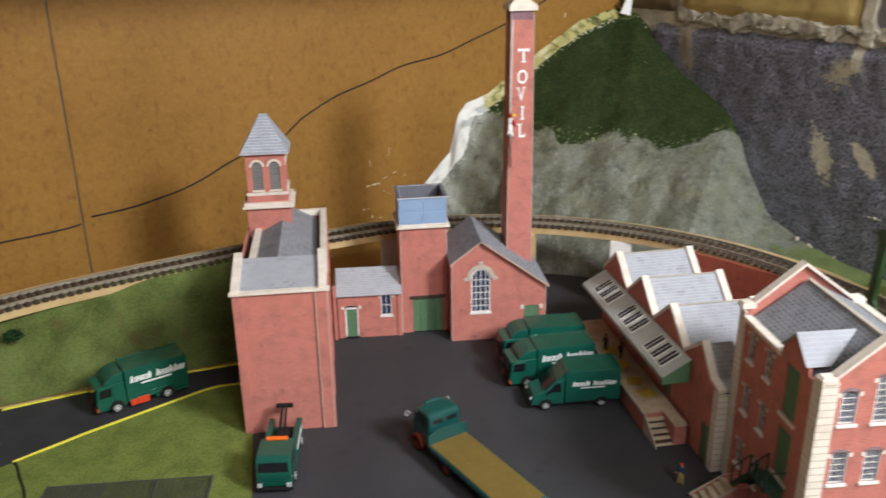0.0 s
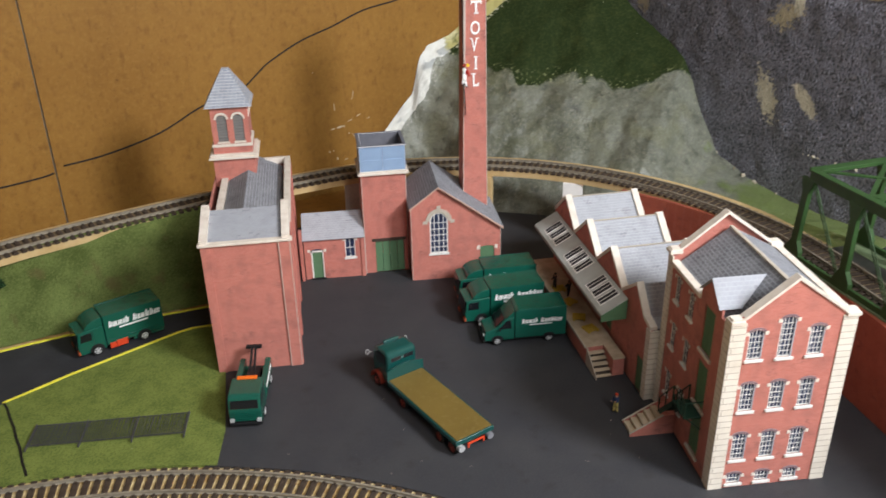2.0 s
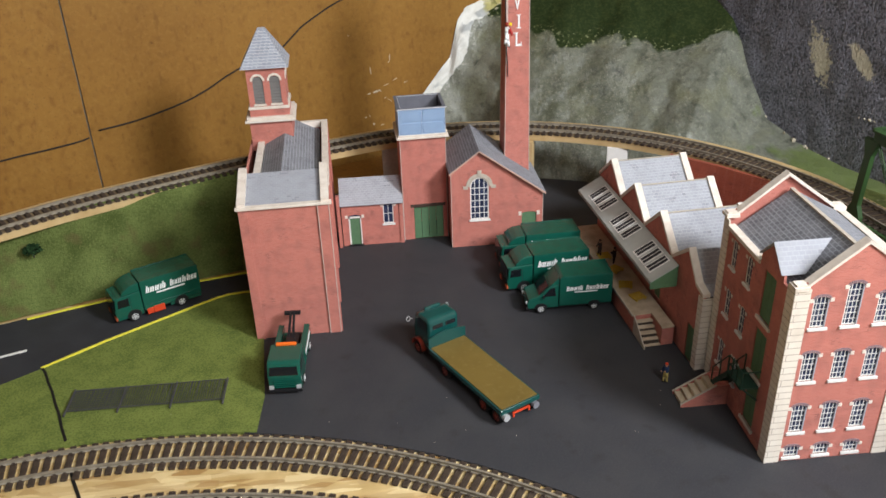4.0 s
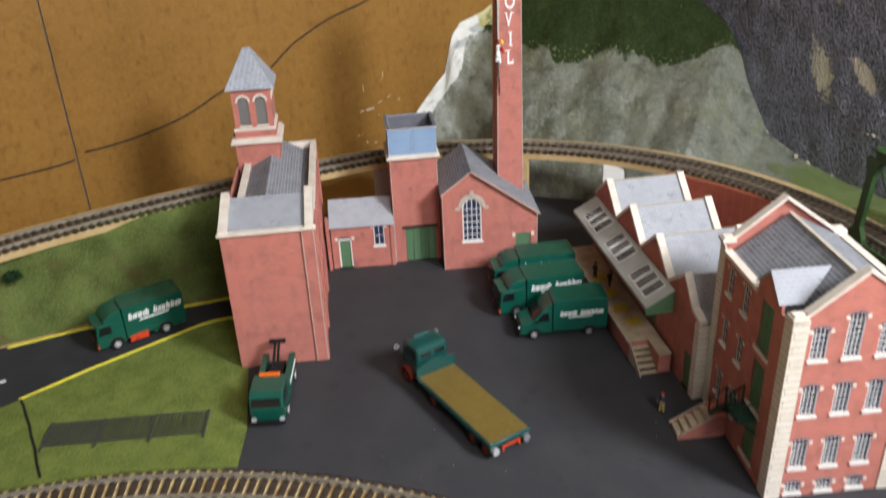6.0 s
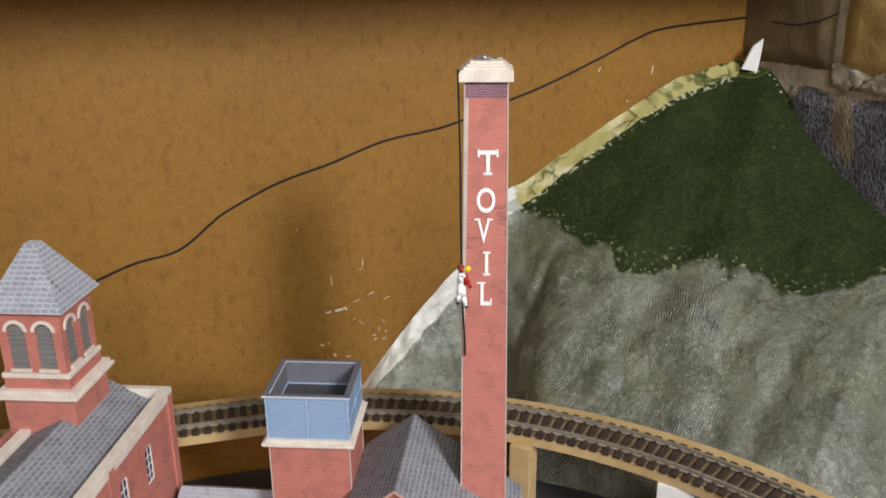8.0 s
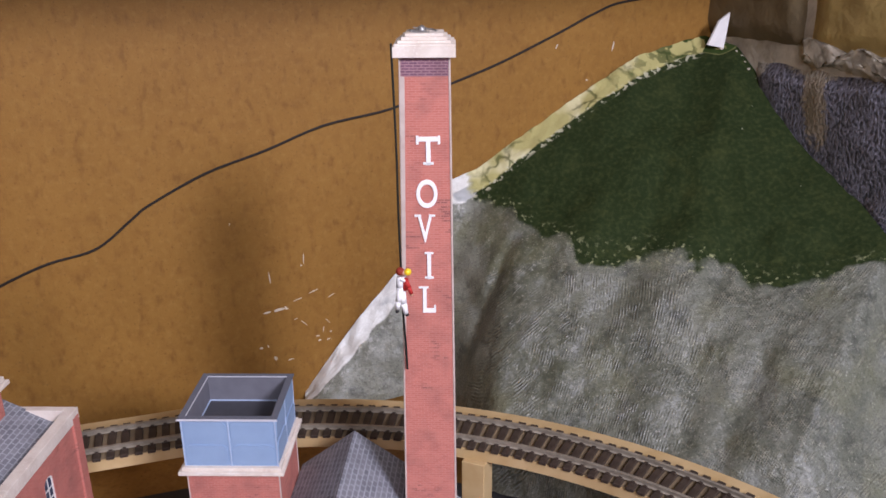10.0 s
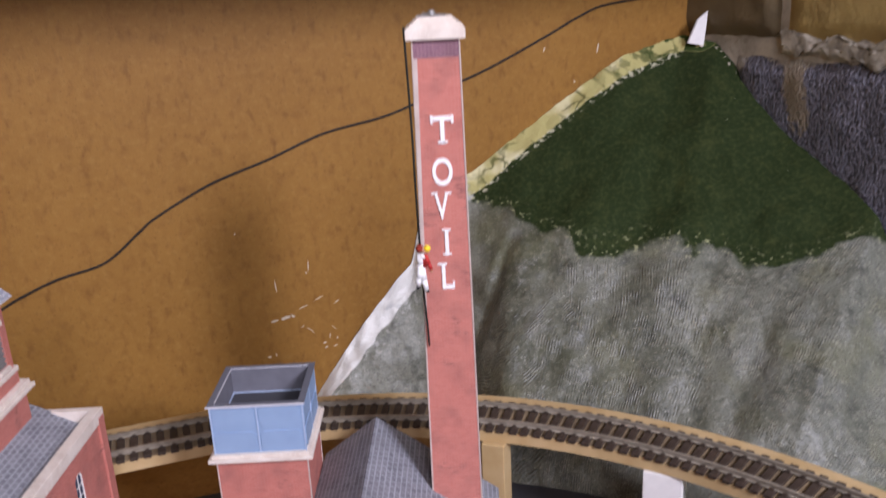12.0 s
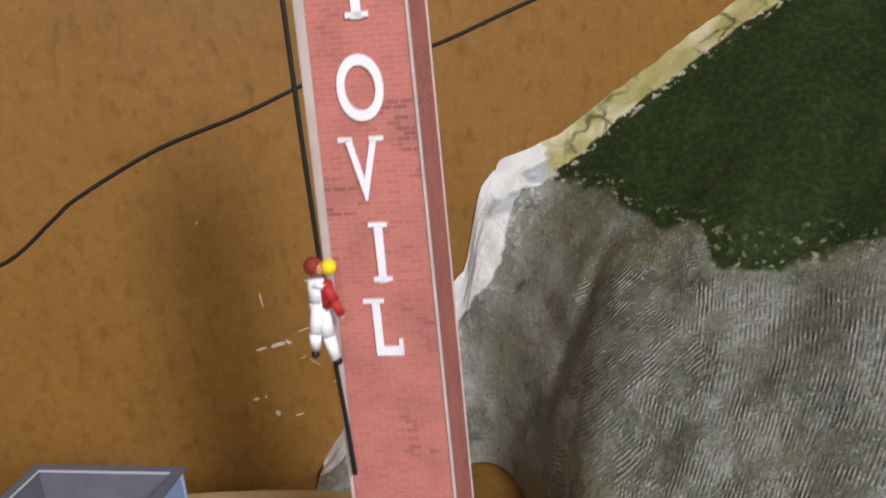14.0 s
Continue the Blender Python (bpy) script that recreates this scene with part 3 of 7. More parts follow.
def sheet(name, pts, z0, z1, mat, label, category="ground"):
    bm = bmesh.new()
    prism(bm, [(x, y, z0) for x, y in pts], (0, 0, z1 - z0))
    return tagged(part(name, bm, mat, None), label, category, kind="structure")


FRONT_C, FRONT_R = (-0.0906, 0.041), 0.4434
SECOND_C, SECOND_R = (-0.0709, 0.0462), 0.3833
REAR_C, REAR_R = (0.163, 0.5505), 0.312


def arc(c, r, a0, a1, n):
    return [(c[0] + r * math.cos(radians(a0 + (a1 - a0) * i / n)), c[1] + r * math.sin(radians(a0 + (a1 - a0) * i / n))) for i in range(n + 1)]


yard_edge = arc(FRONT_C, FRONT_R + 0.017, 80, 20, 16)
sheet("pavement", [(-0.04, 0.66), (-0.04, 0.5), *yard_edge, (0.56, 0.2), (0.56, 0.66), *arc(REAR_C, 0.364, 30, 123, 20)], -0.0019, 0.0, TARMAC, "smooth dark grey yard surface", "yard")
sheet("ground_sheet", [(-0.30, 0.79), (0.02, 0.70), (0.30, 0.70), (0.40, 1.12), (0.37, 1.13), (-0.30, 0.82)], -0.0019, -0.0008, HARDBOARD, "brown hardboard ground behind the yard", "ground")
lawn_edge = arc(FRONT_C, FRONT_R + 0.0175, 118, 80.5, 12)
sheet("lawn", [(-0.62, 0.42), *lawn_edge, (-0.0125, 0.535), (-0.0205, 0.62), (-0.0205, 0.687), (-0.055, 0.6845), (-0.0655, 0.680), (-0.113, 0.6475), (-0.188, 0.593), (-0.40, 0.45), (-0.62, 0.30)][1:-2] + [(-0.42, 0.43)], -0.0019, 0.0008, GRASS, "short green scatter grass beside the yard", "grass")
sheet("road", [(-0.021, 0.687), (-0.055, 0.6845), (-0.0655, 0.680), (-0.113, 0.6475), (-0.188, 0.593), (-0.42, 0.43), (-0.55, 0.55), (-0.30, 0.645), (-0.223, 0.673), (-0.167, 0.694), (-0.081, 0.718), (-0.021, 0.733)], -0.0019, 0.0002, ROAD, "dark road with yellow edge lines", "road")


def ribbon(bm, pts, w, z0, z1):
    n = len(pts)
    for i in range(n - 1):
        a, b = Vector((*pts[i], 0)), Vector((*pts[i + 1], 0))
        s = (b - a).normalized().cross(Vector((0, 0, 1))) * w / 2
        prism(bm, [(*(a - s).xy, z0), (*(b - s).xy, z0), (*(b + s).xy, z0), (*(a + s).xy, z0)], (0, 0, z1 - z0))


for pts in ([(-0.188, 0.594), (-0.147, 0.626), (-0.113, 0.6495), (-0.082, 0.671), (-0.0655, 0.682), (-0.055, 0.6865), (-0.044, 0.688), (-0.021, 0.689)], [(-0.223, 0.670), (-0.194, 0.681), (-0.165, 0.691), (-0.084, 0.715), (-0.048, 0.723), (-0.021, 0.729)]):
    bm = bmesh.new()
    ribbon(bm, pts, 0.0022, 0.0003, 0.0013)
    tagged(part("road_line", bm, YELLOW, None), "worn yellow painted road edge line", "road line", kind="structure")
bm = bmesh.new()
ribbon(bm, [(-0.240, 0.6095), (-0.2075, 0.6215)], 0.0024, 0.0003, 0.0009)
tagged(part("road_line", bm, WHITE, None), "white painted centre dash of the road", "road line", kind="structure")

# the grassed bank between road and raised track
TRACK_Z = 0.0762  # top of the raised board
left_line = [(-0.62, 0.42), (-0.40, 0.585), (-0.236, 0.694), (-0.198, 0.720), (-0.156, 0.743), (-0.111, 0.766), (-0.052, 0.794), (-0.022, 0.806)]
toe_line = [(-0.62, 0.33), (-0.42, 0.53), (-0.30, 0.648), (-0.223, 0.677), (-0.167, 0.698), (-0.11, 0.712), (-0.06, 0.726), (-0.022, 0.738)]
bm = bmesh.new()
NU, NV = 70, 20


def along(line, u):
    f = u * (len(line) - 1)
    i = min(int(f), len(line) - 2)
    a, b = Vector(line[i]), Vector(line[i + 1])
    return a.lerp(b, f - i)


rows = []
for i in range(NU + 1):
    t, h = along(toe_line, i / NU), along(left_line, i / NU)
    h = h + (t - h).normalized() * 0.0120
    row = []
    for j in range(NV + 1):
        v = j / NV
        p = t.lerp(h, v)
        z = 0.0005 + (TRACK_Z + 0.0009) * min(1.0, v * 1.08) ** 1.15
        z += noise.noise(Vector((p.x * 40, p.y * 40, 1.0))) * 0.003 * math.sin(math.pi * v) + noise.noise(Vector((p.x * 200, p.y * 200, 2.0))) * 0.0008
        row.append(bm.verts.new((p.x, p.y, max(z, 0.0003))))
    rows.append(row)
for i in range(NU):
    for j in range(NV):
        bm.faces.new((rows[i][j], rows[i + 1][j], rows[i + 1][j + 1], rows[i][j + 1])).smooth = True
tagged(part("bank", bm, SLOPE, None), "mown green grass bank rising to the raised track", "bank", kind="structure")

# ---- tracks ----


def track_line(name, pts, z, label, pitch=0.0070, gauge=0.0190, sleeper=0.0330, dirty=False):
    """A track along pts (x, y): two rails and single sleepers, on a bed at z."""
    own = thing(name, (0, 0, 0), 0, label, "railway track")
    line = [Vector((*p, 0)) for p in pts]
    lengths = [0.0]
    for a, b in zip(line, line[1:]):
        lengths.append(lengths[-1] + (b - a).length)

    def at(s):
        i = max(k for k in range(len(lengths) - 1) if lengths[k] <= s + 1e-9)
        d = (line[i + 1] - line[i]).normalized()
        return line[i] + d * (s - lengths[i]), d

    steps = int(lengths[-1] / 0.012)
    for sgn in (-1, 1):
        bm = bmesh.new()
        last = None
        for i in range(steps + 1):
            p, d = at(lengths[-1] * i / steps)
            q = d.cross(Vector((0, 0, 1)))
            c = p + q * (sgn * gauge / 2)
            prof = [(-0.0011, 0.0018), (0.0011, 0.0018), (0.0004, 0.0024), (0.0004, 0.0036), (0.0008, 0.0039), (0.0008, 0.0046), (-0.0008, 0.0046), (-0.0008, 0.0039), (-0.0004, 0.0036), (-0.0004, 0.0024)]
            ring = [bm.verts.new(c + q * a + Vector((0, 0, z + h))) for a, h in prof]
            if last:
                for k in range(len(ring)):
                    bm.faces.new((last[k], last[(k + 1) % len(ring)], ring[(k + 1) % len(ring)], ring[k]))
            last = ring
        part("rail", bm, RAIL, own, "dull brown metal rail")
    bm = boxes((-0.0020, -sleeper / 2, 0, 0.0020, sleeper / 2, 0.0019), bevel=0.0003)
    for s in (-1, 1):
        for o in (-0.0023, 0.0009):
            block(bm, -0.0009, s * gauge / 2 + o, 0.0018, 0.0009, s * gauge / 2 + o + 0.0014, 0.0027)
    first = part("sleeper", bm, SLEEPER, own)
    if dirty:
        bm = bmesh.new()
        last = None
        for i in range(steps + 1):
            p, d = at(lengths[-1] * i / steps)
            q = d.cross(Vector((0, 0, 1)))
            ring = [bm.verts.new(p + q * a + Vector((0, 0, z + h))) for a, h in ((-0.0148, -0.0012), (0.0148, -0.0012), (0.0148, 0.0004), (-0.0148, 0.0004))]
            if last:
                for k in range(4):
                    bm.faces.new((last[k], last[(k + 1) % 4], ring[(k + 1) % 4], ring[k]))
            last = ring
        part("dirt", bm, TRACK_DIRT, own, "grey-brown dust lying between the sleepers")
    count = int(lengths[-1] / pitch)
    for i in range(count):
        p, d = at((i + 0.5) * pitch)
        ob = first if i == 0 else new("sleeper", first.data)
        ob.parent = own
        ob.matrix_basis = Matrix.Translation((p.x, p.y, z)) @ pose(0, 0, 0, 0, 0, math.degrees(math.atan2(d.y, d.x)) + random.uniform(-1, 1))
    return own


track_line("railway_track", arc(FRONT_C, FRONT_R, 128, 22, 60), -0.002, "curved track on bare strand board before the yard")
track_line("railway_track", arc(SECOND_C, SECOND_R, 128, 30, 60), -0.002, "second curved track on bare strand board")

rear = [(-0.60, 0.438), (-0.40, 0.588), (-0.236, 0.700), (-0.198, 0.726), (-0.156, 0.750), (-0.111, 0.773), (-0.052, 0.8015), (0.0, 0.8225)] + arc(REAR_C, REAR_R, 107, 22, 30) + [(0.462, 0.630), (0.469, 0.600), (0.474, 0.570), (0.482, 0.50), (0.49, 0.42), (0.498, 0.34), (0.51, 0.22)]
middle = [(x + 0.0020, y - 0.0046) for x, y in rear[:8]] + arc(REAR_C, REAR_R - 0.005, 107, 22, 30) + rear[39:]
track_line("railway_track", middle, TRACK_Z, "raised curved track on a plywood bed behind the brewery", dirty=True)
bm = bmesh.new()
line = [Vector((*p, 0)) for p in rear[:-5]]
last = None
for i, p in enumerate(line):
    d = (line[min(i + 1, len(line) - 1)] - line[max(i - 1, 0)]).normalized()
    q = d.cross(Vector((0, 0, 1)))
    ring = [bm.verts.new(p + q * a + Vector((0, 0, h))) for a, h in ((-0.0205, TRACK_Z - 0.0062), (0.0205, TRACK_Z - 0.0062), (0.0205, TRACK_Z), (-0.0205, TRACK_Z))]
    if last:
        for k in range(4):
            bm.faces.new((last[k], last[(k + 1) % 4], ring[(k + 1) % 4], ring[k]))
    else:
        bm.faces.new(ring)
    last = ring
bm.faces.new(last)
solo("track_bed", bm, PLY, "raised plywood track bed with bare sawn edge", "track bed", "structure")

# posts under the raised bed
for x, y, w, mat, lab in ((0.322, 0.806, 0.020, WHITE, "white painted wooden post under the track"), (0.236, 0.836, 0.013, PLY, "bare wooden block under the track"), (0.100, 0.846, 0.02, STONE, "grey stained wooden block under the track")):
    b = boxes((-w / 2, -w / 2, 0, w / 2, w / 2, TRACK_Z - 0.0064), bevel=0.0006)
    solo("post", b, mat, lab, "post", place=(x, y, 0), turn=-20)

# red-brown retaining wall under the track on the right
bm = bmesh.new()
top = [(0.357, 0.758), (0.39, 0.724), (0.422, 0.682), (0.440, 0.635), (0.449, 0.58), (0.455, 0.51), (0.461, 0.43), (0.468, 0.33), (0.475, 0.20)]
for a, b in zip(top, top[1:]):
    a, b = Vector((*a, 0)), Vector((*b, 0))
    s = (b - a).normalized().cross(Vector((0, 0, 1))) * -0.004
    prism(bm, [a, b, b + s, a + s], (0, 0, TRACK_Z - 0.001))
bmesh.ops.remove_doubles(bm, verts=bm.verts, dist=1e-5)
solo("retaining_wall", bm, RETAIN, "red-brown brick paper retaining wall below the track", "retaining wall", "structure")

# ground behind the retaining wall, at track height
sheet("embankment_top", [(0.452, 0.64), (0.4545, 0.58), (0.4605, 0.51), (0.4665, 0.43), (0.4735, 0.33), (0.4805, 0.2), (0.56, 0.2), (0.55, 0.40), (0.53, 0.55), (0.515, 0.62), (0.49, 0.66)], 0.06, TRACK_Z - 0.0012, LEDGE, "green scatter on the ledge beside the raised track", "grass")

# ---- hill ----
HILL_TOP = [(97.3, 0.471, 0.004), (94.1, 0.478, 0.0395), (92.1, 0.485, 0.0604), (89.1, 0.4965, 0.0893), (87.7, 0.503, 0.101), (87.2, 0.506, 0.120), (86.6, 0.509, 0.143), (85.5, 0.515, 0.157), (82.4, 0.531, 0.166), (78.0, 0.560, 0.196), (73.8, 0.593, 0.226), (71.4, 0.614, 0.244), (67.6, 0.655, 0.257), (65.0, 0.645, 0.251), (59.6, 0.602, 0.195), (55.5, 0.575, 0.170), (51.5, 0.548, 0.146), (48.4, 0.546, 0.087), (45.3, 0.534, 0.044), (39.5, 0.519, 0.026), (34.0, 0.512, 0.018), (20.0, 0.512, 0.014)]


def hill_top(a):
    for (a0, r0, z0), (a1, r1, z1) in zip(HILL_TOP, HILL_TOP[1:]):
        if a1 <= a <= a0:
            f = (a0 - a) / (a0 - a1)
            return r0 + (r1 - r0) * f, z0 + (z1 - z0) * f
    return HILL_TOP[-1][1:]


bm = bmesh.new()
uv = bm.loops.layers.uv.new("map")
hem_uv = bm.loops.layers.uv.new("hem")
NU, NV = 300, 90


def hill_point(a, v):
    r1, z1 = hill_top(a)
    c, s = math.cos(radians(a)), math.sin(radians(a))
    upright = max(0.0, min(1.0, (a - 77.0) / 10.5))
    upright *= upright * (3 - 2 * upright)
    r0 = 0.362 + (r1 - 0.030 - 0.362) * upright
    r = r0 + (r1 - r0) * v
    return Vector((0.1603 + r * c, 0.5478 + r * s, z1 * v ** 0.88)), c, s


# the torn upper hem of the plaster, from the left foot to the peak
hem = [97.3 - 31.0 * i / 120 for i in range(121)]
hem_at = np.array([hill_point(a, 1.0)[0] for a in hem])
rows = []
for i in range(NU + 1):
    a = 97.3 + (20.0 - 97.3) * i / NU
    row = []
    for j in range(NV + 1):
        v = j / NV
        p, c, s = hill_point(a, v)
        x, y, z = p
        away = np.sqrt(((hem_at - np.array(p)) ** 2).sum(1))
        near = int(away.argmin())
        gap, run = float(away[near]), (97.3 - hem[near]) / 77.3
        d = noise.fractal(Vector((x * 22, y * 22, z * 22)), 1.0, 2.0, 5) * 0.0045 * min(1, 4 * (1 - v) + 0.1)
        # folds running down the plaster
        for a_top, a_low, v0, v1, wide, deep in ((78.0, 83.6, 0.08, 0.66, 0.62, 0.0034), (62.0, 60.5, 0.1, 0.75, 1.2, 0.0025), (56.0, 57.0, 0.05, 0.6, 1.0, 0.002)):
            line = a_low + (a_top - a_low) * v / 0.70
            fade = max(0.0, min(1.0, (v - v0) / 0.1, (v1 - v) / 0.1))
            d -= deep * fade * (math.exp(-((a - line) / wide) ** 2) - 0.06 * math.exp(-((a - line + 2.0 * wide) / wide) ** 2))
        # the hem lies proud and crumpled
        if gap < 0.019 and a > 64:
            lift = min(1.0, (0.019 - gap) / 0.004)
            d += lift * (0.0009 + 0.0022 * noise.fractal(Vector((x * 95, y * 95, z * 95 + 7)), 1.0, 2.0, 3))
        row.append((bm.verts.new((x - c * d, y - s * d, z + d * 0.6)), (i / NU, v), (gap, run)))
    rows.append(row)
for i in range(NU):
    for j in range(NV):
        q = (rows[i][j], rows[i + 1][j], rows[i + 1][j + 1], rows[i][j + 1])
        f = bm.faces.new([w[0] for w in q])
        f.smooth = True
        for l, w in zip(f.loops, q):
            l[uv].uv, l[hem_uv].uv = w[1], w[2]


def hill_material():
    m = material("plaster_hill", (0.15, 0.155, 0.112), 0.45, spots=0.9, spot_scale=22, second=(0.06, 0.065, 0.036), gloss=0.5)
    n, k = m.node_tree.nodes, m.node_tree.links
    b = n["Principled BSDF"]
    rock = b.inputs["Base Color"].links[0].from_socket
    tc, at = n.new("ShaderNodeTexCoord"), n.new("ShaderNodeUVMap")
    at.uv_map = "map"
    sep = n.new("ShaderNodeSeparateXYZ")
    k.new(at.outputs[0], sep.inputs[0])
    edge_noise = n.new("ShaderNodeTexNoise")
    edge_noise.inputs["Scale"].default_value, edge_noise.inputs["Detail"].default_value = 45, 5
    k.new(tc.outputs["Object"], edge_noise.inputs["Vector"])

    def math_node(op, a, c):
        x = n.new("ShaderNodeMath")
        x.operation = op
        for s, val in ((0, a), (1, c)):
            if isinstance(val, (int, float)):
                x.inputs[s].default_value = val
            else:
                k.new(val, x.inputs[s])
        return x.outputs[0]

    def mixed(fac, a, c):
        x = n.new("ShaderNodeMix")
        x.data_type = "RGBA"
        k.new(fac, x.inputs["Factor"])
        k.new(a, x.inputs["A"])
        if isinstance(c, tuple):
            x.inputs["B"].default_value = (*c, 1)
        else:
            k.new(c, x.inputs["B"])
        return x.outputs["Result"]

    def ramp(val, low, high):
        x = n.new("ShaderNodeMapRange")
        x.inputs["From Min"].default_value, x.inputs["From Max"].default_value = low, high
        k.new(val, x.inputs["Value"])
        return x.outputs["Result"]

    def grainy(scale, detail=3, rough=0.5):
        t = n.new("ShaderNodeTexNoise")
        t.inputs["Scale"].default_value, t.inputs["Detail"].default_value, t.inputs["Roughness"].default_value = scale, detail, rough
        k.new(tc.outputs["Object"], t.inputs["Vector"])
        return t.outputs["Fac"]

    fine, blot, stain, speckle, patch = grainy(260, 5), grainy(48, 10, 0.68), grainy(27, 7), grainy(750, 3), grainy(16, 3)
    shift = math_node("SUBTRACT", stain, 0.5)
    # broad tone: darker beside the fold, paler and bluer further on
    pale_side = ramp(math_node("ADD", sep.outputs["X"], math_node("MULTIPLY", shift, 0.5)), 0.30, 0.56)
    col = mixed(math_node("MULTIPLY", pale_side, 0.42), rock, (0.180, 0.19, 0.155))
    # grey-green paint left of the fold, lightened to offset shade on the steep face
    smooth_side = ramp(math_node("ADD", sep.outputs["X"], math_node("MULTIPLY", shift, 0.10)), 0.225, 0.185)
    col = mixed(math_node("MULTIPLY", smooth_side, 0.8), col, (0.25, 0.255, 0.20))
    col = mixed(math_node("MULTIPLY", ramp(fine, 0.50, 0.72), 0.35), col, (0.30, 0.295, 0.22))
    col = mixed(math_node("MULTIPLY", ramp(blot, 0.53, 0.66), 0.75), col, (0.040, 0.044, 0.032))
    col = mixed(math_node("MULTIPLY", ramp(blot, 0.46, 0.32), 0.35), col, (0.26, 0.27, 0.255))
    col = mixed(math_node("MULTIPLY", ramp(stain, 0.52, 0.66), 0.35), col, (0.18, 0.18, 0.085))
    # the gauze: slanting ribs beside the fold, upright ribs low down, an open mesh higher up
    bent = math_node("MULTIPLY", grainy(12, 0), 0.02)
    gauze = n.new("ShaderNodeCombineXYZ")
    k.new(math_node("ADD", math_node("MULTIPLY", sep.outputs["X"], 0.67), bent), gauze.inputs["X"])
    k.new(math_node("ADD", math_node("MULTIPLY", sep.outputs["Y"], 0.24), bent), gauze.inputs["Y"])

    def ribs(size, turn, distort):
        mp, w = n.new("ShaderNodeMapping"), n.new("ShaderNodeTexWave")
        mp.inputs["Rotation"].default_value[2] = radians(turn)
        w.bands_direction = "X"
        w.inputs["Scale"].default_value, w.inputs["Distortion"].default_value = size, distort
        w.inputs["Detail"].default_value, w.inputs["Detail Scale"].default_value = 2, 0.7
        k.new(gauze.outputs[0], mp.inputs["Vector"]), k.new(mp.outputs[0], w.inputs["Vector"])
        return w.outputs["Fac"]

    slanting = ramp(math_node("ADD", sep.outputs["X"], math_node("MULTIPLY", shift, 0.2)), 0.31, 0.28)
    low = math_node("MULTIPLY", ramp(math_node("ADD", sep.outputs["Y"], math_node("MULTIPLY", shift, 0.5)), 0.44, 0.40), math_node("MULTIPLY", math_node("SUBTRACT", 1.0, slanting), ramp(math_node("ADD", sep.outputs["X"], math_node("MULTIPLY", shift, 0.15)), 0.50, 0.45)))
    high = math_node("SUBTRACT", math_node("SUBTRACT", 1.0, slanting), low)
    open_mesh = math_node("MULTIPLY", ribs(205, 8, 2.5), ribs(205, 98, 2.5))
    threads = math_node("ADD", math_node("MULTIPLY", slanting, ribs(160, 62, 4.5)), math_node("MULTIPLY", low, ribs(150, 4, 2.5)))
    threads = math_node("ADD", threads, math_node("MULTIPLY", high, ramp(open_mesh, 0.55, 0.15)))
    clear = math_node("MULTIPLY", ramp(patch, 0.36, 0.50), math_node("MULTIPLY", ramp(grainy(70, 4), 0.36, 0.60), ramp(grainy(190, 4), 0.40, 0.56)))
    clear = math_node("MULTIPLY", clear, math_node("SUBTRACT", 1.0, math_node("MULTIPLY", smooth_side, 0.8)))
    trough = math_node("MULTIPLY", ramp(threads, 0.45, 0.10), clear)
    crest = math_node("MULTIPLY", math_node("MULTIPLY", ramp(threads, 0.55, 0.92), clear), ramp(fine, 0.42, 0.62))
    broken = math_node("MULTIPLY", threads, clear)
    # shade between the threads put into the colour; crests paler, dry-brushed
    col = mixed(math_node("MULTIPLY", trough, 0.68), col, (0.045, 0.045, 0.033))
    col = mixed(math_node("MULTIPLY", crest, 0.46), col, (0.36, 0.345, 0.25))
    # dark specks at random; the pale ones stand in for glints
    col = mixed(math_node("MULTIPLY", ramp(speckle, 0.54, 0.70), 0.55), col, (0.04, 0.04, 0.027))
    col = mixed(math_node("MULTIPLY", ramp(speckle, 0.38, 0.28), 0.5), col, (0.46, 0.45, 0.36))
    # green paint on the upper slope
    curve = n.new("ShaderNodeFloatCurve")
    pts = curve.mapping.curves[0].points
    shape = [(0.0, 1.0), (0.15, 1.0), (0.20, 0.82), (0.245, 0.69), (0.305, 0.52), (0.355, 0.43), (0.42, 0.46), (0.465, 0.525), (0.505, 0.59), (0.555, 0.735), (0.595, 0.93), (0.615, 1.0), (1.0, 1.0)]
    pts[0].location, pts[1].location = shape[0], shape[-1]
    for s in shape[1:-1]:
        pts.new(*s)
    curve.mapping.update()
    k.new(sep.outputs["X"], curve.inputs["Value"])
    over = math_node("SUBTRACT", sep.outputs["Y"], curve.outputs[0])
    over = math_node("ADD", over, math_node("MULTIPLY", math_node("SUBTRACT", edge_noise.outputs["Fac"], 0.5), 0.12))
    green_noise = n.new("ShaderNodeTexNoise")
    green_noise.inputs["Scale"].default_value, green_noise.inputs["Detail"].default_value = 330, 4
    k.new(tc.outputs["Object"], green_noise.inputs["Vector"])
    g = n.new("ShaderNodeMix")
    g.data_type = "RGBA"
    g.inputs["A"].default_value, g.inputs["B"].default_value = (0.016, 0.027, 0.006, 1), (0.042, 0.056, 0.015, 1)
    k.new(ramp(green_noise.outputs["Fac"], 0.45, 0.8), g.inputs["Factor"])
    thin = mixed(math_node("MULTIPLY", ramp(blot, 0.48, 0.34), 0.22), g.outputs["Result"], (0.075, 0.085, 0.022))
    col = mixed(ramp(over, 0.0, 0.015), col, thin)
    # yellow flecks where the green paint runs thin
    near = math_node("MULTIPLY", ramp(over, -0.01, 0.01), ramp(over, 0.07, 0.01))
    speck = n.new("ShaderNodeTexNoise")
    speck.inputs["Scale"].default_value, speck.inputs["Detail"].default_value = 260, 8
    k.new(tc.outputs["Object"], speck.inputs["Vector"])
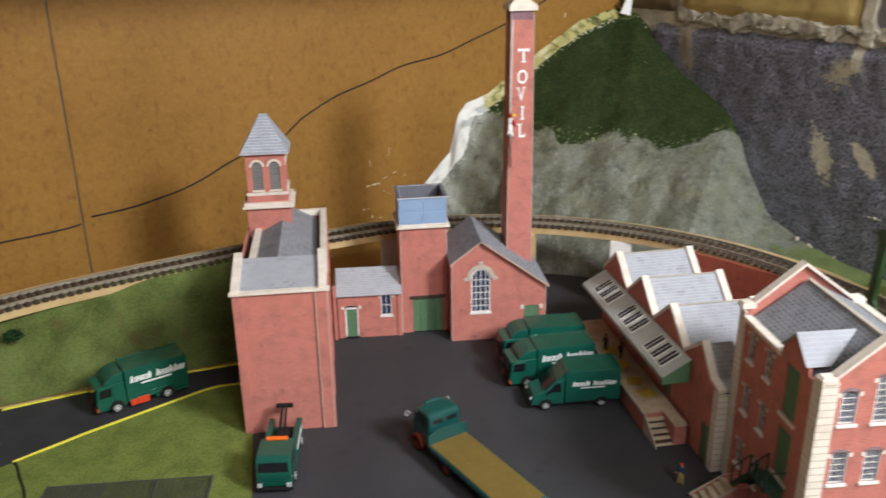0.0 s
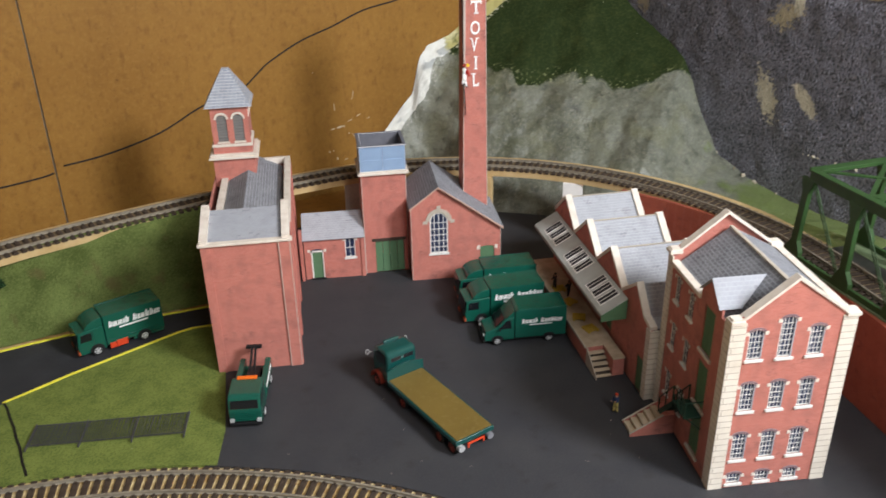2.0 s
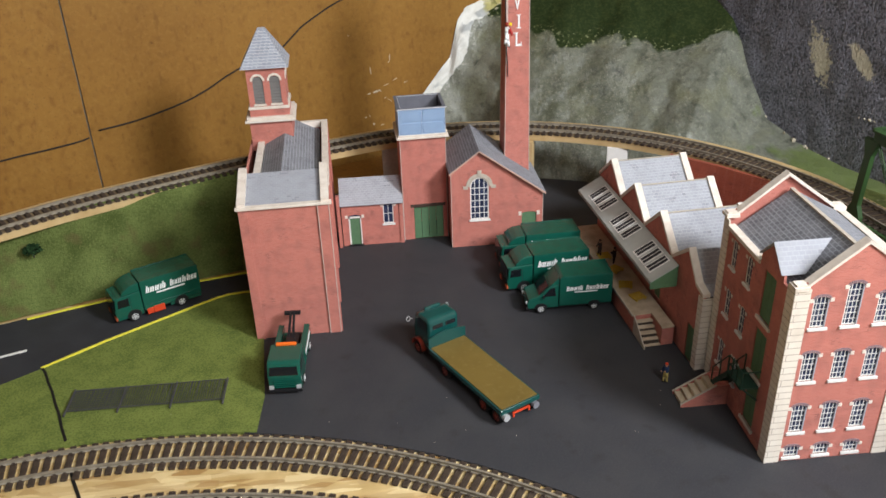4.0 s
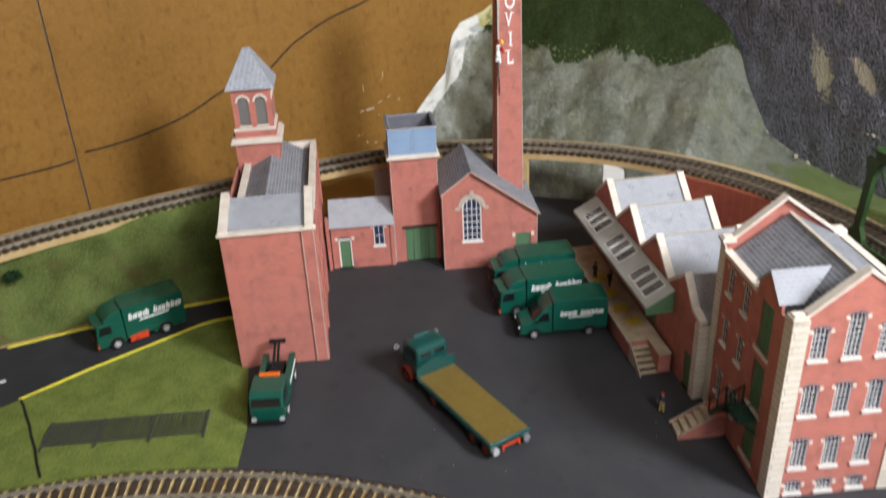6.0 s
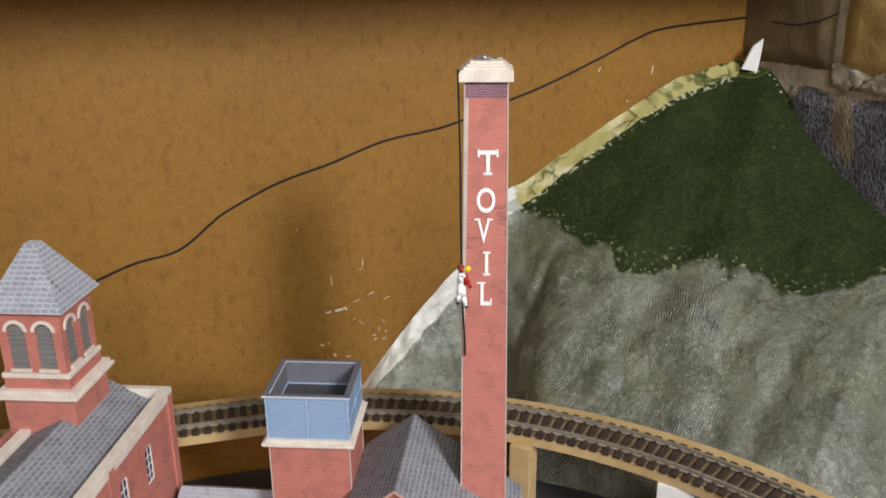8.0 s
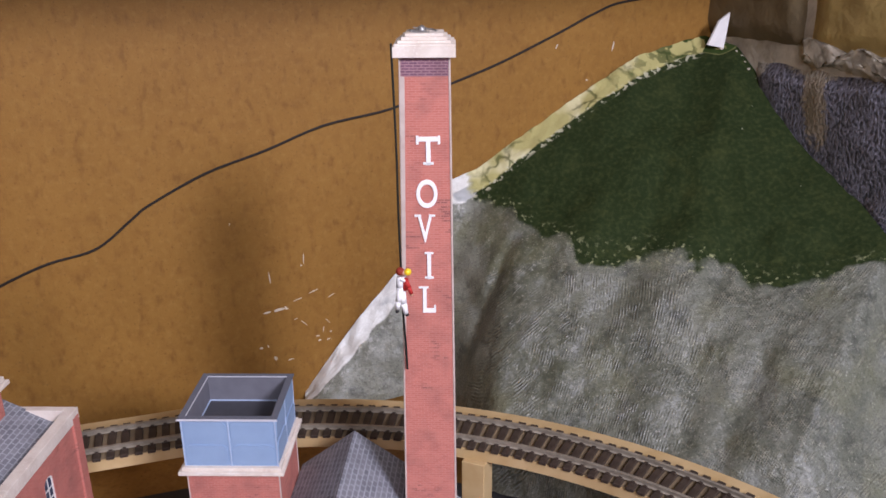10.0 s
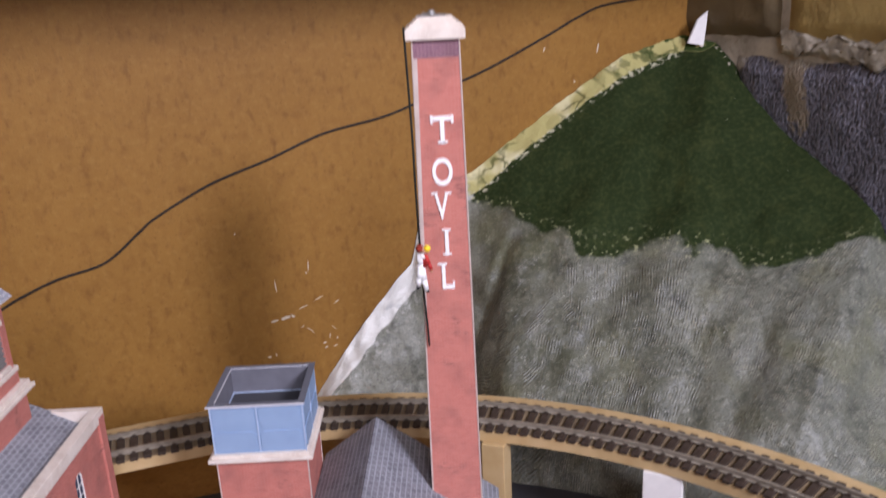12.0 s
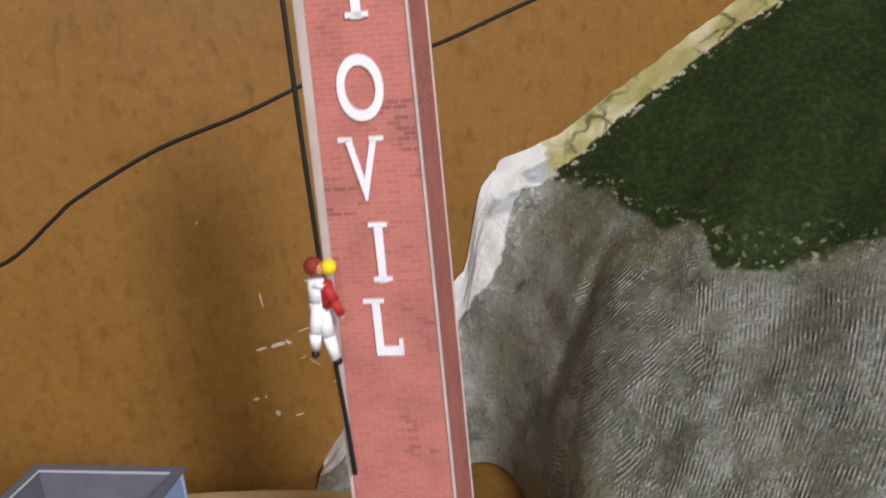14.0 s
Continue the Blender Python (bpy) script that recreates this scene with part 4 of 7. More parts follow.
    col = mixed(math_node("MULTIPLY", near, math_node("MULTIPLY", ramp(speck.outputs["Fac"], 0.58, 0.68), 0.7)), col, (0.42, 0.43, 0.22))
    col = mixed(math_node("MULTIPLY", ramp(over, 0.0, 0.02), ramp(speck.outputs["Fac"], 0.76, 0.78)), col, (0.5, 0.5, 0.35))
    # green scatter strewn over the low right foot
    foot = math_node("ADD", sep.outputs["X"], math_node("MULTIPLY", math_node("SUBTRACT", edge_noise.outputs["Fac"], 0.5), 0.35))
    col = mixed(math_node("MULTIPLY", ramp(foot, 0.70, 0.76), 0.85), col, (0.115, 0.155, 0.04))
    # the torn hem: bare white gauze on the left, yellow-washed plaster up to the peak
    hem_map, hem_sep = n.new("ShaderNodeUVMap"), n.new("ShaderNodeSeparateXYZ")
    hem_map.uv_map = "hem"
    k.new(hem_map.outputs[0], hem_sep.inputs[0])
    gap, run = hem_sep.outputs["X"], hem_sep.outputs["Y"]
    torn, crumple = grainy(95, 2), grainy(34, 2)
    wide = n.new("ShaderNodeMapRange")
    wide.inputs["From Min"].default_value, wide.inputs["From Max"].default_value, wide.inputs["To Min"].default_value, wide.inputs["To Max"].default_value = 0.10, 0.17, 0.0155, 0.0185
    k.new(run, wide.inputs["Value"])
    inside = math_node("SUBTRACT", wide.outputs["Result"], math_node("ADD", gap, math_node("ADD", math_node("MULTIPLY", math_node("SUBTRACT", torn, 0.5), 0.005), math_node("MULTIPLY", math_node("SUBTRACT", grainy(30, 1), 0.5), 0.012))))
    left = ramp(math_node("ADD", run, math_node("MULTIPLY", math_node("SUBTRACT", crumple, 0.5), 0.02)), 0.186, 0.179)
    tip = math_node("MULTIPLY", ramp(inside, -0.0006, 0.0008), left)
    col = mixed(math_node("MULTIPLY", math_node("MULTIPLY", ramp(inside, -0.014, -0.004), left), math_node("MULTIPLY", ramp(fine, 0.54, 0.62), 0.4)), col, (0.55, 0.55, 0.50))
    col = mixed(tip, col, (0.77, 0.765, 0.70))
    col = mixed(math_node("MULTIPLY", tip, math_node("MULTIPLY", math_node("MULTIPLY", ramp(crumple, 0.56, 0.60), ramp(gap, 0.005, 0.009)), 0.7)), col, (0.26, 0.28, 0.285))
    on_rim = math_node("MULTIPLY", math_node("MULTIPLY", math_node("SUBTRACT", 1.0, left), ramp(run, 0.425, 0.405)), ramp(math_node("ADD", gap, math_node("MULTIPLY", math_node("SUBTRACT", torn, 0.5), 0.006)), 0.0165, 0.0150))
    col = mixed(on_rim, col, (0.46, 0.42, 0.165))
    col = mixed(math_node("MULTIPLY", on_rim, ramp(crumple, 0.46, 0.36)), col, (0.64, 0.60, 0.34))
    plates = n.new("ShaderNodeTexVoronoi")
    plates.feature = "DISTANCE_TO_EDGE"
    plates.inputs["Scale"].default_value = 46
    warp = n.new("ShaderNodeVectorMath")
    warp.operation = "MULTIPLY_ADD"
    wobble = n.new("ShaderNodeTexNoise")
    wobble.inputs["Scale"].default_value, wobble.inputs["Detail"].default_value = 60, 2
    warp.inputs[1].default_value = (0.02, 0.02, 0.02)
    k.new(tc.outputs["Object"], wobble.inputs["Vector"]), k.new(wobble.outputs["Color"], warp.inputs[0])
    k.new(tc.outputs["Object"], warp.inputs[2]), k.new(warp.outputs[0], plates.inputs["Vector"])
    # creases between plates have no relief; their dark is put into the colour
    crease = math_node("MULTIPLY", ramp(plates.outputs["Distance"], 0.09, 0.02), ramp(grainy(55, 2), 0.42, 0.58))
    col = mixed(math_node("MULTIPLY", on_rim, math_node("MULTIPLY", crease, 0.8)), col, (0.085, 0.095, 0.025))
    peak = math_node("MULTIPLY", on_rim, ramp(run, 0.30, 0.37))
    col = mixed(math_node("MULTIPLY", peak, ramp(torn, 0.50, 0.54)), col, (0.035, 0.06, 0.012))
    crust = math_node("MULTIPLY", math_node("MULTIPLY", ramp(gap, 0.0140, 0.0155), ramp(gap, 0.0205, 0.0185)), math_node("MULTIPLY", math_node("SUBTRACT", 1.0, left), ramp(run, 0.40, 0.36)))
    col = mixed(math_node("MULTIPLY", crust, math_node("MULTIPLY", ramp(speck.outputs["Fac"], 0.52, 0.58), 0.7)), col, (0.60, 0.58, 0.40))
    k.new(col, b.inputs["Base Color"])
    # relief of the weave and the plaster
    bp = n.new("ShaderNodeBump")
    bp.inputs["Strength"].default_value, bp.inputs["Distance"].default_value = 0.6, 0.001
    bare = ramp(over, 0.01, -0.02)
    h = math_node("ADD", math_node("MULTIPLY", math_node("MULTIPLY", math_node("MULTIPLY", broken, bare), ramp(tip, 1.0, 0.0)), 1.0), math_node("ADD", fine, math_node("MULTIPLY", speckle, 0.5)))
    h = math_node("ADD", h, math_node("MULTIPLY", green_noise.outputs["Fac"], 0.8))
    dull = n.new("ShaderNodeMapRange")
    dull.inputs["To Min"].default_value, dull.inputs["To Max"].default_value = 0.85, 0.42
    k.new(bare, dull.inputs["Value"]), k.new(dull.outputs["Result"], b.inputs["Roughness"])
    sheen = n.new("ShaderNodeMapRange")
    sheen.inputs["To Min"].default_value, sheen.inputs["To Max"].default_value = 0.18, 0.5
    k.new(bare, sheen.inputs["Value"]), k.new(sheen.outputs["Result"], b.inputs["Specular IOR Level"])
    k.new(h, bp.inputs["Height"])
    k.new(bp.outputs["Normal"], b.inputs["Normal"])
    return m


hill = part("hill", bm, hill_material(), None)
bm = bmesh.new()
for pts in ([(0.4095, 1.136, 0.252), (0.4215, 1.134, 0.250), (0.4242, 1.138, 0.266), (0.4252, 1.139, 0.2765), (0.4175, 1.138, 0.2705)],):
    prism(bm, pts, (0.0008, -0.0014, 0))
part("plaster_flap", bm, WHITE, hill, "stiff white torn plaster flap at the peak")
tagged(hill, "plaster bandage hill with grey rock foot and green painted top", "hill", kind="structure")

# crumbled plaster along the foot of the wall
rubble = bmesh.new()
crumb = random.Random(23)
for i in range(205):
    a = crumb.uniform(20.0, 50.0) if i < 120 else crumb.uniform(20.0, 34.0) if i < 170 else crumb.uniform(63.0, 67.0)
    r, z = hill_top(a)
    size = crumb.choice((0.0014, 0.0020, 0.0028, 0.0040) if i < 170 else (0.0010, 0.0015, 0.0020))
    r -= abs(crumb.gauss(0, 0.004)) - 0.001
    z = 0.018 + (z - 0.018) * (0.9 if i < 170 else 0.985)
    m = Matrix.Translation((0.1603 + r * math.cos(radians(a)), 0.5478 + r * math.sin(radians(a)), max(z, TRACK_Z - 0.0014 if a < 34 else z))) @ Euler((crumb.uniform(0, 6), crumb.uniform(0, 6), 0)).to_matrix().to_4x4()
    lump = bmesh.ops.create_icosphere(rubble, subdivisions=1, radius=size, matrix=m @ Matrix.Diagonal((1, crumb.uniform(0.5, 1), crumb.uniform(0.4, 0.8), 1)))
    for v in lump["verts"]:
        v.co += noise.noise_vector(v.co * 900) * size * 0.45
tagged(part("rubble", rubble, MORTAR, None), "crumbled cream plaster along the foot of the wall and the peak", "rubble", kind="stuff")

# the dark pencil line drawn over the hardboard
PENCIL = [(-0.196, 0.094), (-0.160, 0.097), (-0.117, 0.106), (-0.0896, 0.1163), (-0.0694, 0.1267), (-0.046, 0.1356), (-0.0192, 0.1414), (0.0024, 0.1583), (0.014, 0.1672), (0.049, 0.185), (0.087, 0.197), (0.1245, 0.2106), (0.1702, 0.2185), (0.2124, 0.2333), (0.2470, 0.2455), (0.2920, 0.2653), (0.3187, 0.2780), (0.3447, 0.2861), (0.4149, 0.2919)]
B_DIR = Vector((math.cos(radians(BOARD_TURN)), math.sin(radians(BOARD_TURN)), 0))
B_NOR = Vector((B_DIR.y, -B_DIR.x, 0))


def on_board(x, z, off=0.0006):
    s = (x - BOARD_AT[0]) / B_DIR.x
    return Vector((*BOARD_AT, 0)) + B_DIR * s + B_NOR * off + Vector((0, 0, z))


def curve_mesh(pts, r, steps=5):
    """A thin round cord through pts, smoothed."""
    bm = bmesh.new()
    P = [pts[0], *pts, pts[-1]]
    line = []
    for i in range(1, len(P) - 2):
        for s in range(steps):
            t = s / steps
            a, b, c, d = P[i - 1], P[i], P[i + 1], P[i + 2]
            line.append(0.5 * ((2 * b) + (c - a) * t + (2 * a - 5 * b + 4 * c - d) * t * t + (3 * b - a - 3 * c + d) * t ** 3))
    line.append(P[-1])
    line = [p for i, p in enumerate(line) if i == 0 or (p - line[i - 1]).length > 1e-6]
    last = None
    for i, p in enumerate(line):
        d = (line[min(i + 1, len(line) - 1)] - line[max(i - 1, 0)]).normalized()
        u = d.cross(Vector((0.3, 1, 0.2))).normalized()
        v = d.cross(u)
        ring = [bm.verts.new(p + u * r * math.cos(q * math.tau / 7) + v * r * math.sin(q * math.tau / 7)) for q in range(7)]
        if last:
            for q in range(7):
                bm.faces.new((last[q], last[(q + 1) % 7], ring[(q + 1) % 7], ring[q])).smooth = True
        else:
            bm.faces.new(ring)
        last = ring
    bm.faces.new(last)
    return bm


PENCIL_MAT = material("black_marker", (0.02, 0.016, 0.014), 0.6)
long_line = curve_mesh([on_board(x, z) for x, z in PENCIL], 0.0009)
ob = part("marker_line", long_line, PENCIL_MAT, back, "black hand-drawn marker line")
ob.matrix_parent_inverse = ROOM.inverted()
ob = part("marker_line", curve_mesh([on_board(x, z, 0.002) for x, z in ((-0.42, 0.070), (-0.284, 0.0827), (-0.2463, 0.0847), (-0.2168, 0.0867), (-0.2055, 0.0889))], 0.0009), PENCIL_MAT, back, "black hand-drawn marker line")
ob.matrix_parent_inverse = ROOM.inverted()

ob = part("marker_line", curve_mesh([Vector(p) for p in ((0.036, -0.0075, 0.291), (0.060, -0.008, 0.290), (0.084, -0.008, 0.294), (0.104, -0.0075, 0.301))], 0.0006), PENCIL_MAT, east, "thin black line drawn on the bricks")

# ---- the brewery: tall block with belfry ----
T = 0.0016  # card thickness


def tall_block():
    own = thing("brew_house", (-0.0245, 0.6122, 0), 1.8, "tall red brick card brew house with slate roof and belfry", "building", "brewery buildings")
    w, d, h = 0.067, 0.187, 0.114
    part("wall", panel([(0, 0), (w, 0), (w, h), (0, h)], [], T, FRONT), BRICK, own)
    part("pilaster", boxes((0, -0.0012, 0, 0.0065, 0, h - 0.001)), BRICK, own)
    part("pilaster", boxes((w - 0.0085, -0.0012, 0, w, 0, h - 0.001)), BRICK, own)
    card_corners(own, ((0, 0), (w, 0), (w - 0.0085, -0.0012), (w, -0.0012)), h - 0.0005)
    cols, holes = (0.030, 0.060, 0.090, 0.122, 0.152, 0.174), []
    rows = ((0.010, 0.020), (0.043, 0.022), (0.078, 0.022))
    for y in cols[:-1]:
        holes += [arch(y, z, 0.0085, hh, 0.003) for z, hh in rows]
    # right wall, pierced by windows
    mr = Matrix(((0, -1, 0, w), (1, 0, 0, 0), (0, 0, 1, 0), (0, 0, 0, 1)))
    part("wall", panel([(T, 0), (d, 0), (d, h), (T, h)], holes, T, mr), BRICK, own)
    for y in cols[:-1]:
        for z, hh in rows:
            window(own, mr, y, z, 0.0085, hh, 0.003, 2, 4, sill=False, stone=False)
    part("wall", boxes((0, T, 0, T, d, h)), BRICK, own)
    part("wall", boxes((T, d - T, 0, w - T, d, h)), BRICK, own)
    for y in (0.0, 0.046, 0.107, d - 0.006):
        part("pilaster", boxes((w, y, 0, w + 0.0012, y + 0.006, h - 0.001)), BRICK, own)
    # cornice and parapet copings
    part("cornice", boxes((-0.002, -0.0025, h, w + 0.0022, 0.0025, h + 0.0022), bevel=0.0003), CREAM, own)
    sy, sz = 0.040, h + 0.0125
    for x in (-0.0005, w - 0.0055):
        pts = [(x, -0.001, h + 0.002), (x, -0.001, h + 0.0048), (x, sy, sz + 0.004), (x, sy + 0.003, sz + 0.004), (x, sy + 0.003, h)]
        part("parapet", prisms((pts, (0.006, 0, 0))), CREAM, own)
    part("roof", slab((0.0055, 0.002, h + 0.002), (w - 0.0055, 0.002, h + 0.002), (w - 0.0055, sy, sz), (0.0055, sy, sz), 0.001), SLATE_BIG, own, "pale slate front slope")
    part("gable", boxes((0.0055, sy - 0.001, h, w - 0.0055, sy, sz - 0.0005)), BRICK, own)
    # long roof behind
    rx, rz, ez = 0.031, h + 0.0085, h - 0.002
    y0, y1 = sy + 0.0005, d - T
    part("roof", slab((0.0135, y0, ez + 0.0018), (rx, y0, rz), (rx, y1, rz), (0.0135, y1, ez + 0.0018), 0.001), SLATE_Y, own, "dark slate side slope")
    part("roof", slab((rx, y0, rz), (w - 0.0065, y0, ez - 0.0045), (w - 0.0065, y1, ez - 0.0045), (rx, y1, rz), 0.001), SLATE_Y, own, "slate side slope")
    part("coping", boxes((w - 0.0045, sy + 0.003, h - 0.004, w + 0.001, d + 0.001, h + 0.0022), bevel=0.0003), CREAM, own)
    part("coping", boxes((0.007, sy + 0.003, h - 0.004, 0.0125, d, h + 0.0022), bevel=0.0003), CREAM, own)
    part("coping", boxes((0.0125, d - 0.003, h - 0.004, w - 0.0045, d + 0.001, h + 0.0022), bevel=0.0003), CREAM, own)
    # belfry
    x0, x1, ya, yb = 0.0020, 0.0385, 0.139, 0.1755
    part("belfry_base", boxes((x0, ya, h - 0.006, x1, yb, h + 0.0205)), BRICK, own)
    part("ledge", boxes((x0 - 0.0035, ya - 0.0035, h + 0.0205, x1 + 0.0035, yb + 0.0035, h + 0.0225), (x0 - 0.002, ya - 0.002, h + 0.0225, x1 + 0.002, yb + 0.002, h + 0.0250), bevel=0.0003), CREAM, own)
    u0, u1, va, vb = x0 + 0.002, x1 - 0.002, ya + 0.002, yb - 0.002
    zb, zt = h + 0.025, h + 0.0675
    part("band", boxes((u0 - 0.0008, va - 0.0008, zb, u1 + 0.0008, vb + 0.0008, zb + 0.006)), BRICK, own)
    part("ledge", boxes((u0 - 0.0014, va - 0.0014, zb + 0.006, u1 + 0.0014, vb + 0.0014, zb + 0.0085), bevel=0.0003), CREAM, own)
    mid = (u0 + u1) / 2
    for m, flip in ((Matrix.Translation((0, va, 0)), False), (Matrix(((0, -1, 0, u1), (1, 0, 0, va - u0), (0, 0, 1, 0), (0, 0, 0, 1))), True)):
        cx = [mid - 0.0072, mid + 0.0072]
        hl = [arch(c, zb + 0.0105, 0.0088, 0.025, 0.0044) for c in cx]
        lo, hi = (u0, u1) if not flip else (u0 + T, u1)
        part("belfry_wall", panel([(lo, zb + 0.0085), (hi, zb + 0.0085), (hi, zt), (lo, zt)], hl, T, m), BRICK, own)
        for c in cx:
            bm = bmesh.new()
            for k in range(9):
                z = zb + 0.0115 + k * 0.0026
                half = 0.0044 if k < 7 else 0.0032
                block(bm, c - half, 0.0004, z, c + half, 0.0014, z + 0.0013)
            block(bm, c - 0.0044, 0.0014, zb + 0.0105, c + 0.0044, 0.0018, zb + 0.034)
            bmesh.ops.transform(bm, matrix=m, verts=bm.verts)
            part("louvre", bm, LOUVRE, own, "grey louvred belfry opening")
            bm = bmesh.new()
            ring, outer = arch(c, zb + 0.0285, 0.0088, 0.0070, 0.0044), arch(c, zb + 0.0285, 0.0124, 0.0088, 0.0062)
            for a in range(2, len(ring) - 1):
                p, q, r, s = outer[a], outer[a + 1], ring[a + 1], ring[a]
                prism(bm, [(p[0], -0.0006, p[1]), (q[0], -0.0006, q[1]), (r[0], -0.0006, r[1]), (s[0], -0.0006, s[1])], (0, 0.0006, 0))
            bmesh.ops.remove_doubles(bm, verts=bm.verts, dist=1e-6)
            bmesh.ops.transform(bm, matrix=m, verts=bm.verts)
            part("arch_ring", bm, CREAM, own)
            bm = boxes((c - 0.0052, -0.001, zb + 0.0092, c + 0.0052, 0.0004, zb + 0.0108))
            bmesh.ops.transform(bm, matrix=m, verts=bm.verts)
            part("opening_sill", bm, CREAM, own)
    part("belfry_wall", boxes((u0, va + T, zb + 0.0085, u0 + T, vb, zt)), BRICK, own)
    part("belfry_wall", boxes((u0 + T, vb - T, zb + 0.0085, u1 - T, vb, zt)), BRICK, own)
    e = 0.0042
    bm = bmesh.new()
    top = (mid, (va + vb) / 2, zt + 0.030)
    corners = [(u0 - e, va - e, zt), (u1 + e, va - e, zt), (u1 + e, vb + e, zt), (u0 - e, vb + e, zt)]
    tip = [(top[0] - 0.003, top[1] - 0.003, top[2]), (top[0] + 0.003, top[1] - 0.003, top[2]), (top[0] + 0.003, top[1] + 0.003, top[2]), (top[0] - 0.003, top[1] + 0.003, top[2])]
    vs, ts = [bm.verts.new(c) for c in corners], [bm.verts.new(c) for c in tip]
    bm.faces.new(vs[::-1]), bm.faces.new(ts)
    for i in range(4):
        bm.faces.new((vs[i], vs[(i + 1) % 4], ts[(i + 1) % 4], ts[i]))
    part("spire", bm, SLATE_WALL, own, "steep slate spire")
    return own


LOUVRE = material("louvre_grey", (0.22, 0.21, 0.20), 0.7, spots=0.4, spot_scale=300)
SLATE_WALL = courses("slate_card_c", (0.33, 0.35, 0.40), (0.27, 0.29, 0.34), (0.55, 0.56, 0.6), 0.0040, 0.0023, "wall", dark=(0.2, 0.2, 0.22))
tall_block()


# ---- low link building ----
def link_building():
    own = thing("office_link", (0.0442, 0.764, 0), 0, "low red brick link building with slate roof and green door", "building", "brewery buildings")
    w, h, d = 0.0585, 0.044, 0.046
    card_corners(own, ((w, 0),), h - 0.001)
    door, win = arch(0.0122, 0, 0.012, 0.0325, 0.002), arch(0.0445, 0.0215, 0.0098, 0.021, 0.002)
    part("wall", panel([(0, 0), (w, 0), (w, h), (0, h)], [door, win], T, FRONT), BRICK, own)
    part("wall", boxes((0, d, 0, w, d + T, h)), BRICK, own)
    part("pilaster", boxes((w - 0.0035, -0.0012, 0, w, 0, h - 0.001)), BRICK, own)
    part("pilaster", boxes((-0.004, -0.0035, 0, -0.001, 0, h + 0.01)), BRICK, own)
    leaf = part("door", boxes((0.0066, 0.0008, 0.0005, 0.0178, 0.0013, 0.0295)), DOOR, own, "green panelled door")
    part("door_frame", boxes((0.0062, -0.0002, 0, 0.0076, 0.0009, 0.0305), (0.0172, -0.0002, 0, 0.0182, 0.0009, 0.0305), (0.0062, -0.0002, 0.029, 0.0182, 0.0009, 0.0305)), WHITE, leaf, "white door frame")
    part("fanlight", boxes((0.0066, 0.0010, 0.0300, 0.0178, 0.0014, 0.0325)), PANE, leaf)
    part("door_step", boxes((0.005, -0.002, 0.0002, 0.0195, -0.0003, 0.0014)), BLACK, own)
    for x in (0.0045, 0.0200):
        part("springer", boxes((x - 0.0013, -0.0005, 0.0292, x + 0.0013, 0, 0.0322)), CREAM, own)
    window(own, FRONT, 0.0445, 0.0215, 0.0098, 0.021, 0.002, 2, 2)
    part("roof", slab((-0.001, -0.003, h - 0.0008), (w + 0.0005, -0.003, h - 0.0008), (w - 0.0005, d / 2, h + 0.017), (-0.001, d / 2, h + 0.017), 0.001), SLATE_X, own, "grey slate roof slope")
    part("roof", slab((w - 0.0005, d + 0.003, h), (-0.001, d + 0.003, h), (-0.001, d / 2 + 0.0005, h + 0.017), (w - 0.0005, d / 2 + 0.0005, h + 0.017), 0.001), SLATE_X, own, "grey slate roof slope")
    return own


link_building()


# ---- water tank tower ----
def tank_tower():
    own = thing("tank_tower", (0.1035, 0.768, 0), 2.0, "red brick tower with green doors carrying a water tank", "building", "brewery buildings")
    w, d, h = 0.0425, 0.040, 0.104
    card_corners(own, ((0, 0), (w, 0), (w, d)), h)
    hole = [(0.010, 0), (0.0385, 0), (0.0385, 0.034), (0.010, 0.034)]
    part("wall", panel([(0, 0), (w, 0), (w, h), (0, h)], [hole], T, FRONT), BRICK, own)
    part("wall", boxes((0, T, 0, T, d, h)), BRICK, own)
    part("wall", boxes((w - T, T, 0, w, d, h)), BRICK, own)
    part("wall", boxes((T, d - T, 0, w - T, d, h)), BRICK, own)
    bm = bmesh.new()
    for i in range(4):
        block(bm, 0.0103 + i * 0.0071, 0.0009, 0.0003, 0.0170 + i * 0.0071, 0.0016, 0.0335)
    part("folding_door", bm, DOOR, own, "green boarded doors")
    part("lintel", boxes((0.007, -0.0008, 0.034, 0.0405, 0.0006, 0.037)), material("dark_lintel", (0.06, 0.04, 0.03), 0.7), own)
    part("cornice", boxes((-0.003, -0.0035, h, w + 0.003, d + 0.0035, h + 0.0018), (-0.0015, -0.002, h + 0.0018, w + 0.0015, d + 0.002, h + 0.0034), bevel=0.0003), CREAM, own)
    return own


tank_tower()


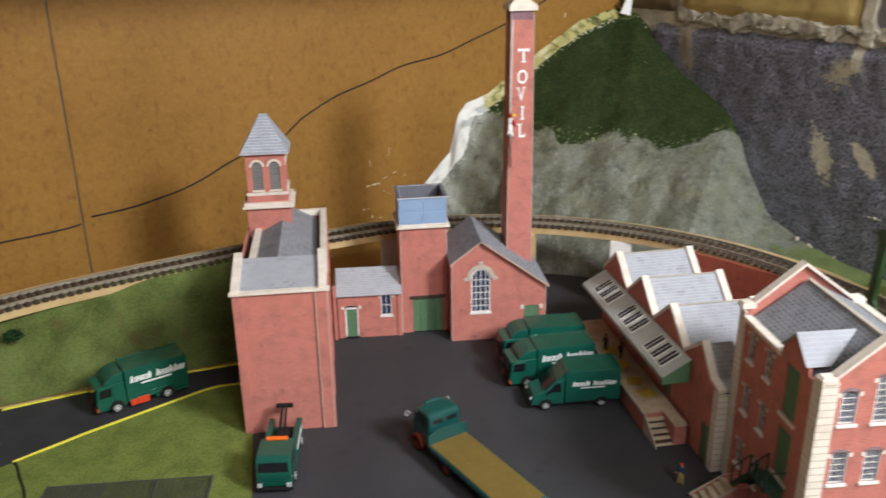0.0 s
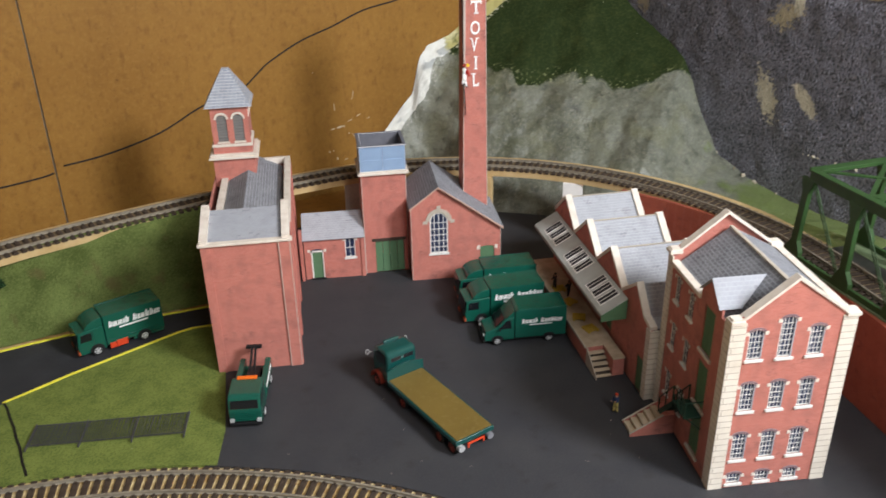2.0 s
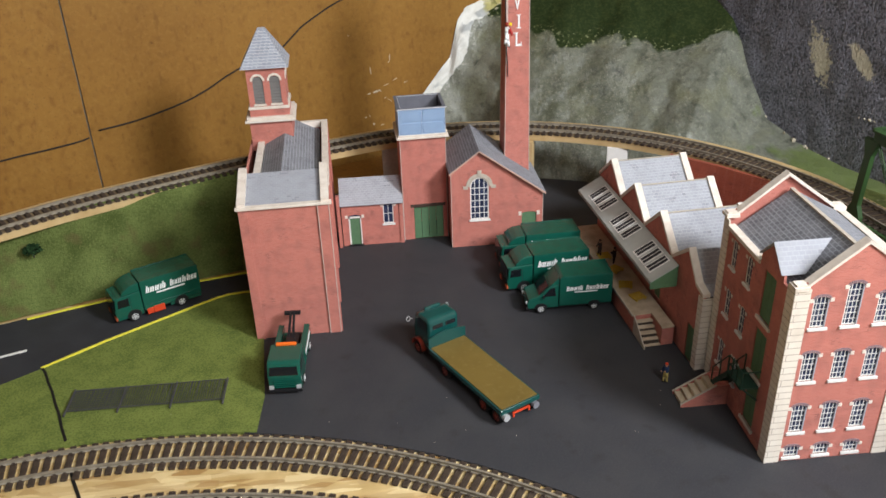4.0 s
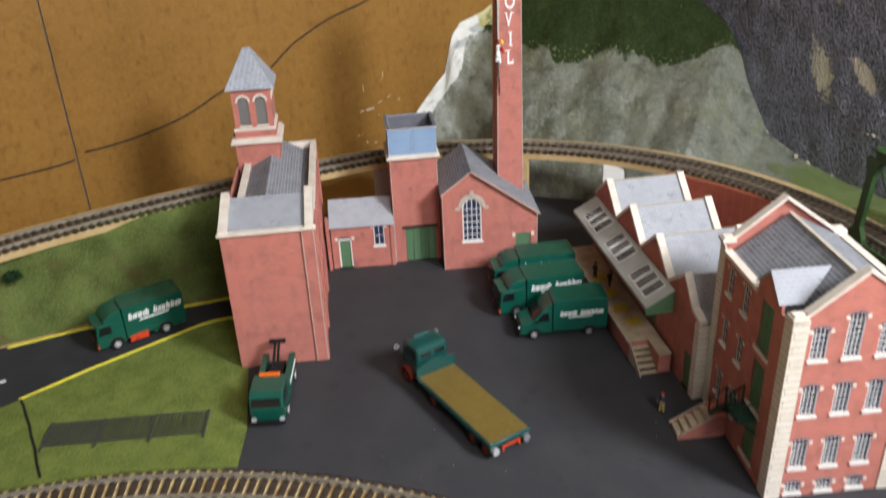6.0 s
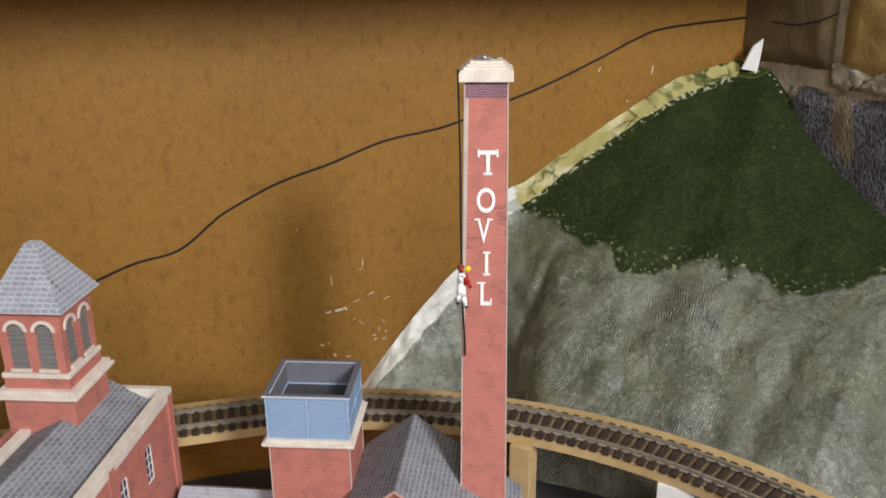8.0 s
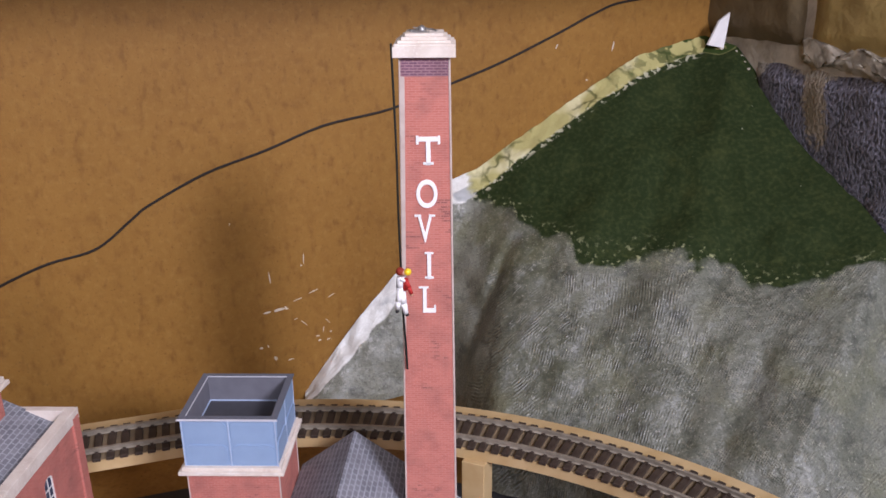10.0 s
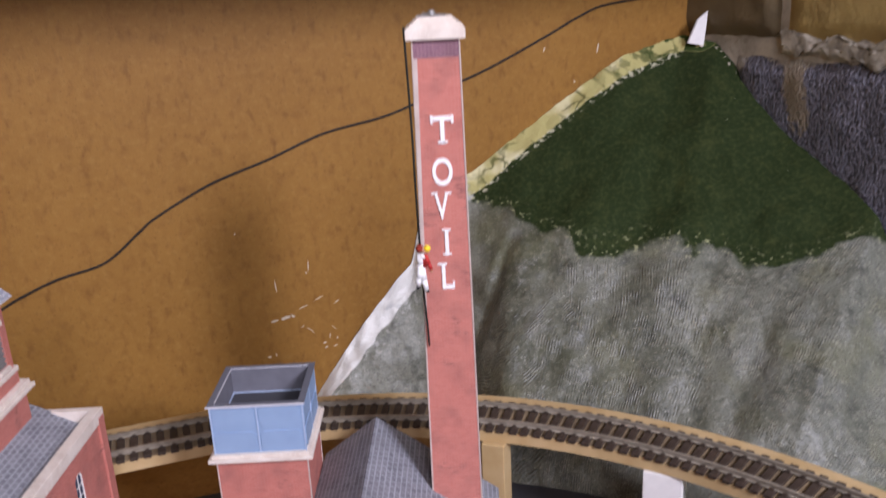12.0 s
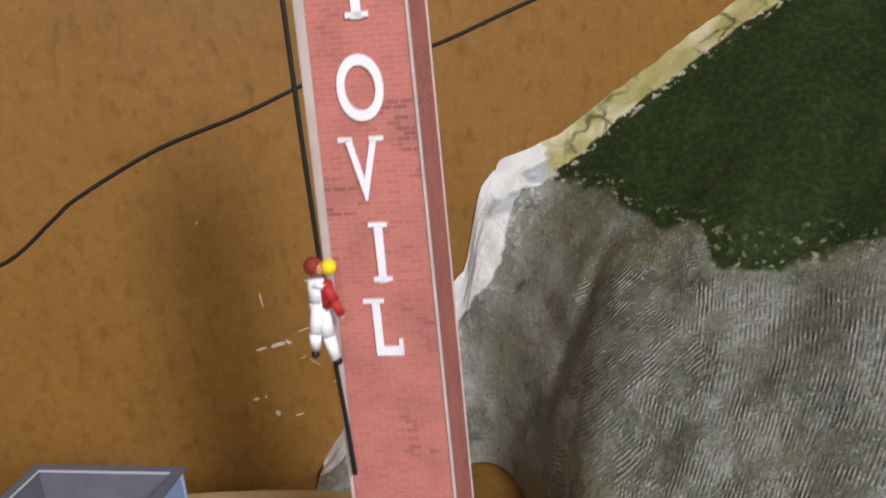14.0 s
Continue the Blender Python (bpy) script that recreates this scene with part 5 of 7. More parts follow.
def water_tank():
    own = thing("water_tank", (0.1035, 0.768, 0.1074), 2.0, "open pale blue panelled water tank on the brick tower", "water tank")
    w, d, h, t = 0.0425, 0.040, 0.0245, 0.0012
    for row in ((0, 0, 0, w, t, h), (0, d - t, 0, w, d, h), (0, t, 0, t, d - t, h), (w - t, t, 0, w, d - t, h)):
        part("side_panel", boxes(row), TANK, own)
    pale = material("pale_blue_edge", (0.42, 0.52, 0.68), 0.6, spots=0.3)
    # raised plates with clipped corners, two rows on the front and the side
    for j in range(2):
        for i in range(2):
            for m, length in ((FRONT, w), (Matrix(((0, -1, 0, w), (1, 0, 0, 0), (0, 0, 1, 0), (0, 0, 0, 1))), d)):
                a, b = 0.0010 + i * (length / 2), length / 2 - 0.0010 + i * (length / 2)
                c, e, q = 0.0010 + j * h / 2, h / 2 - 0.0012 + j * h / 2, 0.0018
                bm = bmesh.new()
                prism(bm, [(a + q, 0, c), (b - q, 0, c), (b, 0, c + q), (b, 0, e - q), (b - q, 0, e), (a + q, 0, e), (a, 0, e - q), (a, 0, c + q)], (0, -0.0005, 0))
                bmesh.ops.transform(bm, matrix=m, verts=bm.verts)
                part("plate", bm, TANK, own)
    for x in (0.0, w / 2, w):
        part("seam", boxes((x - 0.0003, -0.0005, 0, x + 0.0003, 0, h - 0.0002)), pale, own, "pale joint strip")
    for y in (d / 2, d):
        part("seam", boxes((w, y - 0.0003, 0, w + 0.0005, y + 0.0003, h - 0.0002)), pale, own, "pale joint strip")
    part("tank_floor", boxes((t, t, 0.0105, w - t, d - t, 0.0115)), material("dark_tank_floor", (0.07, 0.07, 0.08), 0.7, spots=0.5, spot_scale=120), own, "dark grey tank bottom")
    for row in ((t, t, 0.0115, w - t, t + 0.0004, h), (t, d - t - 0.0004, 0.0115, w - t, d - t, h), (t, t + 0.0004, 0.0115, t + 0.0004, d - t - 0.0004, h), (w - t - 0.0004, t + 0.0004, 0.0115, w - t, d - t - 0.0004, h)):
        part("lining", boxes(row), TANK_IN, own, "grey inner side")
    edge = t + 0.0004
    for row in ((edge, d - edge - 0.0004, 0.0115, w - edge, d - edge, 0.0121), (edge, edge, 0.0115, edge + 0.0004, d - edge - 0.0004, 0.0121)):
        part("inner_seam", boxes(row), pale, own, "pale seam along the tank bottom")
    e, i = 0.0012, t + 0.0006
    for row in ((-e, -e, h, w + e, i, h + 0.0006), (-e, d - i, h, w + e, d + e, h + 0.0006), (-e, i, h, i, d - i, h + 0.0006), (w - i, i, h, w + e, d - i, h + 0.0006)):
        part("rim", boxes(row), RIM, own, "dark grey rim")
    bare = material("bare_paper_edge", (0.62, 0.62, 0.66), 0.7)
    part("rim_edge", boxes((-e - 0.0003, -e - 0.0003, h - 0.0002, w + e + 0.0003, -e, h + 0.0007)), bare, own, "pale bare card edge")
    for row in ((i, i, h + 0.0004, i + 0.0004, d - i, h + 0.0008), (i + 0.0004, d - i - 0.0004, h + 0.0004, w - i, d - i, h + 0.0008)):
        part("rim_edge", boxes(row), bare, own, "pale bare card edge")
    return own


water_tank()


# ---- gabled boiler house ----
def boiler_house():
    own = thing("boiler_house", (0.1475, 0.745, 0), 0, "red brick boiler house with an arched window and slate roof", "building", "brewery buildings")
    w, d = 0.0865, 0.067
    ax, az, lz, rz = 0.0262, 0.0970, 0.0775, 0.0535
    card_corners(own, ((0, 0),), lz - 0.001)
    card_corners(own, ((w, 0),), rz - 0.001)
    win, door = arch(0.0265, 0.028, 0.0175, 0.0425, 0.00875), arch(0.0735, 0, 0.014, 0.0325, 0.002)
    part("wall", panel([(0, 0), (w, 0), (w, rz), (ax, az), (0, lz)], [win, door], T, FRONT), BRICK, own)
    part("wall", boxes((0, T, 0, T, d, lz - 0.001)), BRICK, own)
    part("wall", boxes((w - T, T, 0, w, d, rz - 0.001)), BRICK, own)
    part("wall", panel([(0, 0), (w, 0), (w, rz), (ax, az), (0, lz)], [], T, Matrix.Translation((0, d - T, 0))), BRICK, own)
    window(own, FRONT, 0.0265, 0.028, 0.0175, 0.0425, 0.00875, 4, 6, stone=False, bar=0.0007)
    bm = bmesh.new()
    ring, outer = arch(0.0265, 0.05, 0.0178, 0.0205, 0.0089, 14), arch(0.0265, 0.05, 0.0250, 0.0245, 0.0125, 14)
    for a in range(2, len(ring) - 1):
        p, q, r, s = outer[a], outer[a + 1], ring[a + 1], ring[a]
        prism(bm, [(p[0], -0.0007, p[1]), (q[0], -0.0007, q[1]), (r[0], -0.0007, r[1]), (s[0], -0.0007, s[1])], (0, 0.0007, 0))
    bmesh.ops.remove_doubles(bm, verts=bm.verts, dist=1e-6)
    part("arch_ring", bm, STONE, own, "grey stone arch")
    for x in (0.0135, 0.0395):
        part("springer", boxes((x - 0.0022, -0.0008, 0.0595, x + 0.0022, -0.0001, 0.0625)), STONE, own)
    part("keystone", prisms(([(0.0250, -0.001, 0.0715), (0.0280, -0.001, 0.0715), (0.0285, -0.001, 0.0775), (0.0245, -0.001, 0.0775)], (0, 0.0009, 0))), STONE, own)
    part("door", boxes((0.0668, 0.0008, 0.0004, 0.0802, 0.0014, 0.0325)), DOOR, own, "green door")
    for x in (0.0648, 0.0822):
        part("springer", boxes((x - 0.0014, -0.0005, 0.029, x + 0.0014, 0, 0.033)), CREAM, own)
    o = 0.002
    ls, rs = (az - lz) / ax, (az - rz) / (w - ax)
    part("roof", slab((-o, -0.0035, lz - o * ls + 0.001), (ax, -0.0035, az + 0.001), (ax, d + 0.003, az + 0.001), (-o, d + 0.003, lz - o * ls + 0.001), 0.0011), SLATE_Y, own, "dark slate slope")
    part("roof", slab((ax, -0.0035, az + 0.001), (w + o, -0.0035, rz - o * rs + 0.001), (w + o, d + 0.003, rz - o * rs + 0.001), (ax, d + 0.003, az + 0.001), 0.0011), SLATE_Y, own, "long slate slope")
    part("bargeboard", prisms(([(-o, -0.0036, lz - o * ls - 0.001), (ax, -0.0036, az - 0.0004), (ax, -0.0036, az + 0.0008), (-o, -0.0036, lz - o * ls + 0.0008)], (0, -0.0006, 0)), ([(ax, -0.0036, az - 0.0004), (w + o, -0.0036, rz - o * rs - 0.001), (w + o, -0.0036, rz - o * rs + 0.0008), (ax, -0.0036, az + 0.0008)], (0, -0.0006, 0))), material("bare_card_edge", (0.55, 0.36, 0.28), 0.8), own)
    return own


boiler_house()


# ---- chimney ----
def chimney():
    own = thing("chimney_stack", (0.2145, 0.7915, 0), 2.5, "tall square tapering red brick chimney with a white cap", "chimney")
    b, t, h = 0.0125, 0.0098, 0.290
    bm = bmesh.new()
    lo = [bm.verts.new((x * b, y * b, 0)) for x, y in ((-1, -1), (1, -1), (1, 1), (-1, 1))]
    hi = [bm.verts.new((x * t, y * t, h)) for x, y in ((-1, -1), (1, -1), (1, 1), (-1, 1))]
    bm.faces.new(lo[::-1]), bm.faces.new(hi)
    for i in range(4):
        bm.faces.new((lo[i], lo[(i + 1) % 4], hi[(i + 1) % 4], hi[i]))
    part("shaft", bm, BRICK, own)
    for x, y in ((-1, -1), (1, -1), (1, 1), (-1, 1)):
        bm = bmesh.new()
        rod(bm, (x * b, y * b, 0), (x * t, y * t, h), 0.0004, 6)
        part("corner_edge", bm, CARD_EDGE, own, "pale bare card edge")
    bm = bmesh.new()
    low = 0.165
    half = b + (t - b) * low / h
    prism(bm, [(-half, -half - 0.0002, low), (-half + 0.0012, -half - 0.0002, low), (-t + 0.0019, -t - 0.0002, h - 0.0076), (-t, -t - 0.0002, h - 0.0076)], (0, -0.0003, 0))
    part("bare_strip", bm, CARD_EDGE, own, "greyish bare card strip down the corner")
    part("band", boxes((-t - 0.0002, -t - 0.0002, h - 0.0075, t + 0.0002, t + 0.0002, h)), courses("blue_brick_card", (0.2, 0.1, 0.14), (0.16, 0.08, 0.12), (0.35, 0.2, 0.22), 0.0032, 0.0011), own, "dark purple brick band")
    c = t + 0.0026
    part("cap", boxes((-c, -c, h, c, c, h + 0.0042), (-c + 0.0006, -c + 0.0006, h + 0.0042, c - 0.0006, c - 0.0006, h + 0.0052), (-c + 0.002, -c + 0.002, h + 0.0052, c - 0.002, c - 0.002, h + 0.0064), (-c + 0.0034, -c + 0.0034, h + 0.0064, c - 0.0034, c - 0.0034, h + 0.0076), (-c + 0.0048, -c + 0.0048, h + 0.0076, c - 0.0048, c - 0.0048, h + 0.0088), bevel=0.0002), CREAM, own, "stepped off-white cap")
    # letters down the front
    lean = math.degrees(math.atan2(b - t, h))
    marks = (("T", 0.2468, 0.0011, 0.86), ("O", 0.2287, 0.0003, 0.69), ("V", 0.2134, -0.0007, 0.56), ("I", 0.1967, 0.0008, 0.76), ("L", 0.1810, 0.0002, 0.74))
    for ch, z, dx, narrow in marks:
        cu = bpy.data.curves.new("letter", "FONT")
        cu.body, cu.size, cu.align_x, cu.extrude = ch, 0.0150, "CENTER", 0.0002
        cu.offset = 0.00022
        ob = bpy.data.objects.new("letter", cu)
        scene.collection.objects.link(ob)
        me = bpy.data.meshes.new_from_object(ob.evaluated_get(bpy.context.evaluated_depsgraph_get()))
        bpy.data.objects.remove(ob)
        bm = bmesh.new()
        bm.from_mesh(me)
        s = 0.0011
        if ch == "T":
            for x in (-0.0046, 0.0046):
                block(bm, x - s / 2, 0.0076, -0.0002, x + s / 2, 0.0108, 0.0002)
            block(bm, -0.0022, 0, -0.0002, 0.0022, 0.0009, 0.0002)
        elif ch == "V":
            for x in (-0.0048, 0.0048):
                block(bm, x - 0.0022, 0.0100, -0.0002, x + 0.0022, 0.0108, 0.0002)
        elif ch == "I":
            for y in (0, 0.0100):
                block(bm, -0.0022, y, -0.0002, 0.0022, y + 0.0008, 0.0002)
        elif ch == "L":
            block(bm, -0.0049, 0.0100, -0.0002, 0.0002, 0.0108, 0.0002)
            block(bm, 0.0030, 0, -0.0002, 0.0040, 0.0030, 0.0002)
        half = b + (t - b) * z / h
        bmesh.ops.scale(bm, vec=(1.11 * narrow, 1.11, 1), verts=bm.verts)
        bmesh.ops.transform(bm, matrix=pose(dx, -half - 0.0004, z, 90 - lean, 0, 0), verts=bm.verts)
        part("letter", bm, material("white_letter", (0.86, 0.86, 0.85), 0.5), own, "white letter " + ch)
    bm = bmesh.new()
    bmesh.ops.create_icosphere(bm, subdivisions=2, radius=0.0018, matrix=pose(-0.001, -0.003, h + 0.0098))
    for i in range(7):
        a = radians(i * 37)
        rod(bm, (0.006 * math.cos(a) - 0.001, 0.006 * math.sin(a), h + 0.0091), (0.006 * math.cos(a + 1.2), 0.006 * math.sin(a + 1.2), h + 0.0092 + 0.0004 * (i % 3)), 0.0003, 5)
    part("wire_tangle", bm, material("dull_silver", (0.4, 0.4, 0.4), 0.35, 0.8), own, "dull silver wire and lamp bead on top")
    return own


chimney()


# ---- warehouse with three storeys ----
def warehouse():
    own = thing("warehouse", (0.311, 0.422, 0), 0, "tall red brick warehouse with pale quoins and a slate roof", "building", "brewery buildings")
    w, d, ez, az = 0.079, 0.101, 0.126, 0.1535
    mid = w / 2 - 0.002
    cols = (0.0165, 0.0360, 0.0555)
    spec = []
    for i, x in enumerate(cols):
        spec.append((x, 0.1003, 0.0096, 0.0285 if i == 1 else 0.0208, 4, 7 if i == 1 else 5))
        spec.append((x, 0.0617, 0.0096, 0.0208, 4, 5))
        spec.append((x, 0.0230, 0.0096, 0.0208, 4, 5))
        spec.append((x, 0.0035, 0.0096, 0.0080, 4, 2))
    holes = [arch(x, z, ww, h, 0.0022) for x, z, ww, h, _, _ in spec]
    gable = [(0, 0), (w, 0), (w, ez), (mid, az), (0, ez)]
    part("wall", panel(gable, holes, T, FRONT), BRICK, own)
    for x, z, ww, h, nx, ny in spec:
        win = window(own, FRONT, x, z, ww, h, 0.0022, nx, ny, bar=0.0004, deep=0.0013, jamb=0.0008)
        bm = bmesh.new()
        a0, a1 = arch(x, z, ww, h, 0.0022), arch(x, z, ww + 0.0022, h + 0.0019, 0.0030)
        for a in range(2, len(a0) - 1):
            p, q, r, s = a1[a], a1[a + 1], a0[a + 1], a0[a]
            prism(bm, [(p[0], -0.0003, p[1]), (q[0], -0.0003, q[1]), (r[0], -0.0003, r[1]), (s[0], -0.0003, s[1])], (0, 0.0003, 0))
        bmesh.ops.remove_doubles(bm, verts=bm.verts, dist=1e-6)
        part("arch_head", bm, BLUE_BRICK, win, "dark brick window arch")
    # left wall with stacked loading doors and small windows
    ml = Matrix(((0, 1, 0, 0), (1, 0, 0, 0), (0, 0, 1, 0), (0, 0, 0, 1)))
    doors = [(0.030, 0.008, 0.033), (0.030, 0.046, 0.033), (0.030, 0.087, 0.033)]
    wins = [(y, z) for y in (0.058, 0.081) for z in (0.020, 0.060, 0.097)]
    hl = [arch(y, z, 0.015, h, 0.0) for y, z, h in doors] + [arch(y, z, 0.0075, 0.020, 0.002) for y, z in wins]
    part("wall", panel([(T, 0), (d, 0), (d, ez - 0.006), (0.045, ez - 0.006), (0.0445, ez + 0.002), (0.0297, ez + 0.0155), (0.0152, ez + 0.002), (0.0150, ez - 0.003), (T, ez - 0.003)], hl, T, ml), BRICK, own)
    for y, z, h in doors:
        bm = boxes((y - 0.0073, 0.0008, z + 0.0003, y - 0.0002, 0.0013, z + h), (y + 0.0002, 0.0008, z + 0.0003, y + 0.0073, 0.0013, z + h))
        bmesh.ops.transform(bm, matrix=ml, verts=bm.verts)
        part("loading_door", bm, DOOR, own, "green double loading door")
        bm = boxes((y - 0.0095, -0.0012, z - 0.0022, y + 0.0095, 0.0005, z))
        bmesh.ops.transform(bm, matrix=ml, verts=bm.verts)
        part("door_sill", bm, CREAM, own)
    for y, z in wins:
        window(own, ml, y, z, 0.0075, 0.020, 0.002, 2, 3)
    part("wall", boxes((w - T, T, 0, w, d, ez - 0.002)), BRICK, own)
    part("wall", panel(gable, [], T, Matrix.Translation((0, d - T, 0))), BRICK, own)
    # quoins
    for x0, x1 in ((-0.0008, 0.0088), (w - 0.0088, w + 0.0008)):
        part("quoin", boxes((x0, -0.0008, 0, x1, 0.0, ez + 0.001)), QUOIN, own, "pale banded corner stones")
    part("quoin", boxes((-0.0009, 0.0, 0, 0.0, 0.0085, ez)), QUOIN, own, "pale banded corner stones")
    part("quoin", boxes((w, 0.0, 0, w + 0.0008, 0.0085, ez)), QUOIN, own, "pale banded corner stones")
    part("quoin", boxes((-0.0009, d - 0.008, 0, 0.0, d, ez)), QUOIN, own, "pale banded corner stones")
    # gable copings and corner caps
    for y in (-0.0012, d - 0.0048):
        for xa, za, xb, zb in ((0.004, ez + 0.0005, mid, az + 0.0005), (mid, az + 0.0005, w - 0.004, ez + 0.0005)):
            part("coping", prisms(([(xa, y, za), (xb, y, zb), (xb, y, zb + 0.0022), (xa, y, za + 0.0022)], (0, 0.006, 0))), CREAM, own)
        for x in (-0.0018, w - 0.0072):
            part("corner_cap", boxes((x, y - 0.0008, ez + 0.0005, x + 0.009, y + 0.0075, ez + 0.0030), (x + 0.0012, y + 0.0004, ez + 0.0030, x + 0.0078, y + 0.0063, ez + 0.0042), bevel=0.0002), CREAM, own)
    part("coping", boxes((w - 0.0045, 0.0063, ez - 0.0025, w + 0.001, d - 0.0055, ez + 0.0008), bevel=0.0003), CREAM, own)
    part("coping", boxes((-0.001, 0.0452, ez - 0.0065, 0.0045, d - 0.0055, ez - 0.0035), bevel=0.0003), CREAM, own)
    # roof in the valley between the copings
    rz, lo = az - 0.0085, ez - 0.009
    mid = mid + 0.0025
    part("roof", slab((0.0016, 0.0048, lo), (mid, 0.0048, rz), (mid, d - 0.005, rz), (0.0016, d - 0.005, lo), 0.001), SLATE_Y, own, "dark slate slope")
    part("roof", slab((mid, 0.0048, rz), (w - 0.006, 0.0048, ez + 0.001), (w - 0.006, d - 0.005, ez + 0.001), (mid, d - 0.005, rz), 0.001), SLATE_Y, own, "dark slate slope")
    part("ridge", boxes((mid - 0.0012, 0.005, rz - 0.0003, mid + 0.0012, d - 0.005, rz + 0.0008)), STONE, own)
    # hoist dormer over the doors
    apy, apz = 0.0297, ez + 0.0165
    part("dormer_roof", slab((-0.002, 0.0148, ez + 0.0022), (0.0125, 0.0148, ez + 0.0022), (0.0335, apy, apz), (-0.002, apy, apz), 0.0009), SLATE_BIG, own, "pale slate dormer slope")
    part("dormer_roof", slab((-0.002, apy + 0.0004, apz), (0.0335, apy + 0.0004, apz), (0.0125, 0.0450, ez + 0.0022), (-0.002, 0.0450, ez + 0.0022), 0.0009), SLATE_BIG, own, "pale slate dormer slope")
    return own


BLUE_BRICK = courses("blue_brick_arch", (0.20, 0.13, 0.15), (0.16, 0.1, 0.12), (0.35, 0.25, 0.25), 0.0011, 0.0032)
warehouse()


# ---- bottling shed with ridge-and-valley roofs, canopy and dock ----
def shed():
    own = thing("bottling_shed", (0.2885, 0.735, 0), 4.0, "red brick shed with three slate ridges and pale gable copings", "building", "brewery buildings")
    w = 0.068
    lo, hi = 0.066, 0.089
    ys = [0.010, -0.018, -0.046, -0.074, -0.1015, -0.129, -0.157]
    zs = [lo, hi, lo, hi, lo, hi, lo]
    ml = Matrix(((0, 1, 0, 0), (1, 0, 0, 0), (0, 0, 1, 0), (0, 0, 0, 1)))
    outline = [(-0.212, 0), (0.010, 0)] + list(zip(ys, zs)) + [(-0.183, 0.0855), (-0.200, 0.066), (-0.212, 0.063)]
    door = arch(-0.1985, 0, 0.012, 0.030, 0)
    part("wall", panel(outline, [door] + [arch(y, 0.018, 0.012, 0.026, 0) for y in (-0.135, -0.09, -0.045)], T, ml), BRICK, own)
    for y in (-0.135, -0.09, -0.045):
        bm = boxes((y - 0.006, 0.0008, 0.018, y + 0.006, 0.0014, 0.044))
        bmesh.ops.transform(bm, matrix=ml, verts=bm.verts)
        part("loading_door", bm, DOOR, own, "green loading door under the canopy")
    bm = boxes((-0.2043, 0.0008, 0.0003, -0.1927, 0.0014, 0.0298))
    bmesh.ops.transform(bm, matrix=ml, verts=bm.verts)
    part("door", bm, DOOR, own, "dark green side door")
    part("wall", panel([(-0.157, 0), (0.010, 0)] + list(zip(ys, zs)), [], T, Matrix(((0, -1, 0, w), (1, 0, 0, 0), (0, 0, 1, 0), (0, 0, 0, 1)))), BRICK, own)
    part("wall", boxes((T, 0.0084, 0, w - T, 0.010, lo)), BRICK, own)
    part("wall", boxes((T, -0.2118, 0, 0.0235, -0.2102, 0.060)), BRICK, own)
    part("quoin", boxes((-0.0008, -0.2126, 0, 0.007, -0.2119, 0.061)), QUOIN, own, "pale banded corner stones")
    part("quoin", boxes((-0.0008, -0.2118, 0, -0.0001, -0.2055, 0.061)), QUOIN, own, "pale banded corner stones")
    for i in range(6):
        ya, yb, za, zb = ys[i], ys[i + 1], zs[i], zs[i + 1]
        part("roof", slab((0.0045, yb, zb), (w - 0.0045, yb, zb), (w - 0.0045, ya, za), (0.0045, ya, za), 0.001), SLATE_X, own, "pale grey slate slope")
        if i % 2 == 0:
            part("ridge", boxes((0.0046, yb - 0.0007, zb + 0.0001, w - 0.0048, yb + 0.0007, zb + 0.0008)), STONE, own, "grey ridge strip")
        elif i < 5:
            # no gutter here: a dark strip gives the valley its shade
            part("valley_shade", boxes((0.0046, yb - 0.0012, zb + 0.0001, w - 0.0048, yb + 0.0010, zb + 0.0013)), RIM, own, "dark strip standing in for shade in the valley")
        for x in (-0.001, w - 0.0048):
            part("coping", prisms(([(x, ya, za - 0.0005), (x, yb, zb - 0.0005), (x, yb, zb + 0.0028), (x, ya, za + 0.0028)], (0.0058, 0, 0))), CREAM if x > 0 else CREAM, own)
    part("roof", slab((0.0045, -0.200, 0.0655), (0.0225, -0.200, 0.0655), (0.0225, -0.183, 0.085), (0.0045, -0.183, 0.085), 0.001), SLATE_X, own, "grey slate slope")
    part("roof", slab((0.0045, -0.183, 0.085), (0.0225, -0.183, 0.085), (0.0225, -0.157, lo), (0.0045, -0.157, lo), 0.001), SLATE_X, own, "grey slate slope")
    part("roof", slab((0.0045, -0.2115, 0.0625), (0.0225, -0.2115, 0.0625), (0.0225, -0.200, 0.0655), (0.0045, -0.200, 0.0655), 0.001), SLATE_X, own, "grey slate slope")
    for ya, za, yb, zb in ((-0.2125, 0.0625, -0.200, 0.0655), (-0.200, 0.0655, -0.183, 0.085), (-0.183, 0.085, -0.157, lo)):
        part("coping", prisms(([(-0.001, ya, za - 0.0005), (-0.001, yb, zb - 0.0005), (-0.001, yb, zb + 0.0024), (-0.001, ya, za + 0.0024)], (0.0055, 0, 0))), CREAM, own)
    # canopy
    y0, y1, xl, zl, zr = -0.1705, 0.004, -0.0225, 0.0545, 0.0665
    roof = part("canopy", slab((xl, y0, zl), (-0.0012, y0, zr), (-0.0012, y1, zr), (xl, y1, zl), 0.0012), CANOPY, own, "grey canopy roof with dark rooflights")
    part("fascia", prisms(([(xl + 0.0002, y0 - 0.0003, zl - 0.0065), (-0.0013, y0 - 0.0003, zl - 0.0065), (-0.0013, y0 - 0.0003, zr - 0.0012), (xl + 0.0002, y0 - 0.0003, zl - 0.0012)], (0, 0.0012, 0))), DOOR, roof, "green fascia")
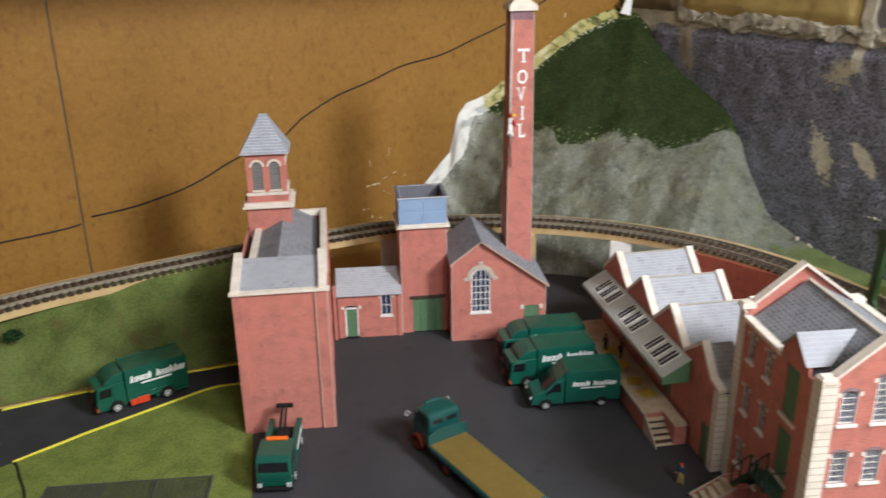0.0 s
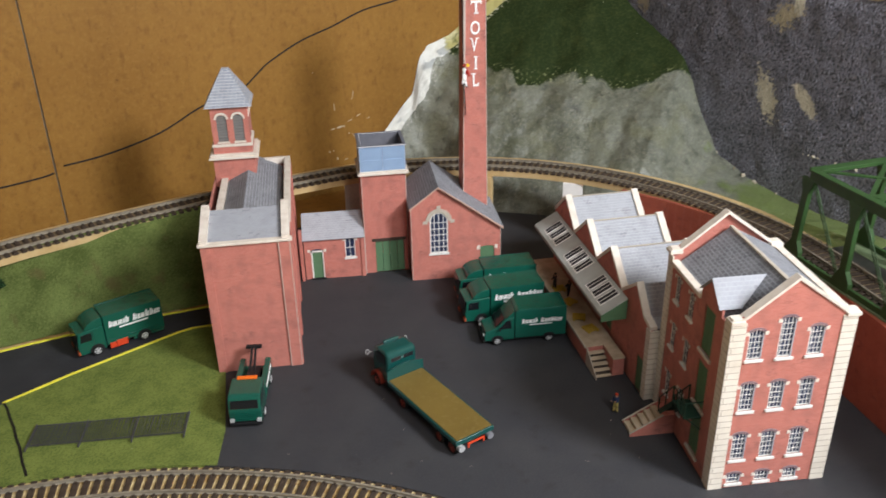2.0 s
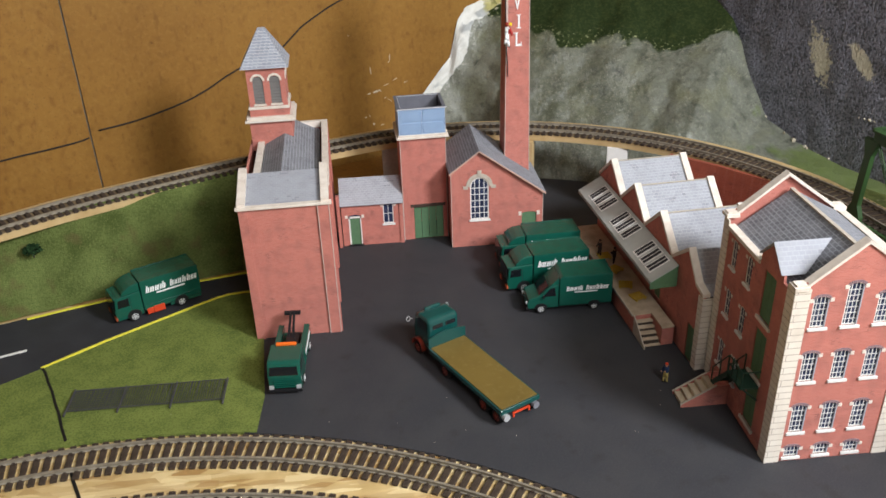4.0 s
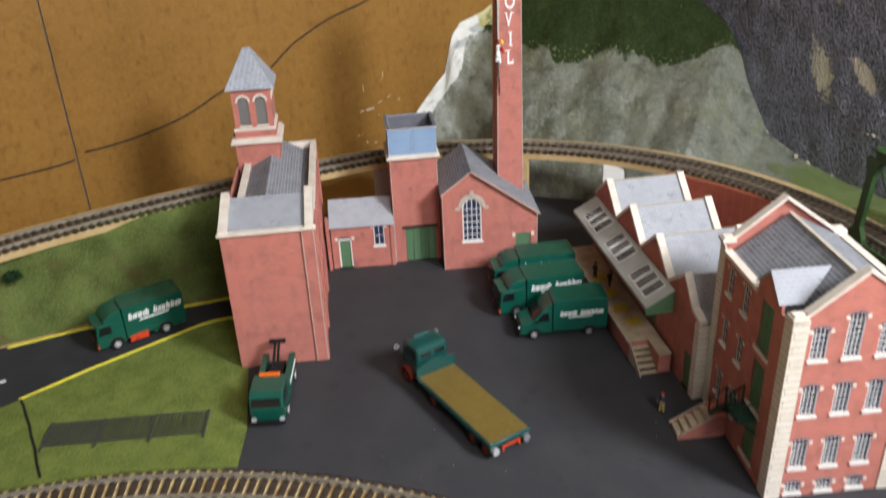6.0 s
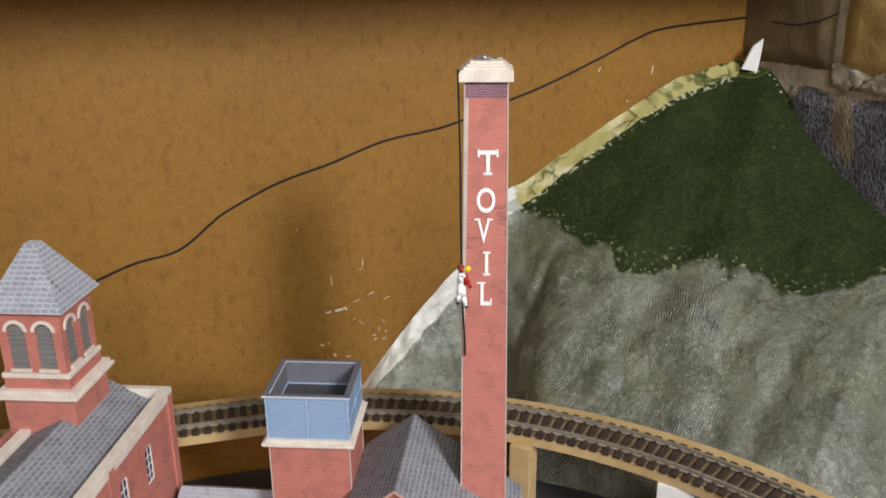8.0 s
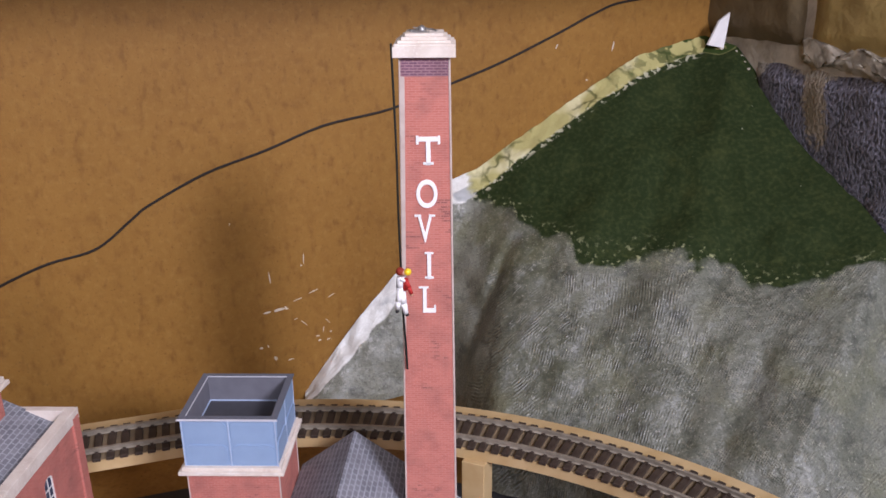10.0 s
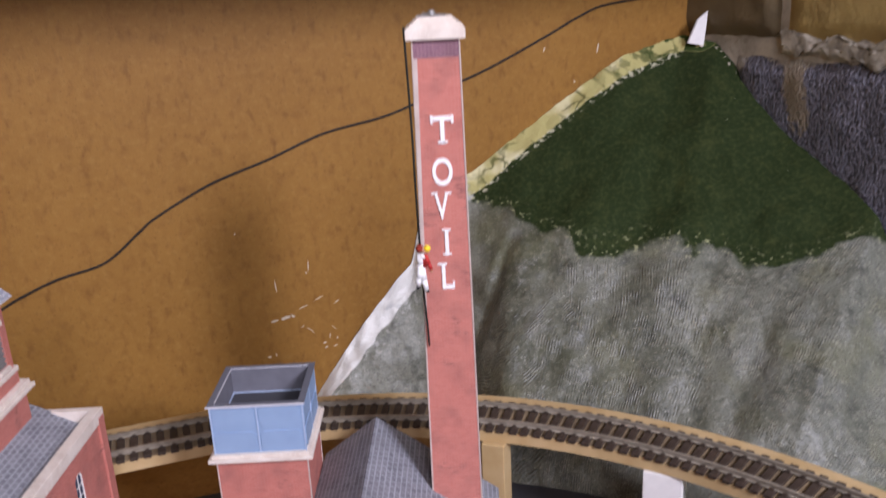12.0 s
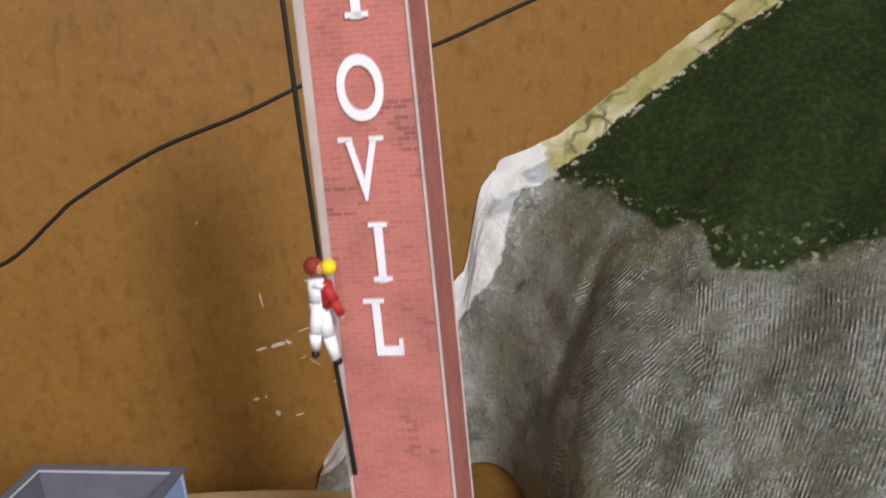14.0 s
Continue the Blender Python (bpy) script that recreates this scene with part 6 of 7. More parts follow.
    part("fascia", boxes((xl, y0 + 0.0010, zl - 0.0030, xl + 0.0011, y1, zl - 0.0012)), CANOPY, roof, "thin grey edge")
    slope = (zr - zl) / (-0.0012 - xl)
    for c in (-0.029, -0.084, -0.140):
        for k in range(3):
            yc = c - 0.0125 + k * 0.0125 - 0.003
            a, b = xl + 0.0030, -0.0038
            za, zb = zl + (a - xl) * slope, zl + (b - xl) * slope
            part("rooflight", slab((a, yc - 0.0052, za + 0.0004), (b, yc - 0.0052, zb + 0.0004), (b, yc + 0.0046, zb + 0.0004), (a, yc + 0.0046, za + 0.0004), 0.0006), WHITE, roof, "white framed rooflight")
            for s in (-1, 1):
                yy = yc + s * 0.0021 - 0.0003
                part("rooflight_pane", slab((a + 0.0008, yy - 0.0015, za + 0.0008 * slope + 0.0007), (b - 0.0008, yy - 0.0015, zb - 0.0008 * slope + 0.0007), (b - 0.0008, yy + 0.0015, zb - 0.0008 * slope + 0.0007), (a + 0.0008, yy + 0.0015, za + 0.0008 * slope + 0.0007), 0.0004), SLIT, roof, "dark glazing strip")
    return own


shed()


def loading_dock():
    own = thing("loading_dock", (0.2885, 0.735, 0), 4.0, "brick loading dock with worn timber top and steps", "loading dock")
    part("platform", boxes((-0.0265, -0.155, 0, -0.0022, 0.004, 0.0155), (-0.0118, -0.1765, 0, -0.0022, -0.1551, 0.0155)), BRICK, own)
    part("deck", boxes((-0.0275, -0.1555, 0.0156, -0.0022, 0.004, 0.0168), (-0.0123, -0.1775, 0.0156, -0.0022, -0.1556, 0.0168)), DOCK, own, "brown worn dock surface")
    part("edging", boxes((-0.0282, -0.1558, 0.0150, -0.0275, 0.004, 0.0170)), STONE, own, "pale dock edging strip")
    for i in range(5):
        part("tread", boxes((-0.0256, -0.1608 - i * 0.0043, 0.0118 - i * 0.0027, -0.0125, -0.1568 - i * 0.0043, 0.0127 - i * 0.0027)), DOCK, own)
    # solid dark wedge in place of the shaded gaps between open treads
    part("tread_gap_shade", prisms(([(-0.0256, -0.1562, 0.0002), (-0.0256, -0.1562, 0.0118), (-0.0256, -0.1780, 0.0006)], (0.0131, 0, 0))), SLEEPER, own, "dark wedge standing in for shade under the open treads")
    part("string", prisms(([(-0.0268, -0.1562, 0.0002), (-0.0268, -0.1562, 0.0165), (-0.0268, -0.1800, 0.0022), (-0.0268, -0.1800, 0.0002)], (0.0008, 0, 0))), STONE, own, "grey stair side")
    return own


loading_dock()

# goods and figures on the dock
SHED = pose(0.2885, 0.735, 0, 0, 0, 4.0)
OCHRE = material("ochre_goods", (0.62, 0.43, 0.06), 0.7, spots=0.5, spot_scale=400)


def pallet(x, y, turn):
    own = thing("pallet", SHED @ Vector((x, y, 0.0169)), turn, "small yellow timber pallet lying on the dock", "pallet", "goods on the dock")
    for i in range(4):
        part("slat", boxes((-0.0055, -0.0048 + i * 0.0028, 0.0012, 0.0055, -0.0030 + i * 0.0028, 0.0019)), OCHRE, own)
    for xx in (-0.0048, 0.0036):
        part("bearer", boxes((xx, -0.005, 0, xx + 0.0012, 0.0056, 0.0011)), OCHRE, own)
    return own


for x, y, a in ((-0.0145, -0.132, 20), (-0.0175, -0.112, -15), (-0.0165, -0.085, 35), (-0.018, -0.06, 5)):
    pallet(x, y, a)


def figure(name, place, turn, h, colours, label, lean=0.0):
    """A small painted model figure: boots, trousers, jacket, arms, head, hat, in one mesh."""
    bm = bmesh.new()
    u = h / 17.0

    def blob(a, b, r, slot, r2=None):
        old = set(bm.faces)
        rod(bm, [c * u for c in a], [c * u for c in b], r * u, 10, None if r2 is None else r2 * u)
        for f in set(bm.faces) - old:
            f.material_index, f.smooth = slot, True

    def ball(c, r, slot, sz=1.0):
        old = set(bm.faces)
        bmesh.ops.create_icosphere(bm, subdivisions=2, radius=r * u, matrix=Matrix.Translation([v * u for v in c]) @ Matrix.Diagonal((1, 1, sz, 1)))
        for f in set(bm.faces) - old:
            f.material_index, f.smooth = slot, True

    for s, fwd in ((-1, 0.9), (1, -0.6)):
        ball((fwd * 1.0 + 0.3, s * 1.0, 0.5), 0.8, 3, 0.6)
        blob((fwd, s * 1.0, 0.5), (fwd * 0.6, s * 0.95, 4.0), 0.75, 1, 0.85)
        blob((fwd * 0.6, s * 0.95, 4.0), (0, s * 0.75, 8.0), 0.9, 1, 1.15)
    blob((0, 0, 7.4), (lean * 0.4, 0, 10.0), 1.75, 1, 1.7)
    blob((lean * 0.4, 0, 9.6), (lean, 0, 13.2), 1.8, 0, 1.55)
    for s in (-1, 1):
        ball((lean, s * 1.9, 12.8), 0.85, 0)
        blob((lean, s * 1.9, 12.8), (lean + 0.9, s * 2.3, 10.2), 0.75, 0)
        blob((lean + 0.9, s * 2.3, 10.2), (lean + 2.4, s * 1.9, 10.0 + s), 0.62, 0)
        ball((lean + 2.6, s * 1.9, 10.0 + s), 0.6, 2)
    blob((lean, 0, 13.0), (lean, 0, 14.0), 0.7, 2)
    ball((lean + 0.1, 0, 14.9), 1.15, 2, 1.1)
    ball((lean + 0.05, 0, 15.5), 1.3, 4, 0.75)
    ob = part(name, bm, None, None)
    for c in colours:
        ob.data.materials.append(c)
    ob.matrix_basis = pose(*place, 0, 0, turn)
    return tagged(ob, label, "figurine", "model figures")


NAVY, SAND, SKIN = material("navy_cloth", (0.02, 0.04, 0.10), 0.7), material("sand_cloth", (0.42, 0.33, 0.10), 0.7), material("skin_paint", (0.5, 0.26, 0.16), 0.6)
DARK = material("dark_cloth", (0.04, 0.03, 0.028), 0.7)
CLOTH_RED, HAIR = material("red_cloth", (0.45, 0.03, 0.025), 0.6), material("red_brown_hair", (0.25, 0.03, 0.015), 0.7)
HELMET = material("yellow_helmet", (0.9, 0.62, 0.01), 0.4)
figure("figurine", (0.277, 0.512, 0.0002), 200, 0.0175, (NAVY, SAND, SKIN, BLACK, RED), "painted model workman in navy jacket standing in the yard")
figure("figurine", SHED @ Vector((-0.0215, -0.058, 0.0169)), 190, 0.0175, (DARK, DARK, SKIN, BLACK, DARK), "dark painted model workman standing on the dock")
figure("figurine", SHED @ Vector((-0.0135, -0.073, 0.0169)), 120, 0.0165, (DARK, DARK, SKIN, BLACK, DARK), "dark painted model workman beside the pallets")
# the climber on the chimney, with the cable that holds him


def climber():
    bm = bmesh.new()

    def blob(a, b, r, slot, r2=None):
        old = set(bm.faces)
        rod(bm, a, b, r, 10, r2)
        for f in set(bm.faces) - old:
            f.material_index, f.smooth = slot, True

    def ball(c, r, slot):
        old = set(bm.faces)
        bmesh.ops.create_icosphere(bm, subdivisions=2, radius=r, matrix=Matrix.Translation(c))
        for f in set(bm.faces) - old:
            f.material_index, f.smooth = slot, True

    k = 0.001
    blob((0.9 * k, 0, 0.8 * k), (0.3 * k, 0, 4.2 * k), 0.75 * k, 1, 0.9 * k)
    blob((0.3 * k, 0, 4.2 * k), (-0.3 * k, 0, 7.6 * k), 0.95 * k, 1, 1.2 * k)
    blob((-1.6 * k, -0.4 * k, 2.4 * k), (-1.2 * k, -1.0 * k, 5.0 * k), 0.7 * k, 1, 0.85 * k)
    blob((-1.2 * k, -1.0 * k, 5.0 * k), (-0.4 * k, -0.3 * k, 8.0 * k), 0.85 * k, 1, 1.2 * k)
    ball((1.2 * k, -0.2 * k, 0.6 * k), 0.62 * k, 3), ball((-1.6 * k, -0.9 * k, 1.9 * k), 0.58 * k, 3)
    blob((-0.5 * k, 0, 7.2 * k), (-0.6 * k, -0.2 * k, 9.4 * k), 1.15 * k, 1, 1.2 * k)
    blob((-0.6 * k, -0.2 * k, 9.2 * k), (-0.4 * k, -0.2 * k, 12.4 * k), 1.2 * k, 1, 1.15 * k)
    blob((0.85 * k, -0.3 * k, 8.6 * k), (0.95 * k, -0.4 * k, 12.0 * k), 0.95 * k, 0, 0.9 * k)
    blob((1.0 * k, -1.0 * k, 11.8 * k), (2.0 * k, -1.2 * k, 9.6 * k), 0.75 * k, 0), blob((2.0 * k, -1.2 * k, 9.6 * k), (2.6 * k, -0.8 * k, 7.6 * k), 0.6 * k, 0)
    ball((2.7 * k, -0.8 * k, 7.2 * k), 0.5 * k, 2)
    blob((-0.3 * k, -1.6 * k, 12.2 * k), (1.5 * k, -1.3 * k, 11.4 * k), 0.35 * k, 1)
    ball((-0.5 * k, -0.3 * k, 14.2 * k), 1.3 * k, 5)
    ball((0.5 * k, -0.5 * k, 13.9 * k), 0.9 * k, 2)
    ball((1.7 * k, -0.7 * k, 14.2 * k), 1.1 * k, 4)
    ob = part("figurine", bm, None, None)
    for c in (CLOTH_RED, FIG_WHITE, SKIN, BLACK, HELMET, HAIR):
        ob.data.materials.append(c)
    ob.matrix_basis = pose(0.2046, 0.7752, 0.1812, 0, 0, 2) @ Matrix.Scale(1.47, 4)
    return tagged(ob, "model climber in white trousers and red jacket on the chimney", "figurine", "model figures")


climber()
CABLE = [Vector(p) for p in ((0.2022, 0.7795, 0.2955), (0.2028, 0.7800, 0.270), (0.2033, 0.7790, 0.250), (0.2034, 0.7790, 0.225), (0.2040, 0.7786, 0.196), (0.2044, 0.7784, 0.180), (0.2052, 0.7782, 0.166), (0.2056, 0.7782, 0.154))]
solo("cable", curve_mesh(CABLE, 0.0005, 4), material("black_cord", (0.012, 0.014, 0.012), 0.5), "thin black cord hanging down the chimney edge", "cord")


# ---- steps and iron stair on the warehouse side ----
NOSING = material("worn_nosing", (0.45, 0.38, 0.28), 0.8, spots=0.5, spot_scale=300)


def side_steps():
    own = thing("stone_steps", (0.278, 0.482, 0), 0, "brick steps with worn brown treads beside the warehouse", "steps")
    for i in range(5):
        part("step", boxes((0.0008 + i * 0.0046, 0.0012, 0, 0.0054 + i * 0.0046, 0.0158, 0.0024 + i * 0.0029), bevel=0.0002), DOCK, own)
        part("nosing", boxes((0.0005 + i * 0.0046, 0.0012, 0.0025 + i * 0.0029, 0.0013 + i * 0.0046, 0.0158, 0.0029 + i * 0.0029)), NOSING, own, "paler worn step edge")
    part("landing", boxes((0.0240, 0.0012, 0, 0.0325, 0.0158, 0.0152)), BRICK, own)
    for y in (0, 0.0159):
        part("side_wall", prisms(([(0, y, 0), (0.0325, y, 0), (0.0325, y, 0.0160), (0.024, y, 0.0160), (0, y, 0.0020)], (0, 0.0011, 0))), BRICK, own)
        part("coping", prisms(([(-0.0004, y - 0.0001, 0.0020), (0.024, y - 0.0001, 0.0161), (0.024, y - 0.0001, 0.0167), (-0.0004, y - 0.0001, 0.0026)], (0, 0.0013, 0))), STONE, own, "pale sloping coping")
    return own


side_steps()
IRON = material("dark_green_iron", (0.012, 0.035, 0.022), 0.5)


def iron_stair():
    own = thing("iron_stair", (0.2975, 0.452, 0.0196), 0, "dark green iron stair with railings up to a loading door", "stair")
    part("landing", boxes((0.0, -0.010, 0.0235, 0.0122, 0.010, 0.0248)), IRON, own)
    for i in range(6):
        part("tread", boxes((0.001, 0.0105 + i * 0.0034, 0.0205 - i * 0.0036, 0.0112, 0.0137 + i * 0.0034, 0.0214 - i * 0.0036)), IRON, own)
    for x in (0.0002, 0.0114):
        part("stringer", prisms(([(x, 0.010, 0.0248), (x, 0.031, 0.0015), (x, 0.031, 0.0), (x, 0.028, 0.0), (x, 0.010, 0.0200)], (0.0007, 0, 0))), IRON, own)
        bm = bmesh.new()
        rod(bm, (x, 0.010, 0.0365), (x, 0.031, 0.0125), 0.0005, 6)
        for t in (0, 0.5, 1):
            rod(bm, (x, 0.010 + 0.021 * t, 0.0245 - 0.0245 * t), (x, 0.010 + 0.021 * t, 0.0365 - 0.024 * t), 0.0005, 6)
        part("handrail", bm, IRON, own)
    bm = bmesh.new()
    for y in (-0.010, -0.003, 0.004, 0.010):
        rod(bm, (0.0004, y, 0.0245), (0.0004, y, 0.0365), 0.0005, 6)
    rod(bm, (0.0004, -0.010, 0.0365), (0.0004, 0.010, 0.0365), 0.0005, 6)
    rod(bm, (0.0004, -0.010, 0.031), (0.0004, 0.010, 0.031), 0.0004, 6)
    rod(bm, (0.0004, -0.010, 0.0365), (0.0122, -0.010, 0.0365), 0.0005, 6)
    part("handrail", bm, IRON, own)
    for y in (-0.009, 0.009):
        bm = bmesh.new()
        beam(bm, (0.0128, y, 0.0135), (0.002, y, 0.0236), 0.0009, 0.0009)
        part("bracket", bm, IRON, own)
    return own


iron_stair()


# ---- truss bridge ----
def truss_bridge():
    own = thing("truss_bridge", (0.4819, 0.5925, TRACK_Z - 0.001), 9.5, "green plastic lattice truss bridge carrying the raised track", "bridge")
    half, top, n, bay, step = 0.0354, 0.0800, 6, 0.0515, 0.0610
    far_end = -n * bay
    pale = material("bridge_deck_green", (0.15, 0.20, 0.11), 0.6, spots=0.5, spot_scale=60, second=(0.09, 0.13, 0.06))
    for x0, x1 in ((-half - 0.0030, -0.0200), (0.0200, half + 0.0030)):
        part("deck_edge", boxes((x0, far_end - 0.008, -0.0005, x1, 0.010, 0.0014), bevel=0.0003), pale, own, "paler green deck edge")
    part("deck", boxes((-0.0199, far_end - 0.008, -0.0012, 0.0199, 0.010, 0.0009)), material("dark_bridge_deck", (0.03, 0.034, 0.028), 0.7, spots=0.6, spot_scale=80, second=(0.06, 0.055, 0.045)), own, "dark deck below the rails")
    for s in (-1, 1):
        x = s * half
        part("top_chord", boxes((x - 0.0016, far_end, top - 0.0095, x + 0.0016, 0.0, top - 0.0012), (x - 0.0030, far_end, top - 0.0012, x + 0.0030, 0.0, top), bevel=0.0003), BRIDGE, own)
        part("bottom_chord", boxes((x - 0.0014, far_end, 0.0014, x + 0.0014, 0.0075, 0.0060), bevel=0.0003), BRIDGE, own)
        for i in range(n + 1):
            y = -i * bay
            foot = (0.0060 if i == 0 else -0.0060 if i == n else 0.0)
            # posts spread into gussets at head and foot
            head_wide, mid_wide, foot_wide = 0.0075, 0.0034, 0.0085
            line = [(-foot_wide, 0.0), (foot_wide, 0.0), (foot_wide, 0.0075), (mid_wide, 0.0165), (mid_wide, top - 0.022), (head_wide, top - 0.0096), (-head_wide, top - 0.0096), (-mid_wide, top - 0.022), (-mid_wide, 0.0165), (-foot_wide, 0.0075)]
            pts = [(x - 0.0021, y + u + foot * (1 - z / top), 0.0014 + z) for u, z in line]
            part("post", prisms((pts, (0.0042, 0, 0)), bevel=0.0003), BRIDGE, own)
        for i in range(n):
            bm = bmesh.new()
            ya, yb = (-i * bay - 0.0045, -(i + 1) * bay + 0.0055) if i < n / 2 else (-(i + 1) * bay + 0.0045, -i * bay - 0.0055)
            for o in (-0.0015, 0.0015):
                rod(bm, (x, ya + o, top - 0.010), (x, yb + o, 0.008), 0.0006, 7)
            part("tie_rod", bm, BRIDGE, own, "pair of thin green tie rods")
    count = int(-far_end / step)
    for i in range(count + 1):
        bm = boxes((-half, -i * step - 0.0040, top - 0.0034, half, -i * step + 0.0040, top - 0.0002), bevel=0.0004)
        for s in (-1, 1):
            prism(bm, [(s * (half - 0.001), -i * step - 0.0095, top - 0.0024), (s * (half - 0.001), -i * step + 0.0040, top - 0.0024), (s * (half - 0.014), -i * step - 0.0040, top - 0.0024)], (0, 0, 0.0020))
        part("top_strut", bm, BRIDGE, own)
    for i in range(count):
        for s in (-1, 1):
            bm = bmesh.new()
            beam(bm, (-half * s, -i * step, top - 0.0012 + 0.0003 * s), (half * s, -(i + 1) * step, top - 0.0012 + 0.0003 * s), 0.0034, 0.0014)
            part("top_brace", bm, BRIDGE, own)
    return own


truss_bridge()


# ---- vehicles ----
def wheel(own, x, y, r, w, hub, hub_label):
    """A wheel standing on z = 0: tyre, with its rim as a sub-part. y is its middle."""
    bm = bmesh.new()
    rod(bm, (x, y - w / 2, r), (x, y + w / 2, r), r, 20)
    bmesh.ops.bevel(bm, geom=[e for e in bm.edges if len(e.link_faces) == 2 and e.calc_face_angle(0) > 1.0], offset=r * 0.15, segments=2, affect="EDGES")
    ty = part("wheel", bm, TYRE, own, "black tyre")
    s = 1 if y > 0 else -1
    bm = bmesh.new()
    rod(bm, (x, y + s * w * 0.35, r), (x, y + s * (w / 2 + 0.0002), r), r * 0.60, 16)
    rod(bm, (x, y + s * w * 0.45, r), (x, y + s * (w / 2 + 0.0007), r), r * 0.25, 10, r * 0.2)
    for i in range(5):
        a = i * math.tau / 5
        rod(bm, (x + r * 0.44 * math.cos(a), y + s * w * 0.45, r + r * 0.44 * math.sin(a)), (x + r * 0.44 * math.cos(a), y + s * (w / 2 + 0.0005), r + r * 0.44 * math.sin(a)), r * 0.10, 6)
    part("rim", bm, hub, ty, hub_label)
    bm = bmesh.new()
    for i in range(5):
        a = (i + 0.5) * math.tau / 5
        c = (x + r * 0.40 * math.cos(a), r + r * 0.40 * math.sin(a))
        rod(bm, (c[0], y + s * w * 0.45, c[1]), (c[0], y + s * (w / 2 + 0.0003), c[1]), r * 0.13, 7)
    part("rim_slots", bm, TYRE, ty, "dark slots in the rim")


def wordmark(own, x0, x1, y, z, h, side_sign, slope=0.0):
    """A white printed name on a side, drawn as plain slanted bars of two words with a thin line under."""
    widths = (1.0, 1.15, 1.15, 0.55, 1.0, 0.0, 1.1, 0.8, 1.05, 1.1, 1.0, 0.75, 0.8)
    total = sum(widths) + 0.9
    unit, x = (x1 - x0) / total, 0.0
    rnd = random.Random(4)
    for wd in widths:
        if wd == 0.0:
            x += 0.9
            continue
        tall = wd in (1.1, 1.0) and rnd.random() < 0.5
        hh = h * (0.95 if tall else 0.70)
        k = 0.20 * (1 if x1 > x0 else -1)
        z0 = z + slope * x * unit
        for f0, f1 in ((0.04, 0.37), (0.48, 0.81)):
            a, b = x0 + (x + wd * f0) * unit, x0 + (x + wd * f1) * unit
            top = hh if f0 < 0.4 else min(hh, 0.70 * h)
            part("lettering_bar", prisms(([(a, y, z0), (b, y, z0), (b + k * top, y, z0 + top), (a + k * top, y, z0 + top)], (0, side_sign * 0.00025, 0))), FIG_WHITE, own, "white printed bar of lettering")
        x += wd
    part("lettering_line", prisms(([(x0 + 0.2 * (x1 - x0), y, z - 0.45 * h), (x0 + 0.75 * (x1 - x0), y, z - 0.45 * h), (x0 + 0.75 * (x1 - x0), y, z - 0.25 * h), (x0 + 0.2 * (x1 - x0), y, z - 0.25 * h)], (0, side_sign * 0.0002, 0))), FIG_WHITE, own, "fine white printed line")


